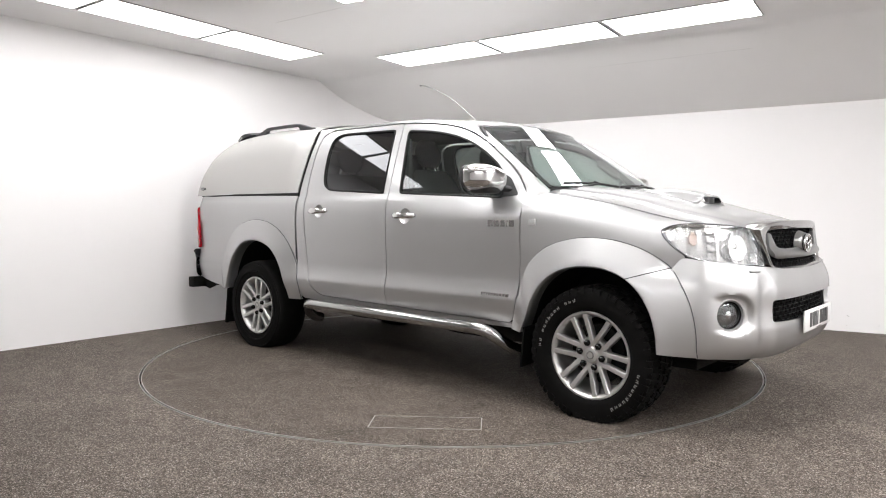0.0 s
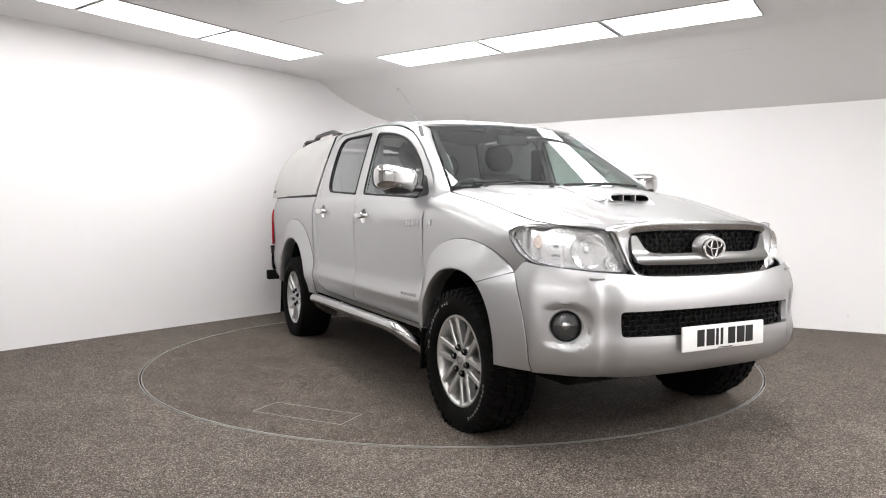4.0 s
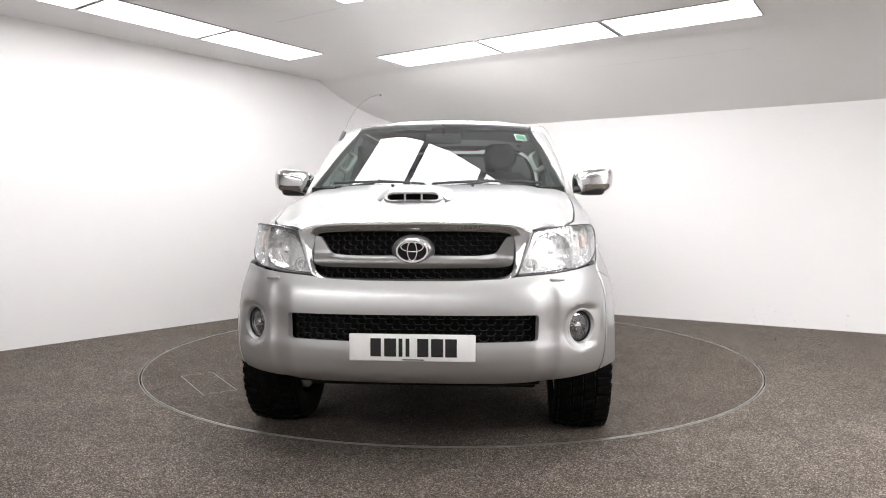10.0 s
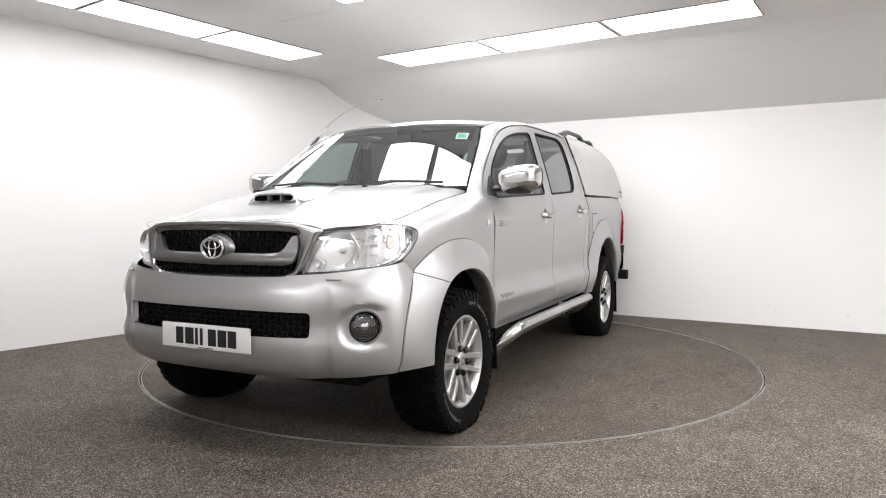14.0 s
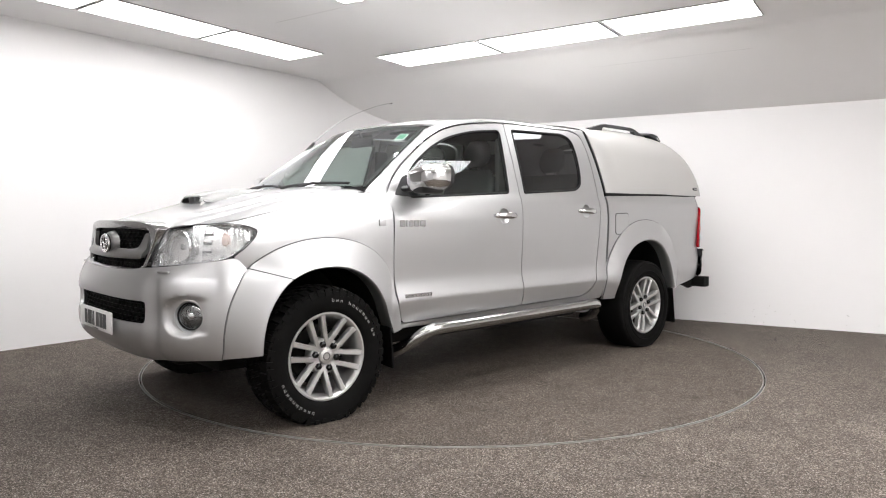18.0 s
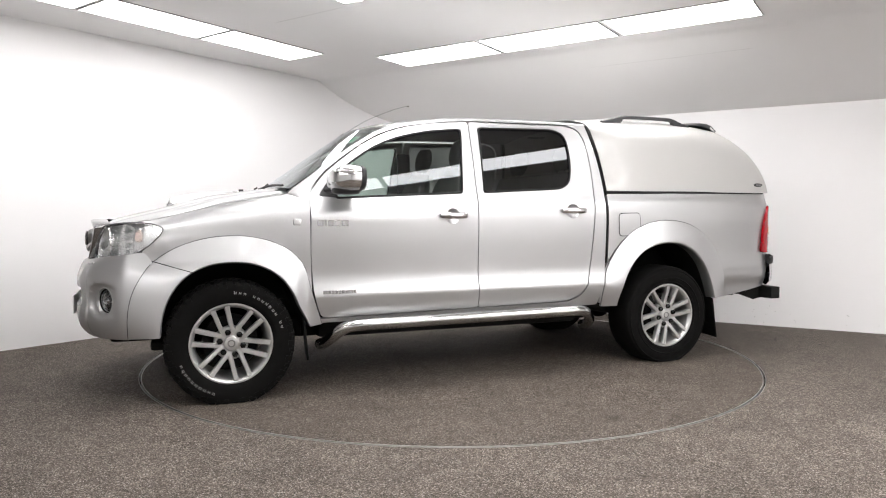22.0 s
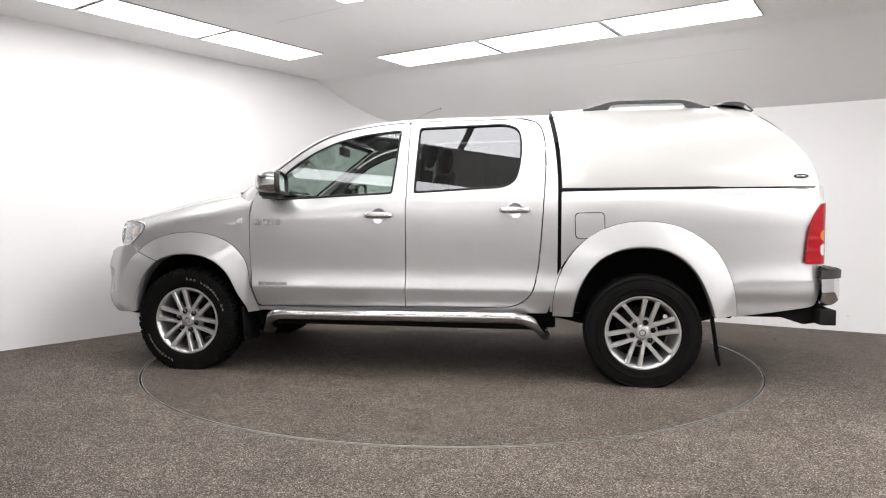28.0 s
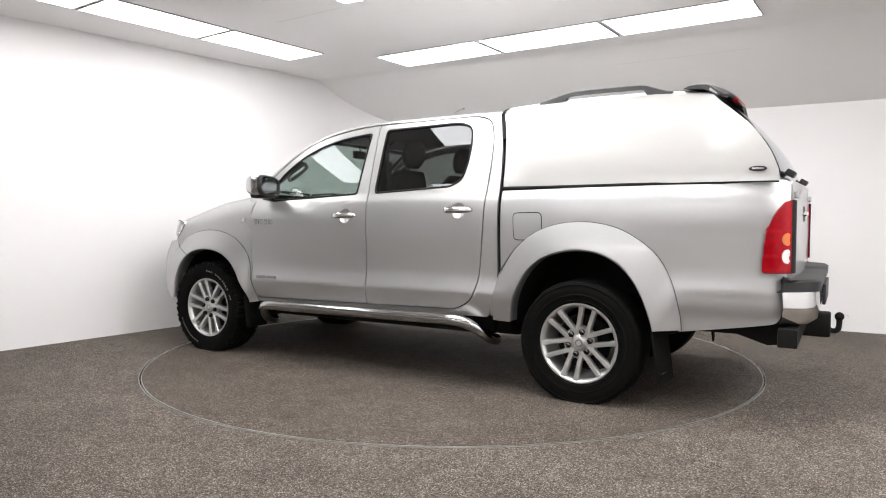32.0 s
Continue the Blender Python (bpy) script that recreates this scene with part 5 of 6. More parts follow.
# windscreen sticker
rows = [[Vector(border(u, v)) + Vector((0.002, 0, 0.003)) for u in (0.775, 0.835, 0.895)] for v in (0.762, 0.82, 0.875)]
stick = loft("sticker", rows, M_PLATE, windscreen, "white and green windscreen sticker", out=(1, 0, 1))
rows = [[Vector(border(u, v)) + Vector((0.003, 0, 0.004)) for u in (0.79, 0.835, 0.88)] for v in (0.780, 0.82, 0.858)]
loft("sticker_field", rows, M_GREEN, windscreen, "green sticker field", out=(1, 0, 1))


# ---- wheels ----
def wheel(x, side, rugged, phase):
    """One wheel; side is +1 or -1, phase the angle of its first nut."""
    s = side
    m = Matrix.Translation((x, 0, 0.341))
    R, flat = 0.366, -0.3395

    def put(r, a, y):
        z = r * math.sin(a)
        if z < flat + 0.02:
            over = (flat + 0.02 - z)
            y = y + (0.018 * over / 0.05 if abs(y - 0.775) > 0.05 else 0) * (1 if y > 0.775 else -1)
            z = max(z, flat)
        return m @ Vector((r * math.cos(a), s * y, z))
    prof = [(0.222, 0.662), (0.250, 0.645), (0.300, 0.636), (0.335, 0.640), (0.354, 0.656), (R - 0.004, 0.69), (R, 0.73), (R, 0.82), (R - 0.004, 0.862), (0.356, 0.888), (0.340, 0.902), (0.305, 0.908), (0.262, 0.903), (0.242, 0.893), (0.230, 0.884)]
    if rugged:
        prof = [(r - (0.010 if r > 0.35 else 0), y) for r, y in prof]
    else:
        prof = prof[:10] + [(0.349, 0.8955), (0.343, 0.898), (0.340, 0.9045), (0.336, 0.9045), (0.333, 0.901), (0.318, 0.905), (0.300, 0.906), (0.286, 0.9045), (0.283, 0.9075), (0.279, 0.9075), (0.276, 0.902), (0.262, 0.900), (0.252, 0.896), (0.248, 0.899), (0.243, 0.897), (0.230, 0.884)]
    k = 72
    rows = [[put(r, 2 * math.pi * i / k, y) for r, y in prof] for i in range(k)]
    rows.append(rows[0])
    t = loft("tyre", rows, M_RUBBER, truck, "chunky black all-terrain tyre with raised white lettering" if rugged else "black road tyre")
    # tread blocks
    bm = bmesh.new()
    cols = ((0.655, 0.715), (0.722, 0.772), (0.778, 0.828), (0.835, 0.897)) if rugged else ((0.668, 0.71), (0.716, 0.77), (0.78, 0.834), (0.84, 0.882))
    n = 46 if rugged else 58
    depth = 0.012 if rugged else 0.006
    for c, (y0, y1) in enumerate(cols):
        for i in range(n):
            a0 = 2 * math.pi * (i + (0.5 if c % 2 else 0) + (0.18 if i % 2 and rugged else 0)) / n
            a1 = a0 + 2 * math.pi / n * (0.74 if rugged else 0.84)
            sk = 0.02 if c in (1, 2) else 0.0
            base, top = R - 0.014, R + depth - 0.010
            pts = []
            for rr, inset in ((base, 0.0), (top, 0.004)):
                for a, sgn in ((a0, 1), (a1, -1)):
                    for y, w in ((y0, 0), (y1, 1)):
                        drop = 0.0
                        if (c == 0 and w == 0) or (c == 3 and w == 1):
                            drop = 0.012 if rugged else 0.008
                        aa = a + sk * (w - 0.5) * 2 + sgn * inset / R
                        pts.append(bm.verts.new(put(rr - drop, aa, y + (inset if w == 0 else -inset))))
            for f in ((0, 1, 3, 2), (4, 6, 7, 5), (0, 4, 5, 1), (2, 3, 7, 6), (0, 2, 6, 4), (1, 5, 7, 3)):
                bm.faces.new([pts[j] for j in f])
    tr = part("tread", bm, M_RUBBER, t, "deep tread blocks" if rugged else "tread blocks", smooth=False)
    tr["kind"] = "stuff"
    if rugged:
        # side lugs at the shoulder and raised white letters, as plain bars
        bm = bmesh.new()
        for i in range(n):
            a0 = 2 * math.pi * i / n
            for a, b, r0, r1 in ((a0, a0 + 0.06 + 0.03 * (i % 2), 0.328 - 0.01 * (i % 2), 0.356),):
                vs = []
                for r, y in ((r0, 0.9035), (r0, 0.911), (r1, 0.902), (r1, 0.888)):
                    for aa in (a, b):
                        vs.append(bm.verts.new(put(r, aa, y)))
                for f in ((2, 3, 5, 4), (0, 1, 3, 2), (4, 5, 7, 6), (0, 2, 4, 6), (1, 7, 5, 3)):
                    bm.faces.new([vs[j] for j in f])
        part("side_lug", bm, M_RUBBER, t, smooth=False)["kind"] = "stuff"
        bm = bmesh.new()
        mids = (130, -44) if s > 0 else (142, -35)
        for mid, letters in zip(mids, (14, 10)):
            for j in range(letters):
                if letters == 14 and j in (3, 11):
                    continue
                a = radians(mid + (j - letters / 2) * 5.3)
                for seg in range(2):
                    a0, a1 = a + radians(seg * 1.9), a + radians(seg * 1.9 + 0.6)
                    hgt = (0.288, 0.301) if (j * 7 + seg * 3) % 4 else (0.288, 0.305)
                    vs = []
                    for r in hgt:
                        for aa in (a0, a1):
                            vs.append(bm.verts.new(put(r, aa, 0.9095)))
                    bm.faces.new([vs[0], vs[1], vs[3], vs[2]])
                a0, a1 = a, a + radians(2.5)
                r0 = (0.288, 0.293, 0.298)[j % 3]
                vs = [bm.verts.new(put(r, aa, 0.9096)) for r in (r0, r0 + 0.0025) for aa in (a0, a1)]
                bm.faces.new([vs[0], vs[1], vs[3], vs[2]])
        part("lettering", bm, M_WHITE, t, "raised white lettering worn to short bars", smooth=False)["kind"] = "stuff"
    # rim
    k = 60
    prof = [(0.196, 0.66), (0.200, 0.80), (0.206, 0.862), (0.214, 0.880), (0.224, 0.889), (0.232, 0.889), (0.2355, 0.882), (0.232, 0.872)]
    rows = [[m @ Vector((r * math.cos(2 * math.pi * i / k), s * y, r * math.sin(2 * math.pi * i / k))) for r, y in prof] for i in range(k)]
    rows.append(rows[0])
    rim = loft("alloy_wheel", rows, M_ALLOY, truck, "silver twelve-spoke alloy wheel")
    for j in range(6):
        for side_k in (-1, 1):
            a = radians(phase + 60 * j)
            u, v = Vector((math.cos(a), 0, math.sin(a))), Vector((-math.sin(a), 0, math.cos(a)))
            rows = []
            for r, off, w, y, dp in ((0.030, 0.024, 0.014, 0.864, 0.03), (0.075, 0.029, 0.0135, 0.872, 0.036), (0.14, 0.034, 0.0135, 0.879, 0.04), (0.19, 0.038, 0.0140, 0.884, 0.036), (0.213, 0.041, 0.017, 0.886, 0.03)):
                c = u * r + v * off * side_k
                rows.append([m @ (c + v * w * q + Vector((0, s * (y + dy), 0))) for q, dy in ((-1.0, -dp), (-1.0, -0.006), (-0.72, 0.0), (0.72, 0.0), (1.0, -0.006), (1.0, -dp))])
            loft("spoke", rows, M_ALLOY, rim, closed=True, angle=30)
    mm = m @ (Matrix.Identity(4) if s > 0 else Matrix.Rotation(math.pi, 4, "Z"))
    lathe("hub", [(0.098, 0.82), (0.096, 0.858), (0.090, 0.8665), (0.046, 0.8675), (0.042, 0.871), (0.039, 0.876), (0.034, 0.878), (0.012, 0.879), (0.0, 0.879)], M_ALLOY, rim, "silver hub with centre cap", m=mm, k=36)
    lathe("cap_badge", [(0.023, 0.8775), (0.021, 0.881), (0.016, 0.881), (0.014, 0.878)], M_SATIN, rim, m=mm, k=24)
    for j in range(6):
        a = radians(phase + 60 * j)
        c = m @ Vector((0.066 * math.cos(a), 0, 0.066 * math.sin(a)))
        mn = Matrix.Translation(c) @ (Matrix.Identity(4) if s > 0 else Matrix.Rotation(math.pi, 4, "Z"))
        lathe("wheel_nut", [(0.0185, 0.855), (0.0185, 0.8765), (0.0150, 0.8770), (0.0145, 0.884), (0.010, 0.888), (0.0, 0.889)], M_NUT, rim, k=6, m=mn)
    # brake behind the spokes
    lathe("brake_disc", [(0.0, 0.79), (0.155, 0.79), (0.16, 0.785), (0.16, 0.765), (0.0, 0.765)], M_CHASSIS, rim, "dark brake disc", m=mm, k=36)
    # valve
    a = radians(phase + 8)
    tube("valve", [m @ Vector((0.198 * math.cos(a), s * 0.86, 0.198 * math.sin(a))), m @ Vector((0.180 * math.cos(a), s * 0.872, 0.180 * math.sin(a)))], 0.004, M_BLACK, rim, k=6)


wheel(1.543, 1, True, 13)
wheel(1.543, -1, True, 49)
wheel(-1.543, 1, False, 45)
wheel(-1.543, -1, False, 20)


# ---- mirrors ----
def mirror_unit(mir):
    s = -1 if mir else 1
    door = doors[mir][0]
    c = Vector((0.885, s * 0.926, 1.287))

    def shell(f0, f1, name, mat, parent, label, inner=1.0):
        rows = []
        for i in range(17):
            t = i / 16
            # from the rim at the back to the nose in front
            q = math.sin(t * math.pi / 2) ** 0.7
            x = -0.062 + 0.158 * q
            g = max(0.0, math.cos(t * math.pi / 2)) ** 0.55 * (0.93 + 0.07 * min(1, q / 0.3)) if t < 1 else 0.0
            row = []
            for j in range(28):
                a = f0 + (f1 - f0) * j / 27
                ca, sa = math.cos(a), math.sin(a)
                ex = 2 / 3.3
                y = 0.010 + 0.126 * g * abs(ca) ** ex * (1 if ca > 0 else -1)
                z = 0.081 * g * abs(sa) ** ex * (1 if sa > 0 else -1) + 0.012 * y / 0.1
                row.append(c + Vector((x - 0.012 * ca * g, s * y, z)) * inner)
            rows.append(row)
        return loft(name, rows, mat, parent, label, angle=70)
    cap = shell(0.0, 2 * math.pi, "door_mirror", M_MIRRORCAP, door, "chrome door mirror cap")
    rows = []
    for x, k in ((-0.050, 0.985), (-0.064, 1.02), (-0.082, 1.0), (-0.090, 0.95), (-0.090, 0.88), (-0.070, 0.86)):
        row = []
        for j in range(36):
            a = 2 * math.pi * j / 36
            ca, sa = math.cos(a), math.sin(a)
            ex = 2 / 3.3
            y = 0.010 + 0.117 * k * abs(ca) ** ex * (1 if ca > 0 else -1)
            row.append(c + Vector((x - 0.012 * ca, s * y, 0.0755 * k * abs(sa) ** ex * (1 if sa > 0 else -1) + 0.012 * y / 0.1)))
        rows.append(row)
    loft("mirror_housing", rows, M_BLACK, cap, "black housing round the mirror glass", closed=True, angle=60)
    rows = []
    for z, k in ((-0.086, 0.60), (-0.083, 0.80), (-0.074, 0.92), (-0.052, 0.98)):
        row = []
        for j in range(28):
            a = 2 * math.pi * j / 28
            ca, sa = math.cos(a), math.sin(a)
            row.append(c + Vector((-0.005 + 0.088 * k * abs(ca) ** 0.75 * (1 if ca > 0 else -1), s * (0.004 + 0.080 * k * abs(sa) ** 0.6 * (1 if sa > 0 else -1)), z)))
        rows.append(row)
    loft("mirror_base", rows, M_BLACK, cap, "black mirror underside", closed=True, caps=True, angle=50)
    bm = bmesh.new()
    bm.faces.new([bm.verts.new(c + Vector((-0.076 - 0.012 * math.cos(a), s * (0.010 + 0.104 * abs(math.cos(a)) ** 0.7 * (1 if math.cos(a) > 0 else -1)), 0.066 * abs(math.sin(a)) ** 0.7 * (1 if math.sin(a) > 0 else -1)))) for a in [2 * math.pi * j / 28 for j in range(28)]])
    part("mirror_glass", bm, M_CHROME, cap, "mirror glass", smooth=False)
    # foot on the door
    rows = []
    for t, x, y, z, w, h in ((0, 0.945, 0.815, 1.230, 0.046, 0.020), (0.5, 0.93, 0.855, 1.232, 0.036, 0.016), (1, 0.895, 0.93, 1.232, 0.042, 0.014)):
        rows.append([Vector((x + w * math.cos(a), s * y, z + h * math.sin(a))) for a in [2 * math.pi * j / 12 for j in range(12)]])
    loft("mirror_foot", rows, M_BLACK, cap, "black mirror foot", closed=True, caps=True)
    # black corner piece in front of the window
    sheet("mirror_patch", rounded([(1.02, 1.195), (0.90, 1.185), (0.90, 1.32), (0.945, 1.30)], 0.015), lambda x, z: (x, half_width(x, z) + 0.003, z), M_BLACK, door, step=0.03, mirror=mir, thick=0.004)


for mir in BOTH:
    mirror_unit(mir)


# ---- door handles, badges, lamps on the side ----
def handle(mir, x, z, door):
    s = -1 if mir else 1
    y = half_width(x, z)
    rows = []
    for r, d in ((1.0, -0.002), (0.92, -0.008), (0.8, -0.016), (0.5, -0.024), (0.0, -0.026)):
        rows.append([Vector((x + 0.051 * r * math.cos(a), s * (half_width(x, z + 0.051 * r * math.sin(a)) + d), z + 0.051 * r * math.sin(a))) for a in [2 * math.pi * j / 24 for j in range(24)]])
    cup = loft("handle_cup", rows, M_PAINT, door, "silver handle recess", closed=True, angle=80)
    rows = []
    n = 16
    for i in range(n + 1):
        t = i / n
        xx = x - 0.103 + 0.206 * t
        end = math.sin(math.pi * t) ** 0.22 if 0 < t < 1 else 0.4
        bow = 0.040 * (math.sin(math.pi * t)) ** 0.45 + 0.004
        h = 0.0175 * end + 0.003
        rows.append([Vector((xx, s * (y + bow + 0.010 * math.cos(a)), z + 0.002 + h * math.sin(a))) for a in [2 * math.pi * j / 10 for j in range(10)]])
    loft("handle", rows, M_CHROME, door, "chrome pull handle", closed=True, caps=True)


def bars_on_side(name, x0, widths, z, h, gap, mat, door, mir, label):
    """Lettering as a row of plain raised bars."""
    x = x0
    s = -1 if mir else 1
    for w in widths:
        bm = bmesh.new()
        a, b = (x, x - w)
        y = half_width(x, z)
        box_bm(bm, (min(a, b), s * y - 0.002, z - h / 2), (max(a, b), s * y + 0.004, z + h / 2), 0.0015)
        x -= w + gap
        part(name, bm, mat, door, label, smooth=False)


for mir in BOTH:
    fd, rd = doors[mir]
    handle(mir, 0.162, 1.072, fd)
    handle(mir, -0.741, 1.106, rd)
    bars_on_side("badge_bar", 1.04, (0.036, 0.010, 0.030, 0.036, 0.038), 1.030, 0.036, 0.010, M_BADGE, fd, mir, "raised chrome badge bar")
    bars_on_side("badge_bar", 1.01, (0.026, 0.02, 0.018, 0.018, 0.014, 0.02, 0.016, 0.014, 0.014, 0.016), 0.612, 0.022, 0.003, M_BADGE, fd, mir, "raised chrome script badge bar")
    # side repeater on the wing
    s = -1 if mir else 1
    y = body_y(1.158, 1.035)
    block("side_repeater", (1.135, s * y - 0.006, 1.016), (1.182, s * y + 0.008, 1.055), M_CLEARLENS, truck, "small clear side indicator", 0.006)

# fuel flap on the nearside bed side
flap = sheet("fuel_flap", rounded([(-1.122, 1.088, 0.03), (-1.300, 1.092, 0.03), (-1.306, 0.935, 0.03), (-1.128, 0.930, 0.03)]), lambda x, z: (x, half_width(x, z) + 0.0035, z), M_PAINT, truck, step=0.02, thick=0.004, label="silver square fuel flap")
sheet("flap_gap", rounded([(-1.117, 1.093, 0.033), (-1.305, 1.097, 0.033), (-1.311, 0.930, 0.033), (-1.123, 0.925, 0.033)]), lambda x, z: (x, half_width(x, z) + 0.001, z), M_SEAL, flap, step=0.03, thick=0)


# ---- side bars ----
for mir in BOTH:
    s = -1 if mir else 1
    path = [(0.995, 0.70, 0.27), (0.985, 0.78, 0.290), (0.955, 0.855, 0.335), (0.90, 0.915, 0.390), (0.82, 0.935, 0.412), (0.60, 0.935, 0.414), (0.0, 0.935, 0.418), (-0.60, 0.935, 0.422), (-0.76, 0.932, 0.420), (-0.84, 0.90, 0.395), (-0.90, 0.84, 0.345), (-0.925, 0.77, 0.300), (-0.93, 0.70, 0.28)]
    bar = tube("side_bar", spline([(x, s * y, z) for x, y, z in path], 5), 0.036, M_STAINLESS, truck, "polished stainless side bar", k=18)
    for x in (0.62, -0.02, -0.66):
        tube("bracket", [(x, s * 0.93, 0.405), (x, s * 0.75, 0.40), (x, s * 0.55, 0.43)], 0.014, M_CHASSIS, bar, k=8)

# ---- mud flaps ----
for mir in BOTH:
    s = -1 if mir else 1
    for name, x, y0, y1, z0, z1, lean in (("f", 1.105, 0.70, 0.895, 0.215, 0.45, -0.02), ("r", -1.985, 0.665, 0.900, 0.15, 0.455, -0.045)):
        bm = bmesh.new()
        m = Matrix.Translation((x, 0, z1)) @ Matrix.Rotation(math.atan2(-lean, z1 - z0), 4, "Y") @ Matrix.Translation((0, s * y0, 0)) @ Matrix.Rotation(s * -0.12, 4, "Z") @ Matrix.Translation((0, -s * y0, 0))
        box_bm(bm, (-0.006, s * y0 if s > 0 else s * y1, z0 - z1), (0.006, s * y1 if s > 0 else s * y0, 0.0), 0.004, m=m)
        fl = sharp(part("mud_flap", bm, M_RUBBER, truck, "black rubber mud flap"), 40)
        if name == "r":
            for k in range(3):
                bm = bmesh.new()
                box_bm(bm, (-0.010, min(s * 0.72, s * 0.86), z0 - z1 + 0.05 + 0.022 * k), (0.008, max(s * 0.72, s * 0.86), z0 - z1 + 0.058 + 0.022 * k), 0, m=m)
                part("flap_rib", bm, M_RUBBER, fl, smooth=False)


# ---- canopy fittings ----
# dark rubber joints along the bed rail and behind the cab
for mir in BOTH:
    s = -1 if mir else 1
    tube("canopy_seal", [(-1.03, s * 0.826, 1.241), (-1.8, s * 0.826, 1.247), (-2.3, s * 0.818, 1.252), (-2.56, s * 0.775, 1.257)], 0.011, M_SEAL, truck, "black rubber canopy joint", k=8)
    cab_edge = curve([(0.50, -0.965), (0.66, -1.010), (1.30, -1.012), (1.52, -0.991), (1.68, -0.956), (1.73, -0.942)])
    rows = []
    for z in (0.50, 0.60, 0.70, 0.85, 1.0, 1.15, 1.22, 1.26, 1.32, 1.40, 1.48, 1.56, 1.62, 1.67, 1.70, 1.725):
        y = half_width(-1.0, z)
        xa = cab_edge(z) + 0.006
        xb = (CAN_FRONT(z) if z > 1.24 else -1.038 if z > 0.6 else -1.02) - 0.006
        deep = 0.036 - 0.026 * ramp01(z, 1.50, 1.66)
        rows.append([Vector((xa, s * (y - deep), z)), Vector(((xa + xb) / 2, s * (y - deep + 0.005), z)), Vector((xb, s * (y - 0.006), z))])
    for y, z in ((0.60, 1.745), (0.5, 1.757), (0.3, 1.770), (0.0, 1.774)):
        rows.append([Vector((-0.940, s * y, z - 0.008)), Vector((-0.960, s * y, z)), Vector((-0.985, s * y, z + 0.002))])
    loft("cab_seal", rows, M_SEAL, truck, "black rubber strip between cab and canopy", out=(0, s, 0))
    lip = [(cab_edge(z) / 2 + CAN_FRONT(z) / 2, s * (half_width(-1.0, z) - 0.003), z) for z in (1.55, 1.60, 1.65, 1.69, 1.72)]
    lip += [(-0.958, s * y, z) for y, z in ((0.60, 1.750), (0.5, 1.764), (0.3, 1.777), (0.0, 1.781))]
    tube("seal_lip", spline(lip, 4), 0.011, M_SEAL, truck, "black rubber bead over the cab roof", k=8)
    # oval badge of the canopy maker, as plain shapes
    bx, bz = -2.464, 1.315
    by = canopy_map((bx - CAN_FRONT(bz)) / (CAN_REAR(bz) - CAN_FRONT(bz)), 0.93)[1] + 0.003
    rows = [[Vector((bx + 0.043 * r * math.cos(6.28318 * k / 24), s * (by + d - 0.10 * 0.014 * math.sin(6.28318 * k / 24)), bz + 0.0135 * r * math.sin(6.28318 * k / 24))) for k in range(24)] for r, d in ((1.0, -0.006), (1.0, 0.002), (0.86, 0.004), (0.0, 0.004))]
    cb = loft("canopy_badge", rows, M_INK, canopy, "small black oval badge with a silver bar", closed=True)
    block("badge_bar", (bx - 0.028, min(s * by, s * (by + 0.006)), bz - 0.005), (bx + 0.028, max(s * by, s * (by + 0.006)), bz + 0.005), M_BADGE, cb, bevel=0.001)

# roof bars of the canopy
for mir in BOTH:
    s = -1 if mir else 1

    def on_roof(x, h, dy=0.0):
        for i in range(200):
            p = canopy_section(x, i / 200)
            if p.x <= 0.565 + dy:
                break
        return Vector((x, s * p.x, p.y + h))
    rows = []
    n = 40
    for i in range(n + 1):
        t = i / n
        x = -1.17 - 0.81 * t
        lift = 0.043 * (ramp01(t, -0.04, 0.30) * (1 - ramp01(t, 0.76, 1.0)))
        th = 0.010
        b0 = on_roof(x, lift)
        # the feet stay solid down to the roof
        solid = t < 0.21 or t > 0.82
        down = lift + 0.004 if solid else 0.014
        w = 0.020
        rows.append([b0 + Vector((0, -s * w, -down)), b0 + Vector((0, s * w, -down - 0.004)), b0 + Vector((0, s * w * 0.9, 0.004)), b0 + Vector((0, s * w * 0.3, th)), b0 + Vector((0, -s * w * 0.5, th)), b0 + Vector((0, -s * w, 0.006))])
    loft("roof_bar", rows, M_BAR, canopy, "dark grey plastic roof bar", closed=True, caps=True, angle=35)


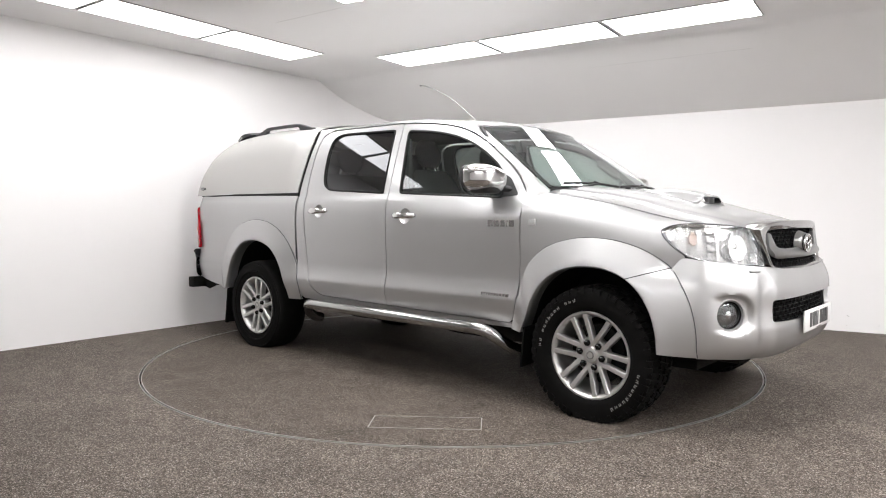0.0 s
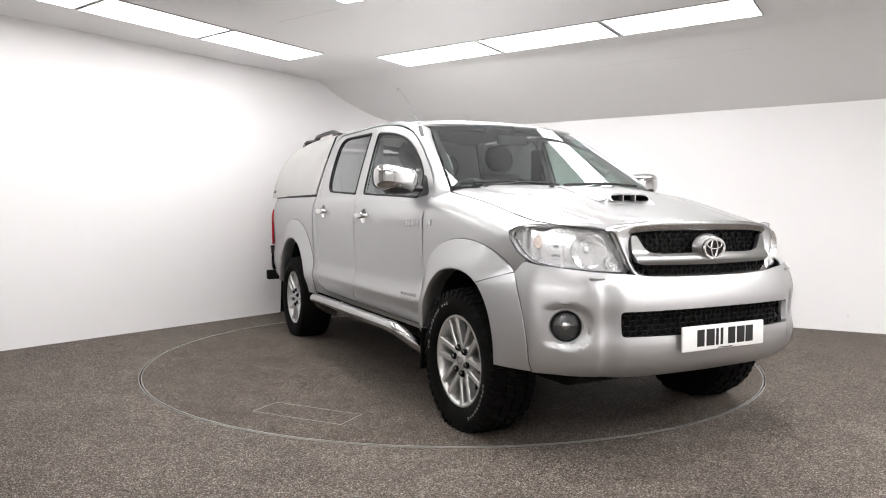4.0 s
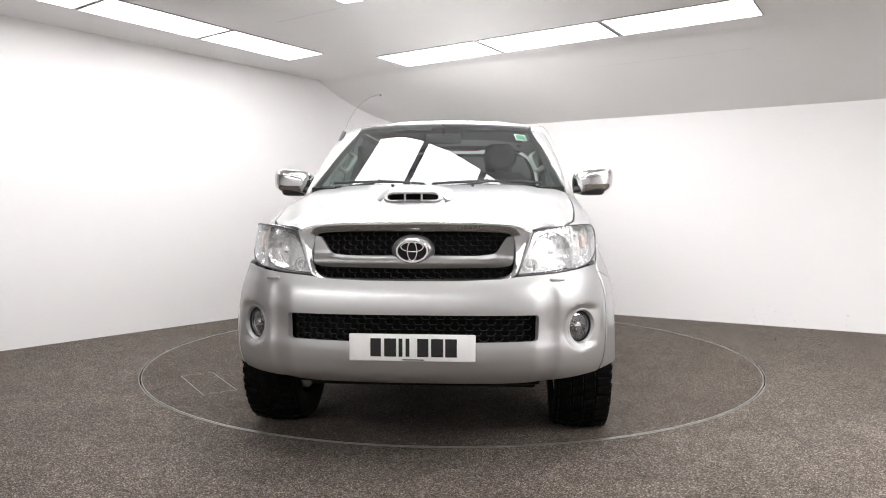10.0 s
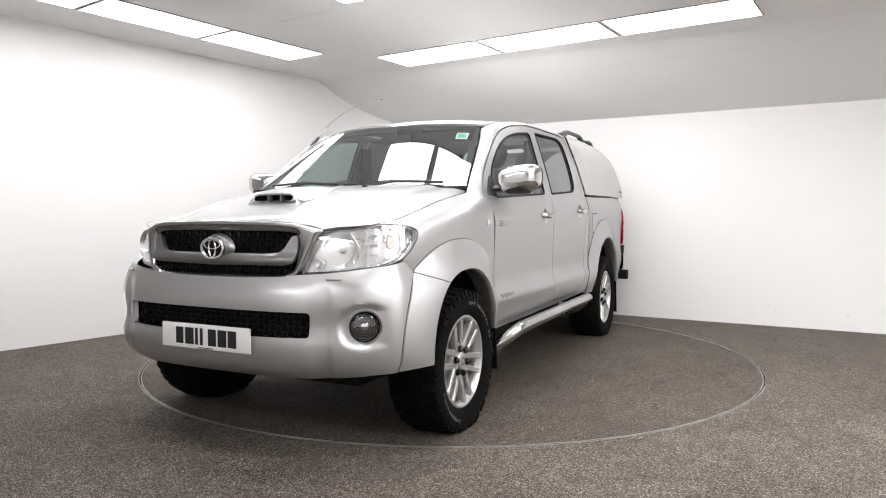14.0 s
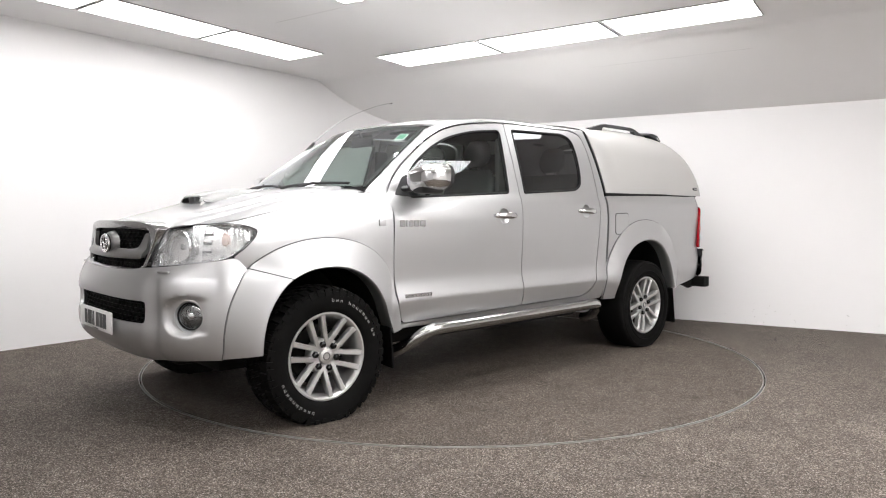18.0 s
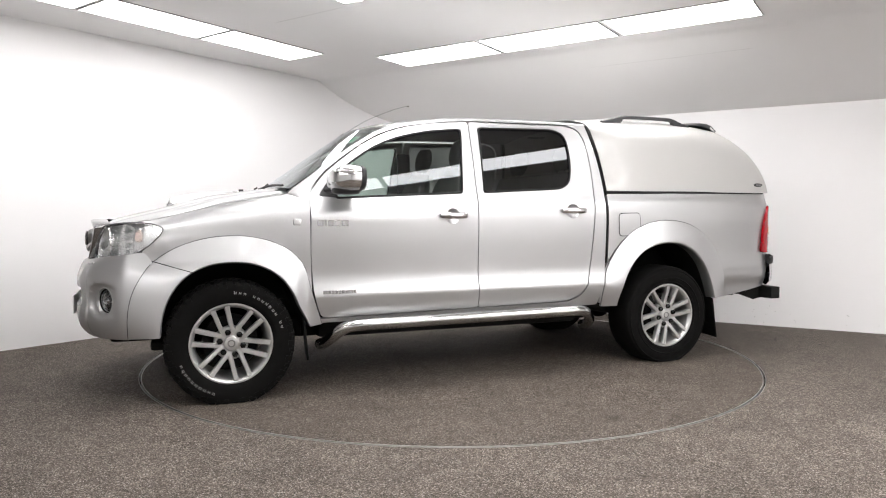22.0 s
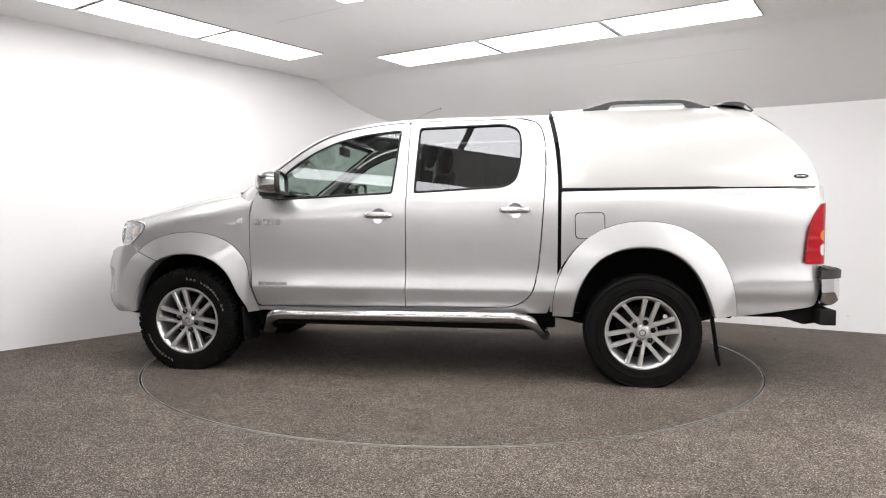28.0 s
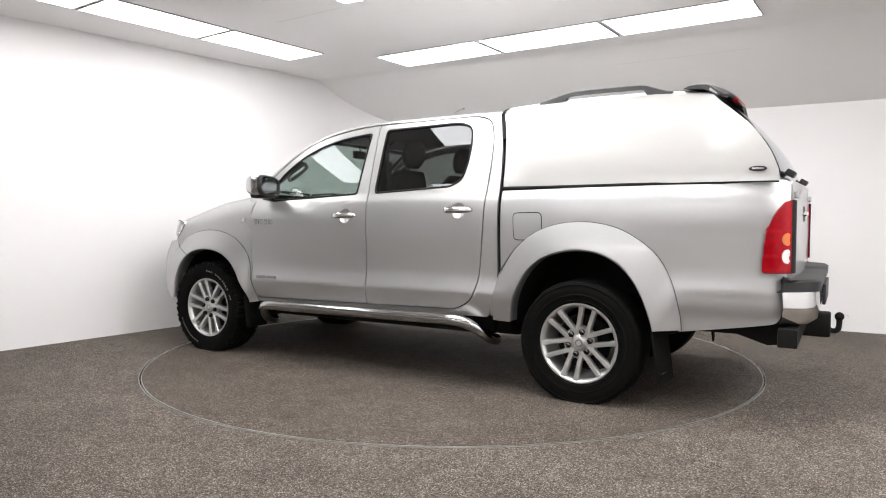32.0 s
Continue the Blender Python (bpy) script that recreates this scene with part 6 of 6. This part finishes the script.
# spoiler with its high brake lamp
def spoiler():
    def short(px, pz):
        return -2.035 + (px + 2.035) * 0.58, 1.812 - (1.806 - pz) * 0.52
    rows = []
    n = 28
    for i in range(n + 1):
        u = -1 + 2 * i / n
        a = abs(u)
        y = u * 0.585
        dz = 0.036 * (1 - a ** 2.2)
        back = 0.020 * (1 - a ** 3)
        tip = 0.0 if a > 0.62 else 0.022
        pts = [(-2.035, 1.768), (-2.10, 1.796), (-2.18, 1.806), (-2.255, 1.798), (-2.31, 1.768), (-2.392, 1.690 + tip), (-2.396, 1.676 + tip), (-2.372, 1.652 + tip), (-2.33, 1.685 + tip * 0.5), (-2.24, 1.742), (-2.13, 1.760)]
        if a > 0.98:
            c = Vector((-2.22, 1.745))
            pts = [(c.x + (px - c.x) * 0.97, c.y + (pz - c.y) * 0.9) for px, pz in pts]
        pts = [short(px, pz) for px, pz in pts]
        rows.append([Vector((px - back * (px < -2.13), y * (1 + 0.02 * (px < -2.18)), pz + dz)) for px, pz in pts])
    sp = loft("spoiler", rows, M_BAR, canopy, "black rear roof spoiler", closed=True, caps=True, angle=35)
    block("brake_lamp", (-2.275, -0.16, 1.765), (-2.245, 0.16, 1.788), M_RED, sp, "red high-level brake lamp", 0.006)
    for s in (-1, 1):
        # grey lens set in the end of the spoiler
        q = [Vector((short(x, z)[0], s * (0.598 - dy), short(x, z)[1])) for x, z, dy in ((-2.300, 1.752, 0.0), (-2.366, 1.688, 0.0), (-2.348, 1.676, 0.002), (-2.287, 1.730, 0.002))]
        rows = [[p + Vector((0, -s * 0.012, 0)) for p in q], q]
        loft("end_lens", rows, M_CLEARLENS, sp, "grey lens in the spoiler's end", closed=True, caps=True)


spoiler()


# rear door of the canopy: glass in a frame
def rear_glass(u, v, d=0.0):
    z = 1.272 + (1.735 - 1.272) * v
    x = CAN_REAR(z) - 0.016 * (1 - u * u) - 0.004
    wid = 0.76
    for i in range(61):
        p = canopy_section(-2.3, i / 60)
        if p.y >= z:
            wid = p.x - 0.035
            break
    return (x - d, u * max(0.25, wid), z)


rg = grid_loft("canopy_window", rear_glass, 20, 14, M_PRIVACY, truck, "dark tinted canopy rear window", out=(-1, 0, 0.5))
for u0, u1, v0, v1 in ((-1, -0.95, 0, 1), (0.95, 1, 0, 1), (-0.95, 0.95, 0, 0.05), (-0.95, 0.95, 0.94, 1)):
    grid_loft("window_edge", lambda u, v: rear_glass(u, v, -0.004), 16, 10, M_SEAL, rg, "black edge band", (-1, 0, 0.5), u0, u1, v0, v1)
for y in (-0.55, 0.55):
    c = Vector(rear_glass(y / 0.75, 0.07, 0.02))
    block("window_latch", (-0.035, -0.05, -0.02), (0.015, 0.05, 0.016), M_BLACK, rg, "black twist latch", 0.01, m=Matrix.Translation(c) @ Matrix.Rotation(radians(-30), 4, "Y"))
# closing walls so that no light falls into the shell
block("bed_floor", (-2.55, -0.44, 0.66), (-1.04, 0.44, 0.70), M_CHASSIS, truck, "black load bed floor", 0.01)
block("cab_back", (-0.99, -0.80, 0.46), (-0.965, 0.80, 1.24), M_DASH, truck, "dark cab rear wall", 0.004)

# tailgate
def tailgate_map(y, z):
    return (-2.626 - 0.012 * math.cos(y * 1.8) + 0.010 * ((z - 0.95) / 0.3) ** 2, y, z)


tg = sheet("tailgate", rounded([(0.742, 1.255, 0.03), (-0.742, 1.255, 0.03), (-0.742, 0.62, 0.04), (0.742, 0.62, 0.04)]), tailgate_map, M_PAINT, truck, holes=[rounded([(0.13, 1.13), (-0.13, 1.13), (-0.13, 1.04), (0.13, 1.04)], 0.02)], step=0.04, out=(-1, 0, 0), thick=0.03, label="silver tailgate")
block("handle_recess", (-2.61, -0.14, 1.03), (-2.585, 0.14, 1.14), M_BLACK, tg, "black recessed tailgate handle", 0.006)
block("handle", (-2.655, -0.10, 1.07), (-2.612, 0.10, 1.10), M_CHROME, tg, "chrome tailgate handle", 0.008)
for y0, ws in ((0.68, (0.03, 0.03, 0.03, 0.03, 0.03)), (-0.50, (0.03, 0.012, 0.03, 0.03))):
    y = y0
    for w in ws:
        block("badge_bar", (-2.644, y - w, 1.165), (-2.618, y, 1.20), M_BADGE, tg, "raised chrome badge bar", 0.002)
        y -= w + 0.01

# tail lamps, wrapped round the corner
def tail_lamps():
    pts = spline([(-2.46, 0.846), (-2.53, 0.836), (-2.585, 0.812), (-2.617, 0.784), (-2.634, 0.750), (-2.640, 0.712)], 6)
    ss = [0.0]
    for a, b in zip(pts, pts[1:]):
        ss.append(ss[-1] + (b - a).length)

    def at(s):
        s = max(0, min(s, ss[-1] - 1e-6))
        i = 0
        while ss[i + 1] < s:
            i += 1
        return pts[i].lerp(pts[i + 1], (s - ss[i]) / (ss[i + 1] - ss[i]))
    L = ss[-1]

    def m(s, z, d=0.0):
        p = at(s)
        return (p.x + d * 0.5, p.y + d * 0.9, z)

    def facet(z):
        """Stepped reflector bands behind the lens."""
        if z > 1.005 or z < 0.80:
            return 1.0
        f = (z - 0.80) / 0.0683
        return 2.2 * (f - int(f))
    zone = [(0.038, 0.785, 0.02), (L, 0.785, 0.01), (L, 1.150, 0.01), (L * 0.66, 1.152, 0.03), (L * 0.39, 1.085, 0.05), (L * 0.22, 0.985, 0.06), (0.044, 0.87, 0.05)]
    for mir in BOTH:
        lamp = sheet("tail_lamp", rounded(zone), lambda s, z: m(s, z, 0.008 + 0.003 * facet(z)), M_RED, truck, step=0.010, out=(-1, 1, 0), thick=0.02, mirror=mir, label="red wrap-around tail lamp")
        sheet("lamp_seam", rounded(grown(zone, 0.004)), lambda s, z: m(s, z, 0.001), M_SEAL, lamp, step=0.03, out=(-1, 1, 0), thick=0, mirror=mir)
        sheet("indicator", oval(L * 0.68, 0.955, 0.030, 0.032), lambda s, z: m(s, z, 0.0180), M_AMBER, lamp, step=0.02, out=(-1, 1, 0), thick=0.004, mirror=mir, label="amber indicator lens")
        sheet("reversing_lens", oval(L * 0.68, 0.868, 0.030, 0.036), lambda s, z: m(s, z, 0.0180), M_CLEARLENS, lamp, step=0.02, out=(-1, 1, 0), thick=0.004, mirror=mir, label="clear ribbed reversing lens")


tail_lamps()

# rear bumper: chrome corners, black step on top
rows = []
for i in range(29):
    u = -1 + i / 14
    a = abs(u)
    y = (1 if u > 0 else -1) * 0.835 * (1 - (1 - a) ** 1.0)
    x = -2.745 + 0.155 * max(0, (a - 0.80) / 0.20) ** 2.0
    rows.append([Vector((x + 0.02, y, 0.692)), Vector((x, y, 0.690)), Vector((x - 0.006, y, 0.61)), Vector((x + 0.002, y, 0.548)), Vector((x + 0.03, y * 0.995, 0.524)), Vector((x + 0.06, y * 0.99, 0.518))])
rb = loft("rear_bumper", rows, M_CHROME, truck, "chrome rear step bumper", out=None, angle=50)
rows = []
for i in range(29):
    u = -1 + i / 14
    a = abs(u)
    y = u * 0.84
    x = -2.752 + 0.16 * max(0, (a - 0.80) / 0.20) ** 2.0
    z = 0.750 if a > 0.42 else 0.738
    rows.append([Vector((-2.585, y, z - 0.045)), Vector((-2.59, y, z + (0.018 if a > 0.42 else 0))), Vector((-2.63, y, z)), Vector((x + 0.012, y, z)), Vector((x - 0.004, y, z - 0.010)), Vector((x - 0.002, y, 0.690)), Vector((x + 0.03, y, 0.686))])
loft("step_pad", rows, M_BLACK, rb, "black ribbed plastic step", closed=True, caps=True, angle=35)
block("plate_holder", (-2.768, -0.27, 0.575), (-2.750, 0.27, 0.69), M_BLACK, rb, "black plate holder", 0.006)
for y in (-0.45, 0.45):
    block("bumper_stay", (-2.66, y - 0.03, 0.50), (-2.3, y + 0.03, 0.56), M_CHASSIS, rb, bevel=0.006)

# tow bar
tb = block("tow_bar", (-2.665, -0.875, 0.415), (-2.575, 0.875, 0.508), M_CHASSIS, truck, "dark grey tow bar cross beam", 0.006)
for y in (-0.74, 0.74):
    bm = bmesh.new()
    vs = [bm.verts.new((x, y + d, z)) for d in (-0.008, 0.008) for x, z in ((-2.20, 0.56), (-2.60, 0.57), (-2.64, 0.42), (-2.52, 0.40), (-2.38, 0.445), (-2.2, 0.53))]
    n = 6
    bm.faces.new(vs[:n])
    bm.faces.new(vs[n:][::-1])
    for i in range(n):
        bm.faces.new([vs[i], vs[n + i], vs[n + (i + 1) % n], vs[(i + 1) % n]])
    part("side_plate", bm, M_CHASSIS, tb, smooth=False)
bm = bmesh.new()
box_bm(bm, (-2.79, -0.07, 0.36), (-2.63, 0.07, 0.50), 0.012)
part("tow_mount", bm, M_CHASSIS, tb, "black tow ball mount")
tube("tow_neck", spline([(-2.77, 0, 0.405), (-2.805, 0, 0.392), (-2.828, 0, 0.405), (-2.834, 0, 0.44), (-2.834, 0, 0.470)], 4), 0.016, M_CHASSIS, tb, k=12)
lathe("tow_ball", [(0.0, -0.026)] + [(0.026 * math.sin(math.pi * k / 12), -0.026 * math.cos(math.pi * k / 12)) for k in range(1, 12)] + [(0.0, 0.026)], M_CHASSIS, tb, "dark steel tow ball", k=20, m=Matrix.Translation((-2.834, 0, 0.480)) @ Matrix.Rotation(radians(90), 4, "X"))
tube("wire", spline([(-2.40, 0.70, 0.53), (-2.43, 0.70, 0.485), (-2.47, 0.68, 0.475), (-2.50, 0.66, 0.50), (-2.55, 0.64, 0.455), (-2.60, 0.62, 0.45)], 5), 0.006, M_BLACK, tb, "hanging black wire", k=6)

# antenna on the driver's side pillar
ant = tube("antenna", spline([(0.64, -0.665, 1.625), (0.54, -0.655, 1.715), (0.36, -0.63, 1.838), (0.18, -0.59, 1.925), (0.05, -0.55, 1.972), (-0.012, -0.53, 1.984)], 6), [0.0022] * 13 + [0.0015] * 18, M_SATIN, truck, "thin bent whip antenna", k=6)
tube("antenna_base", [(0.70, -0.680, 1.560), (0.635, -0.665, 1.630)], 0.012, M_BLACK, ant, "black antenna base", k=10)
bm = bmesh.new()
bmesh.ops.create_uvsphere(bm, u_segments=8, v_segments=6, radius=0.006, matrix=Matrix.Translation((-0.014, -0.53, 1.984)))
part("tip", bm, M_BLACK, ant)

# ---- underneath ----
block("floor_pan", (-0.95, -0.80, 0.435), (1.10, 0.80, 0.475), M_CHASSIS, truck, "black floor pan", 0.01)
block("engine_bay", (1.10, -0.44, 0.40), (2.20, 0.44, 0.95), M_CHASSIS, truck, "dark engine bay", 0.01)
for y in (-0.42, 0.42):
    block("chassis_rail", (-2.60, y - 0.04, 0.40), (2.20, y + 0.04, 0.54), M_CHASSIS, truck, "black chassis rail", 0.01)
for x in (1.543, -1.543):
    tube("axle", [(x, -0.68, 0.341), (x, 0.68, 0.341)], 0.045, M_CHASSIS, truck, "dark axle tube", k=12)
    bm = bmesh.new()
    bmesh.ops.create_uvsphere(bm, u_segments=16, v_segments=10, radius=0.13, matrix=Matrix.Translation((x, -0.12 if x > 0 else 0, 0.341)))
    part("differential", bm, M_CHASSIS, truck, "dark differential housing")
tube("exhaust", spline([(1.2, 0.25, 0.36), (0.2, 0.28, 0.35), (-0.9, 0.30, 0.36), (-1.35, 0.32, 0.52), (-1.9, 0.45, 0.50), (-2.1, 0.70, 0.45)], 5), 0.032, M_CHASSIS, truck, "dull exhaust pipe", k=10)
tube("silencer", [(0.3, 0.28, 0.35), (-0.4, 0.28, 0.355)], 0.085, M_CHASSIS, truck, "dull silencer box", k=14)
block("fuel_tank", (-0.7, -0.72, 0.33), (0.35, -0.47, 0.46), M_CHASSIS, truck, "black fuel tank", 0.03)
# added low blocks that keep light from reaching the floor under the truck
block("sill_blocker", (-0.90, 0.36, 0.30), (1.00, 0.66, 0.44), M_CHASSIS, truck, "added black underbody block that keeps light off the floor", 0.03)
block("sill_blocker", (0.35, -0.66, 0.30), (1.00, -0.36, 0.44), M_CHASSIS, truck, "added black underbody block that keeps light off the floor", 0.03)
block("gearbox", (-0.35, -0.36, 0.25), (1.35, 0.30, 0.44), M_CHASSIS, truck, "black gearbox and guard", 0.04)
block("transfer_blocker", (-0.95, -0.40, 0.25), (-0.35, 0.36, 0.44), M_CHASSIS, truck, "added black underbody block that keeps light off the floor", 0.04)
for x in (1.15, 0.35, -0.45, -0.95):
    block("crossmember", (x - 0.05, -0.62, 0.315), (x + 0.05, 0.62, 0.43), M_CHASSIS, truck, "black crossmember", 0.015)
block("spare_wheel", (-2.40, -0.33, 0.40), (-1.74, 0.33, 0.58), M_RUBBER, truck, "dark spare wheel under the bed", 0.08)
# hung low and wide to deepen the shade under the nose
block("skid_plate", (1.15, -0.54, 0.265), (1.98, 0.54, 0.32), M_CHASSIS, truck, "black skid plate", 0.02)
block("valance", (1.96, -0.55, 0.330), (2.20, 0.55, 0.42), M_CHASSIS, truck, "black plastic valance under the bumper", 0.03)
for mir in BOTH:
    s = -1 if mir else 1
    tube("leaf_spring", spline([(-0.95, s * 0.55, 0.42), (-1.25, s * 0.55, 0.36), (-1.54, s * 0.55, 0.34), (-1.85, s * 0.55, 0.38), (-2.15, s * 0.55, 0.46)], 4), 0.03, M_CHASSIS, truck, "dark leaf spring", k=8)


# ---- cabin ----
def seat(x, y, w, rear=False):
    """A seat cushion with a raked backrest and a headrest on posts."""
    bm = bmesh.new()
    box_bm(bm, (x - 0.25, y - w / 2, 0.70), (x + 0.27, y + w / 2, 0.86), 0.05)
    st = sharp(part("seat", bm, M_CLOTH, truck, "dark grey rear bench seat" if rear else "dark grey front seat"), 60)
    rows = []
    for k in range(11):
        t = k / 10
        ww = w / 2 * (0.94 if t < 0.75 else 0.94 - 0.35 * ((t - 0.75) / 0.25) ** 2)
        if rear:
            ww = w / 2 * 0.97
        z = 0.80 + 0.60 * t
        xc = x - 0.24 - 0.20 * t
        d = 0.075 * (1 - 0.55 * t ** 3)
        row = []
        for j in range(20):
            a = 2 * math.pi * j / 20
            ca, sa = math.cos(a), math.sin(a)
            row.append(Vector((xc + d * abs(sa) ** 0.6 * (1 if sa > 0 else -1), y + ww * abs(ca) ** 0.45 * (1 if ca > 0 else -1), z)))
        rows.append(row)
    loft("backrest", rows, M_CLOTH, st, closed=True, caps=True, angle=70)
    for yy in ((y,) if not rear else (y - 0.36, y + 0.36)):
        rows = []
        for k in range(9):
            t = k / 8
            g = math.sin(math.pi * (0.08 + 0.84 * t)) ** 0.4
            row = []
            for j in range(16):
                a = 2 * math.pi * j / 16
                ca, sa = math.cos(a), math.sin(a)
                row.append(Vector((x - 0.455 - 0.03 * t + 0.05 * g * sa, yy + 0.125 * g * abs(ca) ** 0.6 * (1 if ca > 0 else -1), 1.425 + 0.19 * t)))
            rows.append(row)
        loft("headrest", rows, M_CLOTH, st, closed=True, caps=True, angle=70)
        for dy in (-0.05, 0.05):
            tube("headrest_post", [(x - 0.44, yy + dy, 1.37), (x - 0.455, yy + dy, 1.46)], 0.007, M_CHROME, st, k=6)


seat(0.38, 0.37, 0.52)
seat(0.38, -0.37, 0.52)
seat(-0.50, 0.0, 1.36, rear=True)
rows = []
for i in range(17):
    y = -0.76 + 1.52 * i / 16
    hump = 0.035 * (1 - ramp01(abs(y + 0.37), 0.14, 0.26))
    rows.append([Vector((1.20, y, 1.195)), Vector((1.00, y, 1.205 + hump * 0.4)), Vector((0.86, y, 1.185 + hump)), Vector((0.80, y, 1.13 + hump * 0.6)), Vector((0.80, y, 0.98)), Vector((0.86, y, 0.85)), Vector((1.0, y, 0.75))])
dash = loft("dashboard", rows, M_DASH, truck, "dark grey dashboard", out=(-0.3, 0, 1))
tilt = Matrix.Translation((0.70, -0.37, 1.13)) @ Matrix.Rotation(radians(-65), 4, "Y")
ring_p = [tilt @ Vector((0.185 * math.cos(a), 0.185 * math.sin(a), 0)) for a in [2 * math.pi * k / 32 for k in range(33)]]
sw = tube("steering_wheel", ring_p, 0.016, M_DASH, truck, "black steering wheel", k=8, caps=False)
for a in (0.2, 2.94, 4.71):
    tube("wheel_spoke", [tilt @ Vector((0.05 * math.cos(a), 0.05 * math.sin(a), -0.02)), tilt @ Vector((0.18 * math.cos(a), 0.18 * math.sin(a), 0))], 0.016, M_DASH, sw, k=6)
lathe("wheel_boss", [(0.0, -0.05), (0.07, -0.04), (0.075, -0.01), (0.05, 0.012), (0.0, 0.016)], M_DASH, sw, k=20, m=tilt @ Matrix.Rotation(radians(90), 4, "X"))
# headlining, pillar trims, grab handles, inside mirror, sun visors
# roof shade is put into the colour: darker grey than the pillar trims
sheet("headlining", rounded([(0.56, 0.56), (0.56, -0.56), (-0.94, -0.56), (-0.94, 0.56)], 0.05), lambda x, y: (x, y, roof_map(x, y)[2] - 0.035), M_TRIMGREY, truck, step=0.1, out=(0, 0, -1), thick=0, label="headlining, its grey darkened for the shade under the roof")
for mir in BOTH:
    s = -1 if mir else 1
    rows = []
    for q in spline(TOP_B, 3)[:16]:
        b = Vector(q)
        rows.append([Vector((b.x - 0.012, s * (b.y - 0.004), b.z - 0.012)), Vector((b.x - 0.05, s * (b.y - 0.035), b.z - 0.035)), Vector((b.x - 0.075, s * (b.y + 0.01), b.z - 0.03)), Vector((b.x - 0.05, s * (b.y + 0.035), b.z - 0.012))])
    trim = loft("pillar_trim", rows, M_LINER, truck, "light grey windscreen pillar trim", closed=True)
    p0, p1 = Vector((0.90, s * 0.635, 1.375)), Vector((0.76, s * 0.60, 1.475))
    o = Vector((0.02, -s * 0.045, -0.03))
    tube("grab_handle", spline([p0, p0 + o * 0.8, p0 + o + (p1 - p0) * 0.2, p1 + o - (p1 - p0) * 0.2, p1 + o * 0.8, p1], 5), 0.014, M_LINER, trim, "light grey grab handle", k=8)
    rows = []
    for y in (0.10, 0.55):
        rows.append([Vector((0.50, s * y, 1.635)), Vector((0.40, s * y, 1.680)), Vector((0.40, s * y, 1.692)), Vector((0.51, s * y, 1.650))])
    # darkened like the headlining, for the shade up there
    loft("sun_visor", rows, M_TRIMGREY, truck, "sun visor, its grey darkened for the shade under the roof", closed=True, caps=True)
    tube("belt", [(-0.10, s * 0.70, 1.45), (-0.06, s * 0.66, 1.10), (-0.05, s * 0.62, 0.75)], 0.02, M_DASH, truck, "black seat belt", k=4)
    # B pillar inside
    block("pillar_cover", (-0.075, min(s * 0.66, s * 0.70), 1.18), (0.035, max(s * 0.66, s * 0.70), 1.60), M_DASH, truck, "dark pillar cover", 0.015, m=Matrix.Translation((0, 0, 0)))
mirror_in = block("inside_mirror", (0.655, -0.115, 1.545), (0.680, 0.115, 1.610), M_BLACK, truck, "black inside mirror", 0.012)
tube("mirror_stalk", [(0.67, 0, 1.60), (0.69, 0, 1.645), (0.665, 0, 1.665)], 0.010, M_BLACK, mirror_in, k=8)


def motions():
    drift = curve(DRIFT)
    rows = []
    for i in range(0, 65):
        t = i * 0.5
        rows.append((t, pose(0, 0, 0, 0, 0, TURN0 + RATE * t + drift(t))))
    walk(turntable, rows)
    walk(truck, rows)


motions()
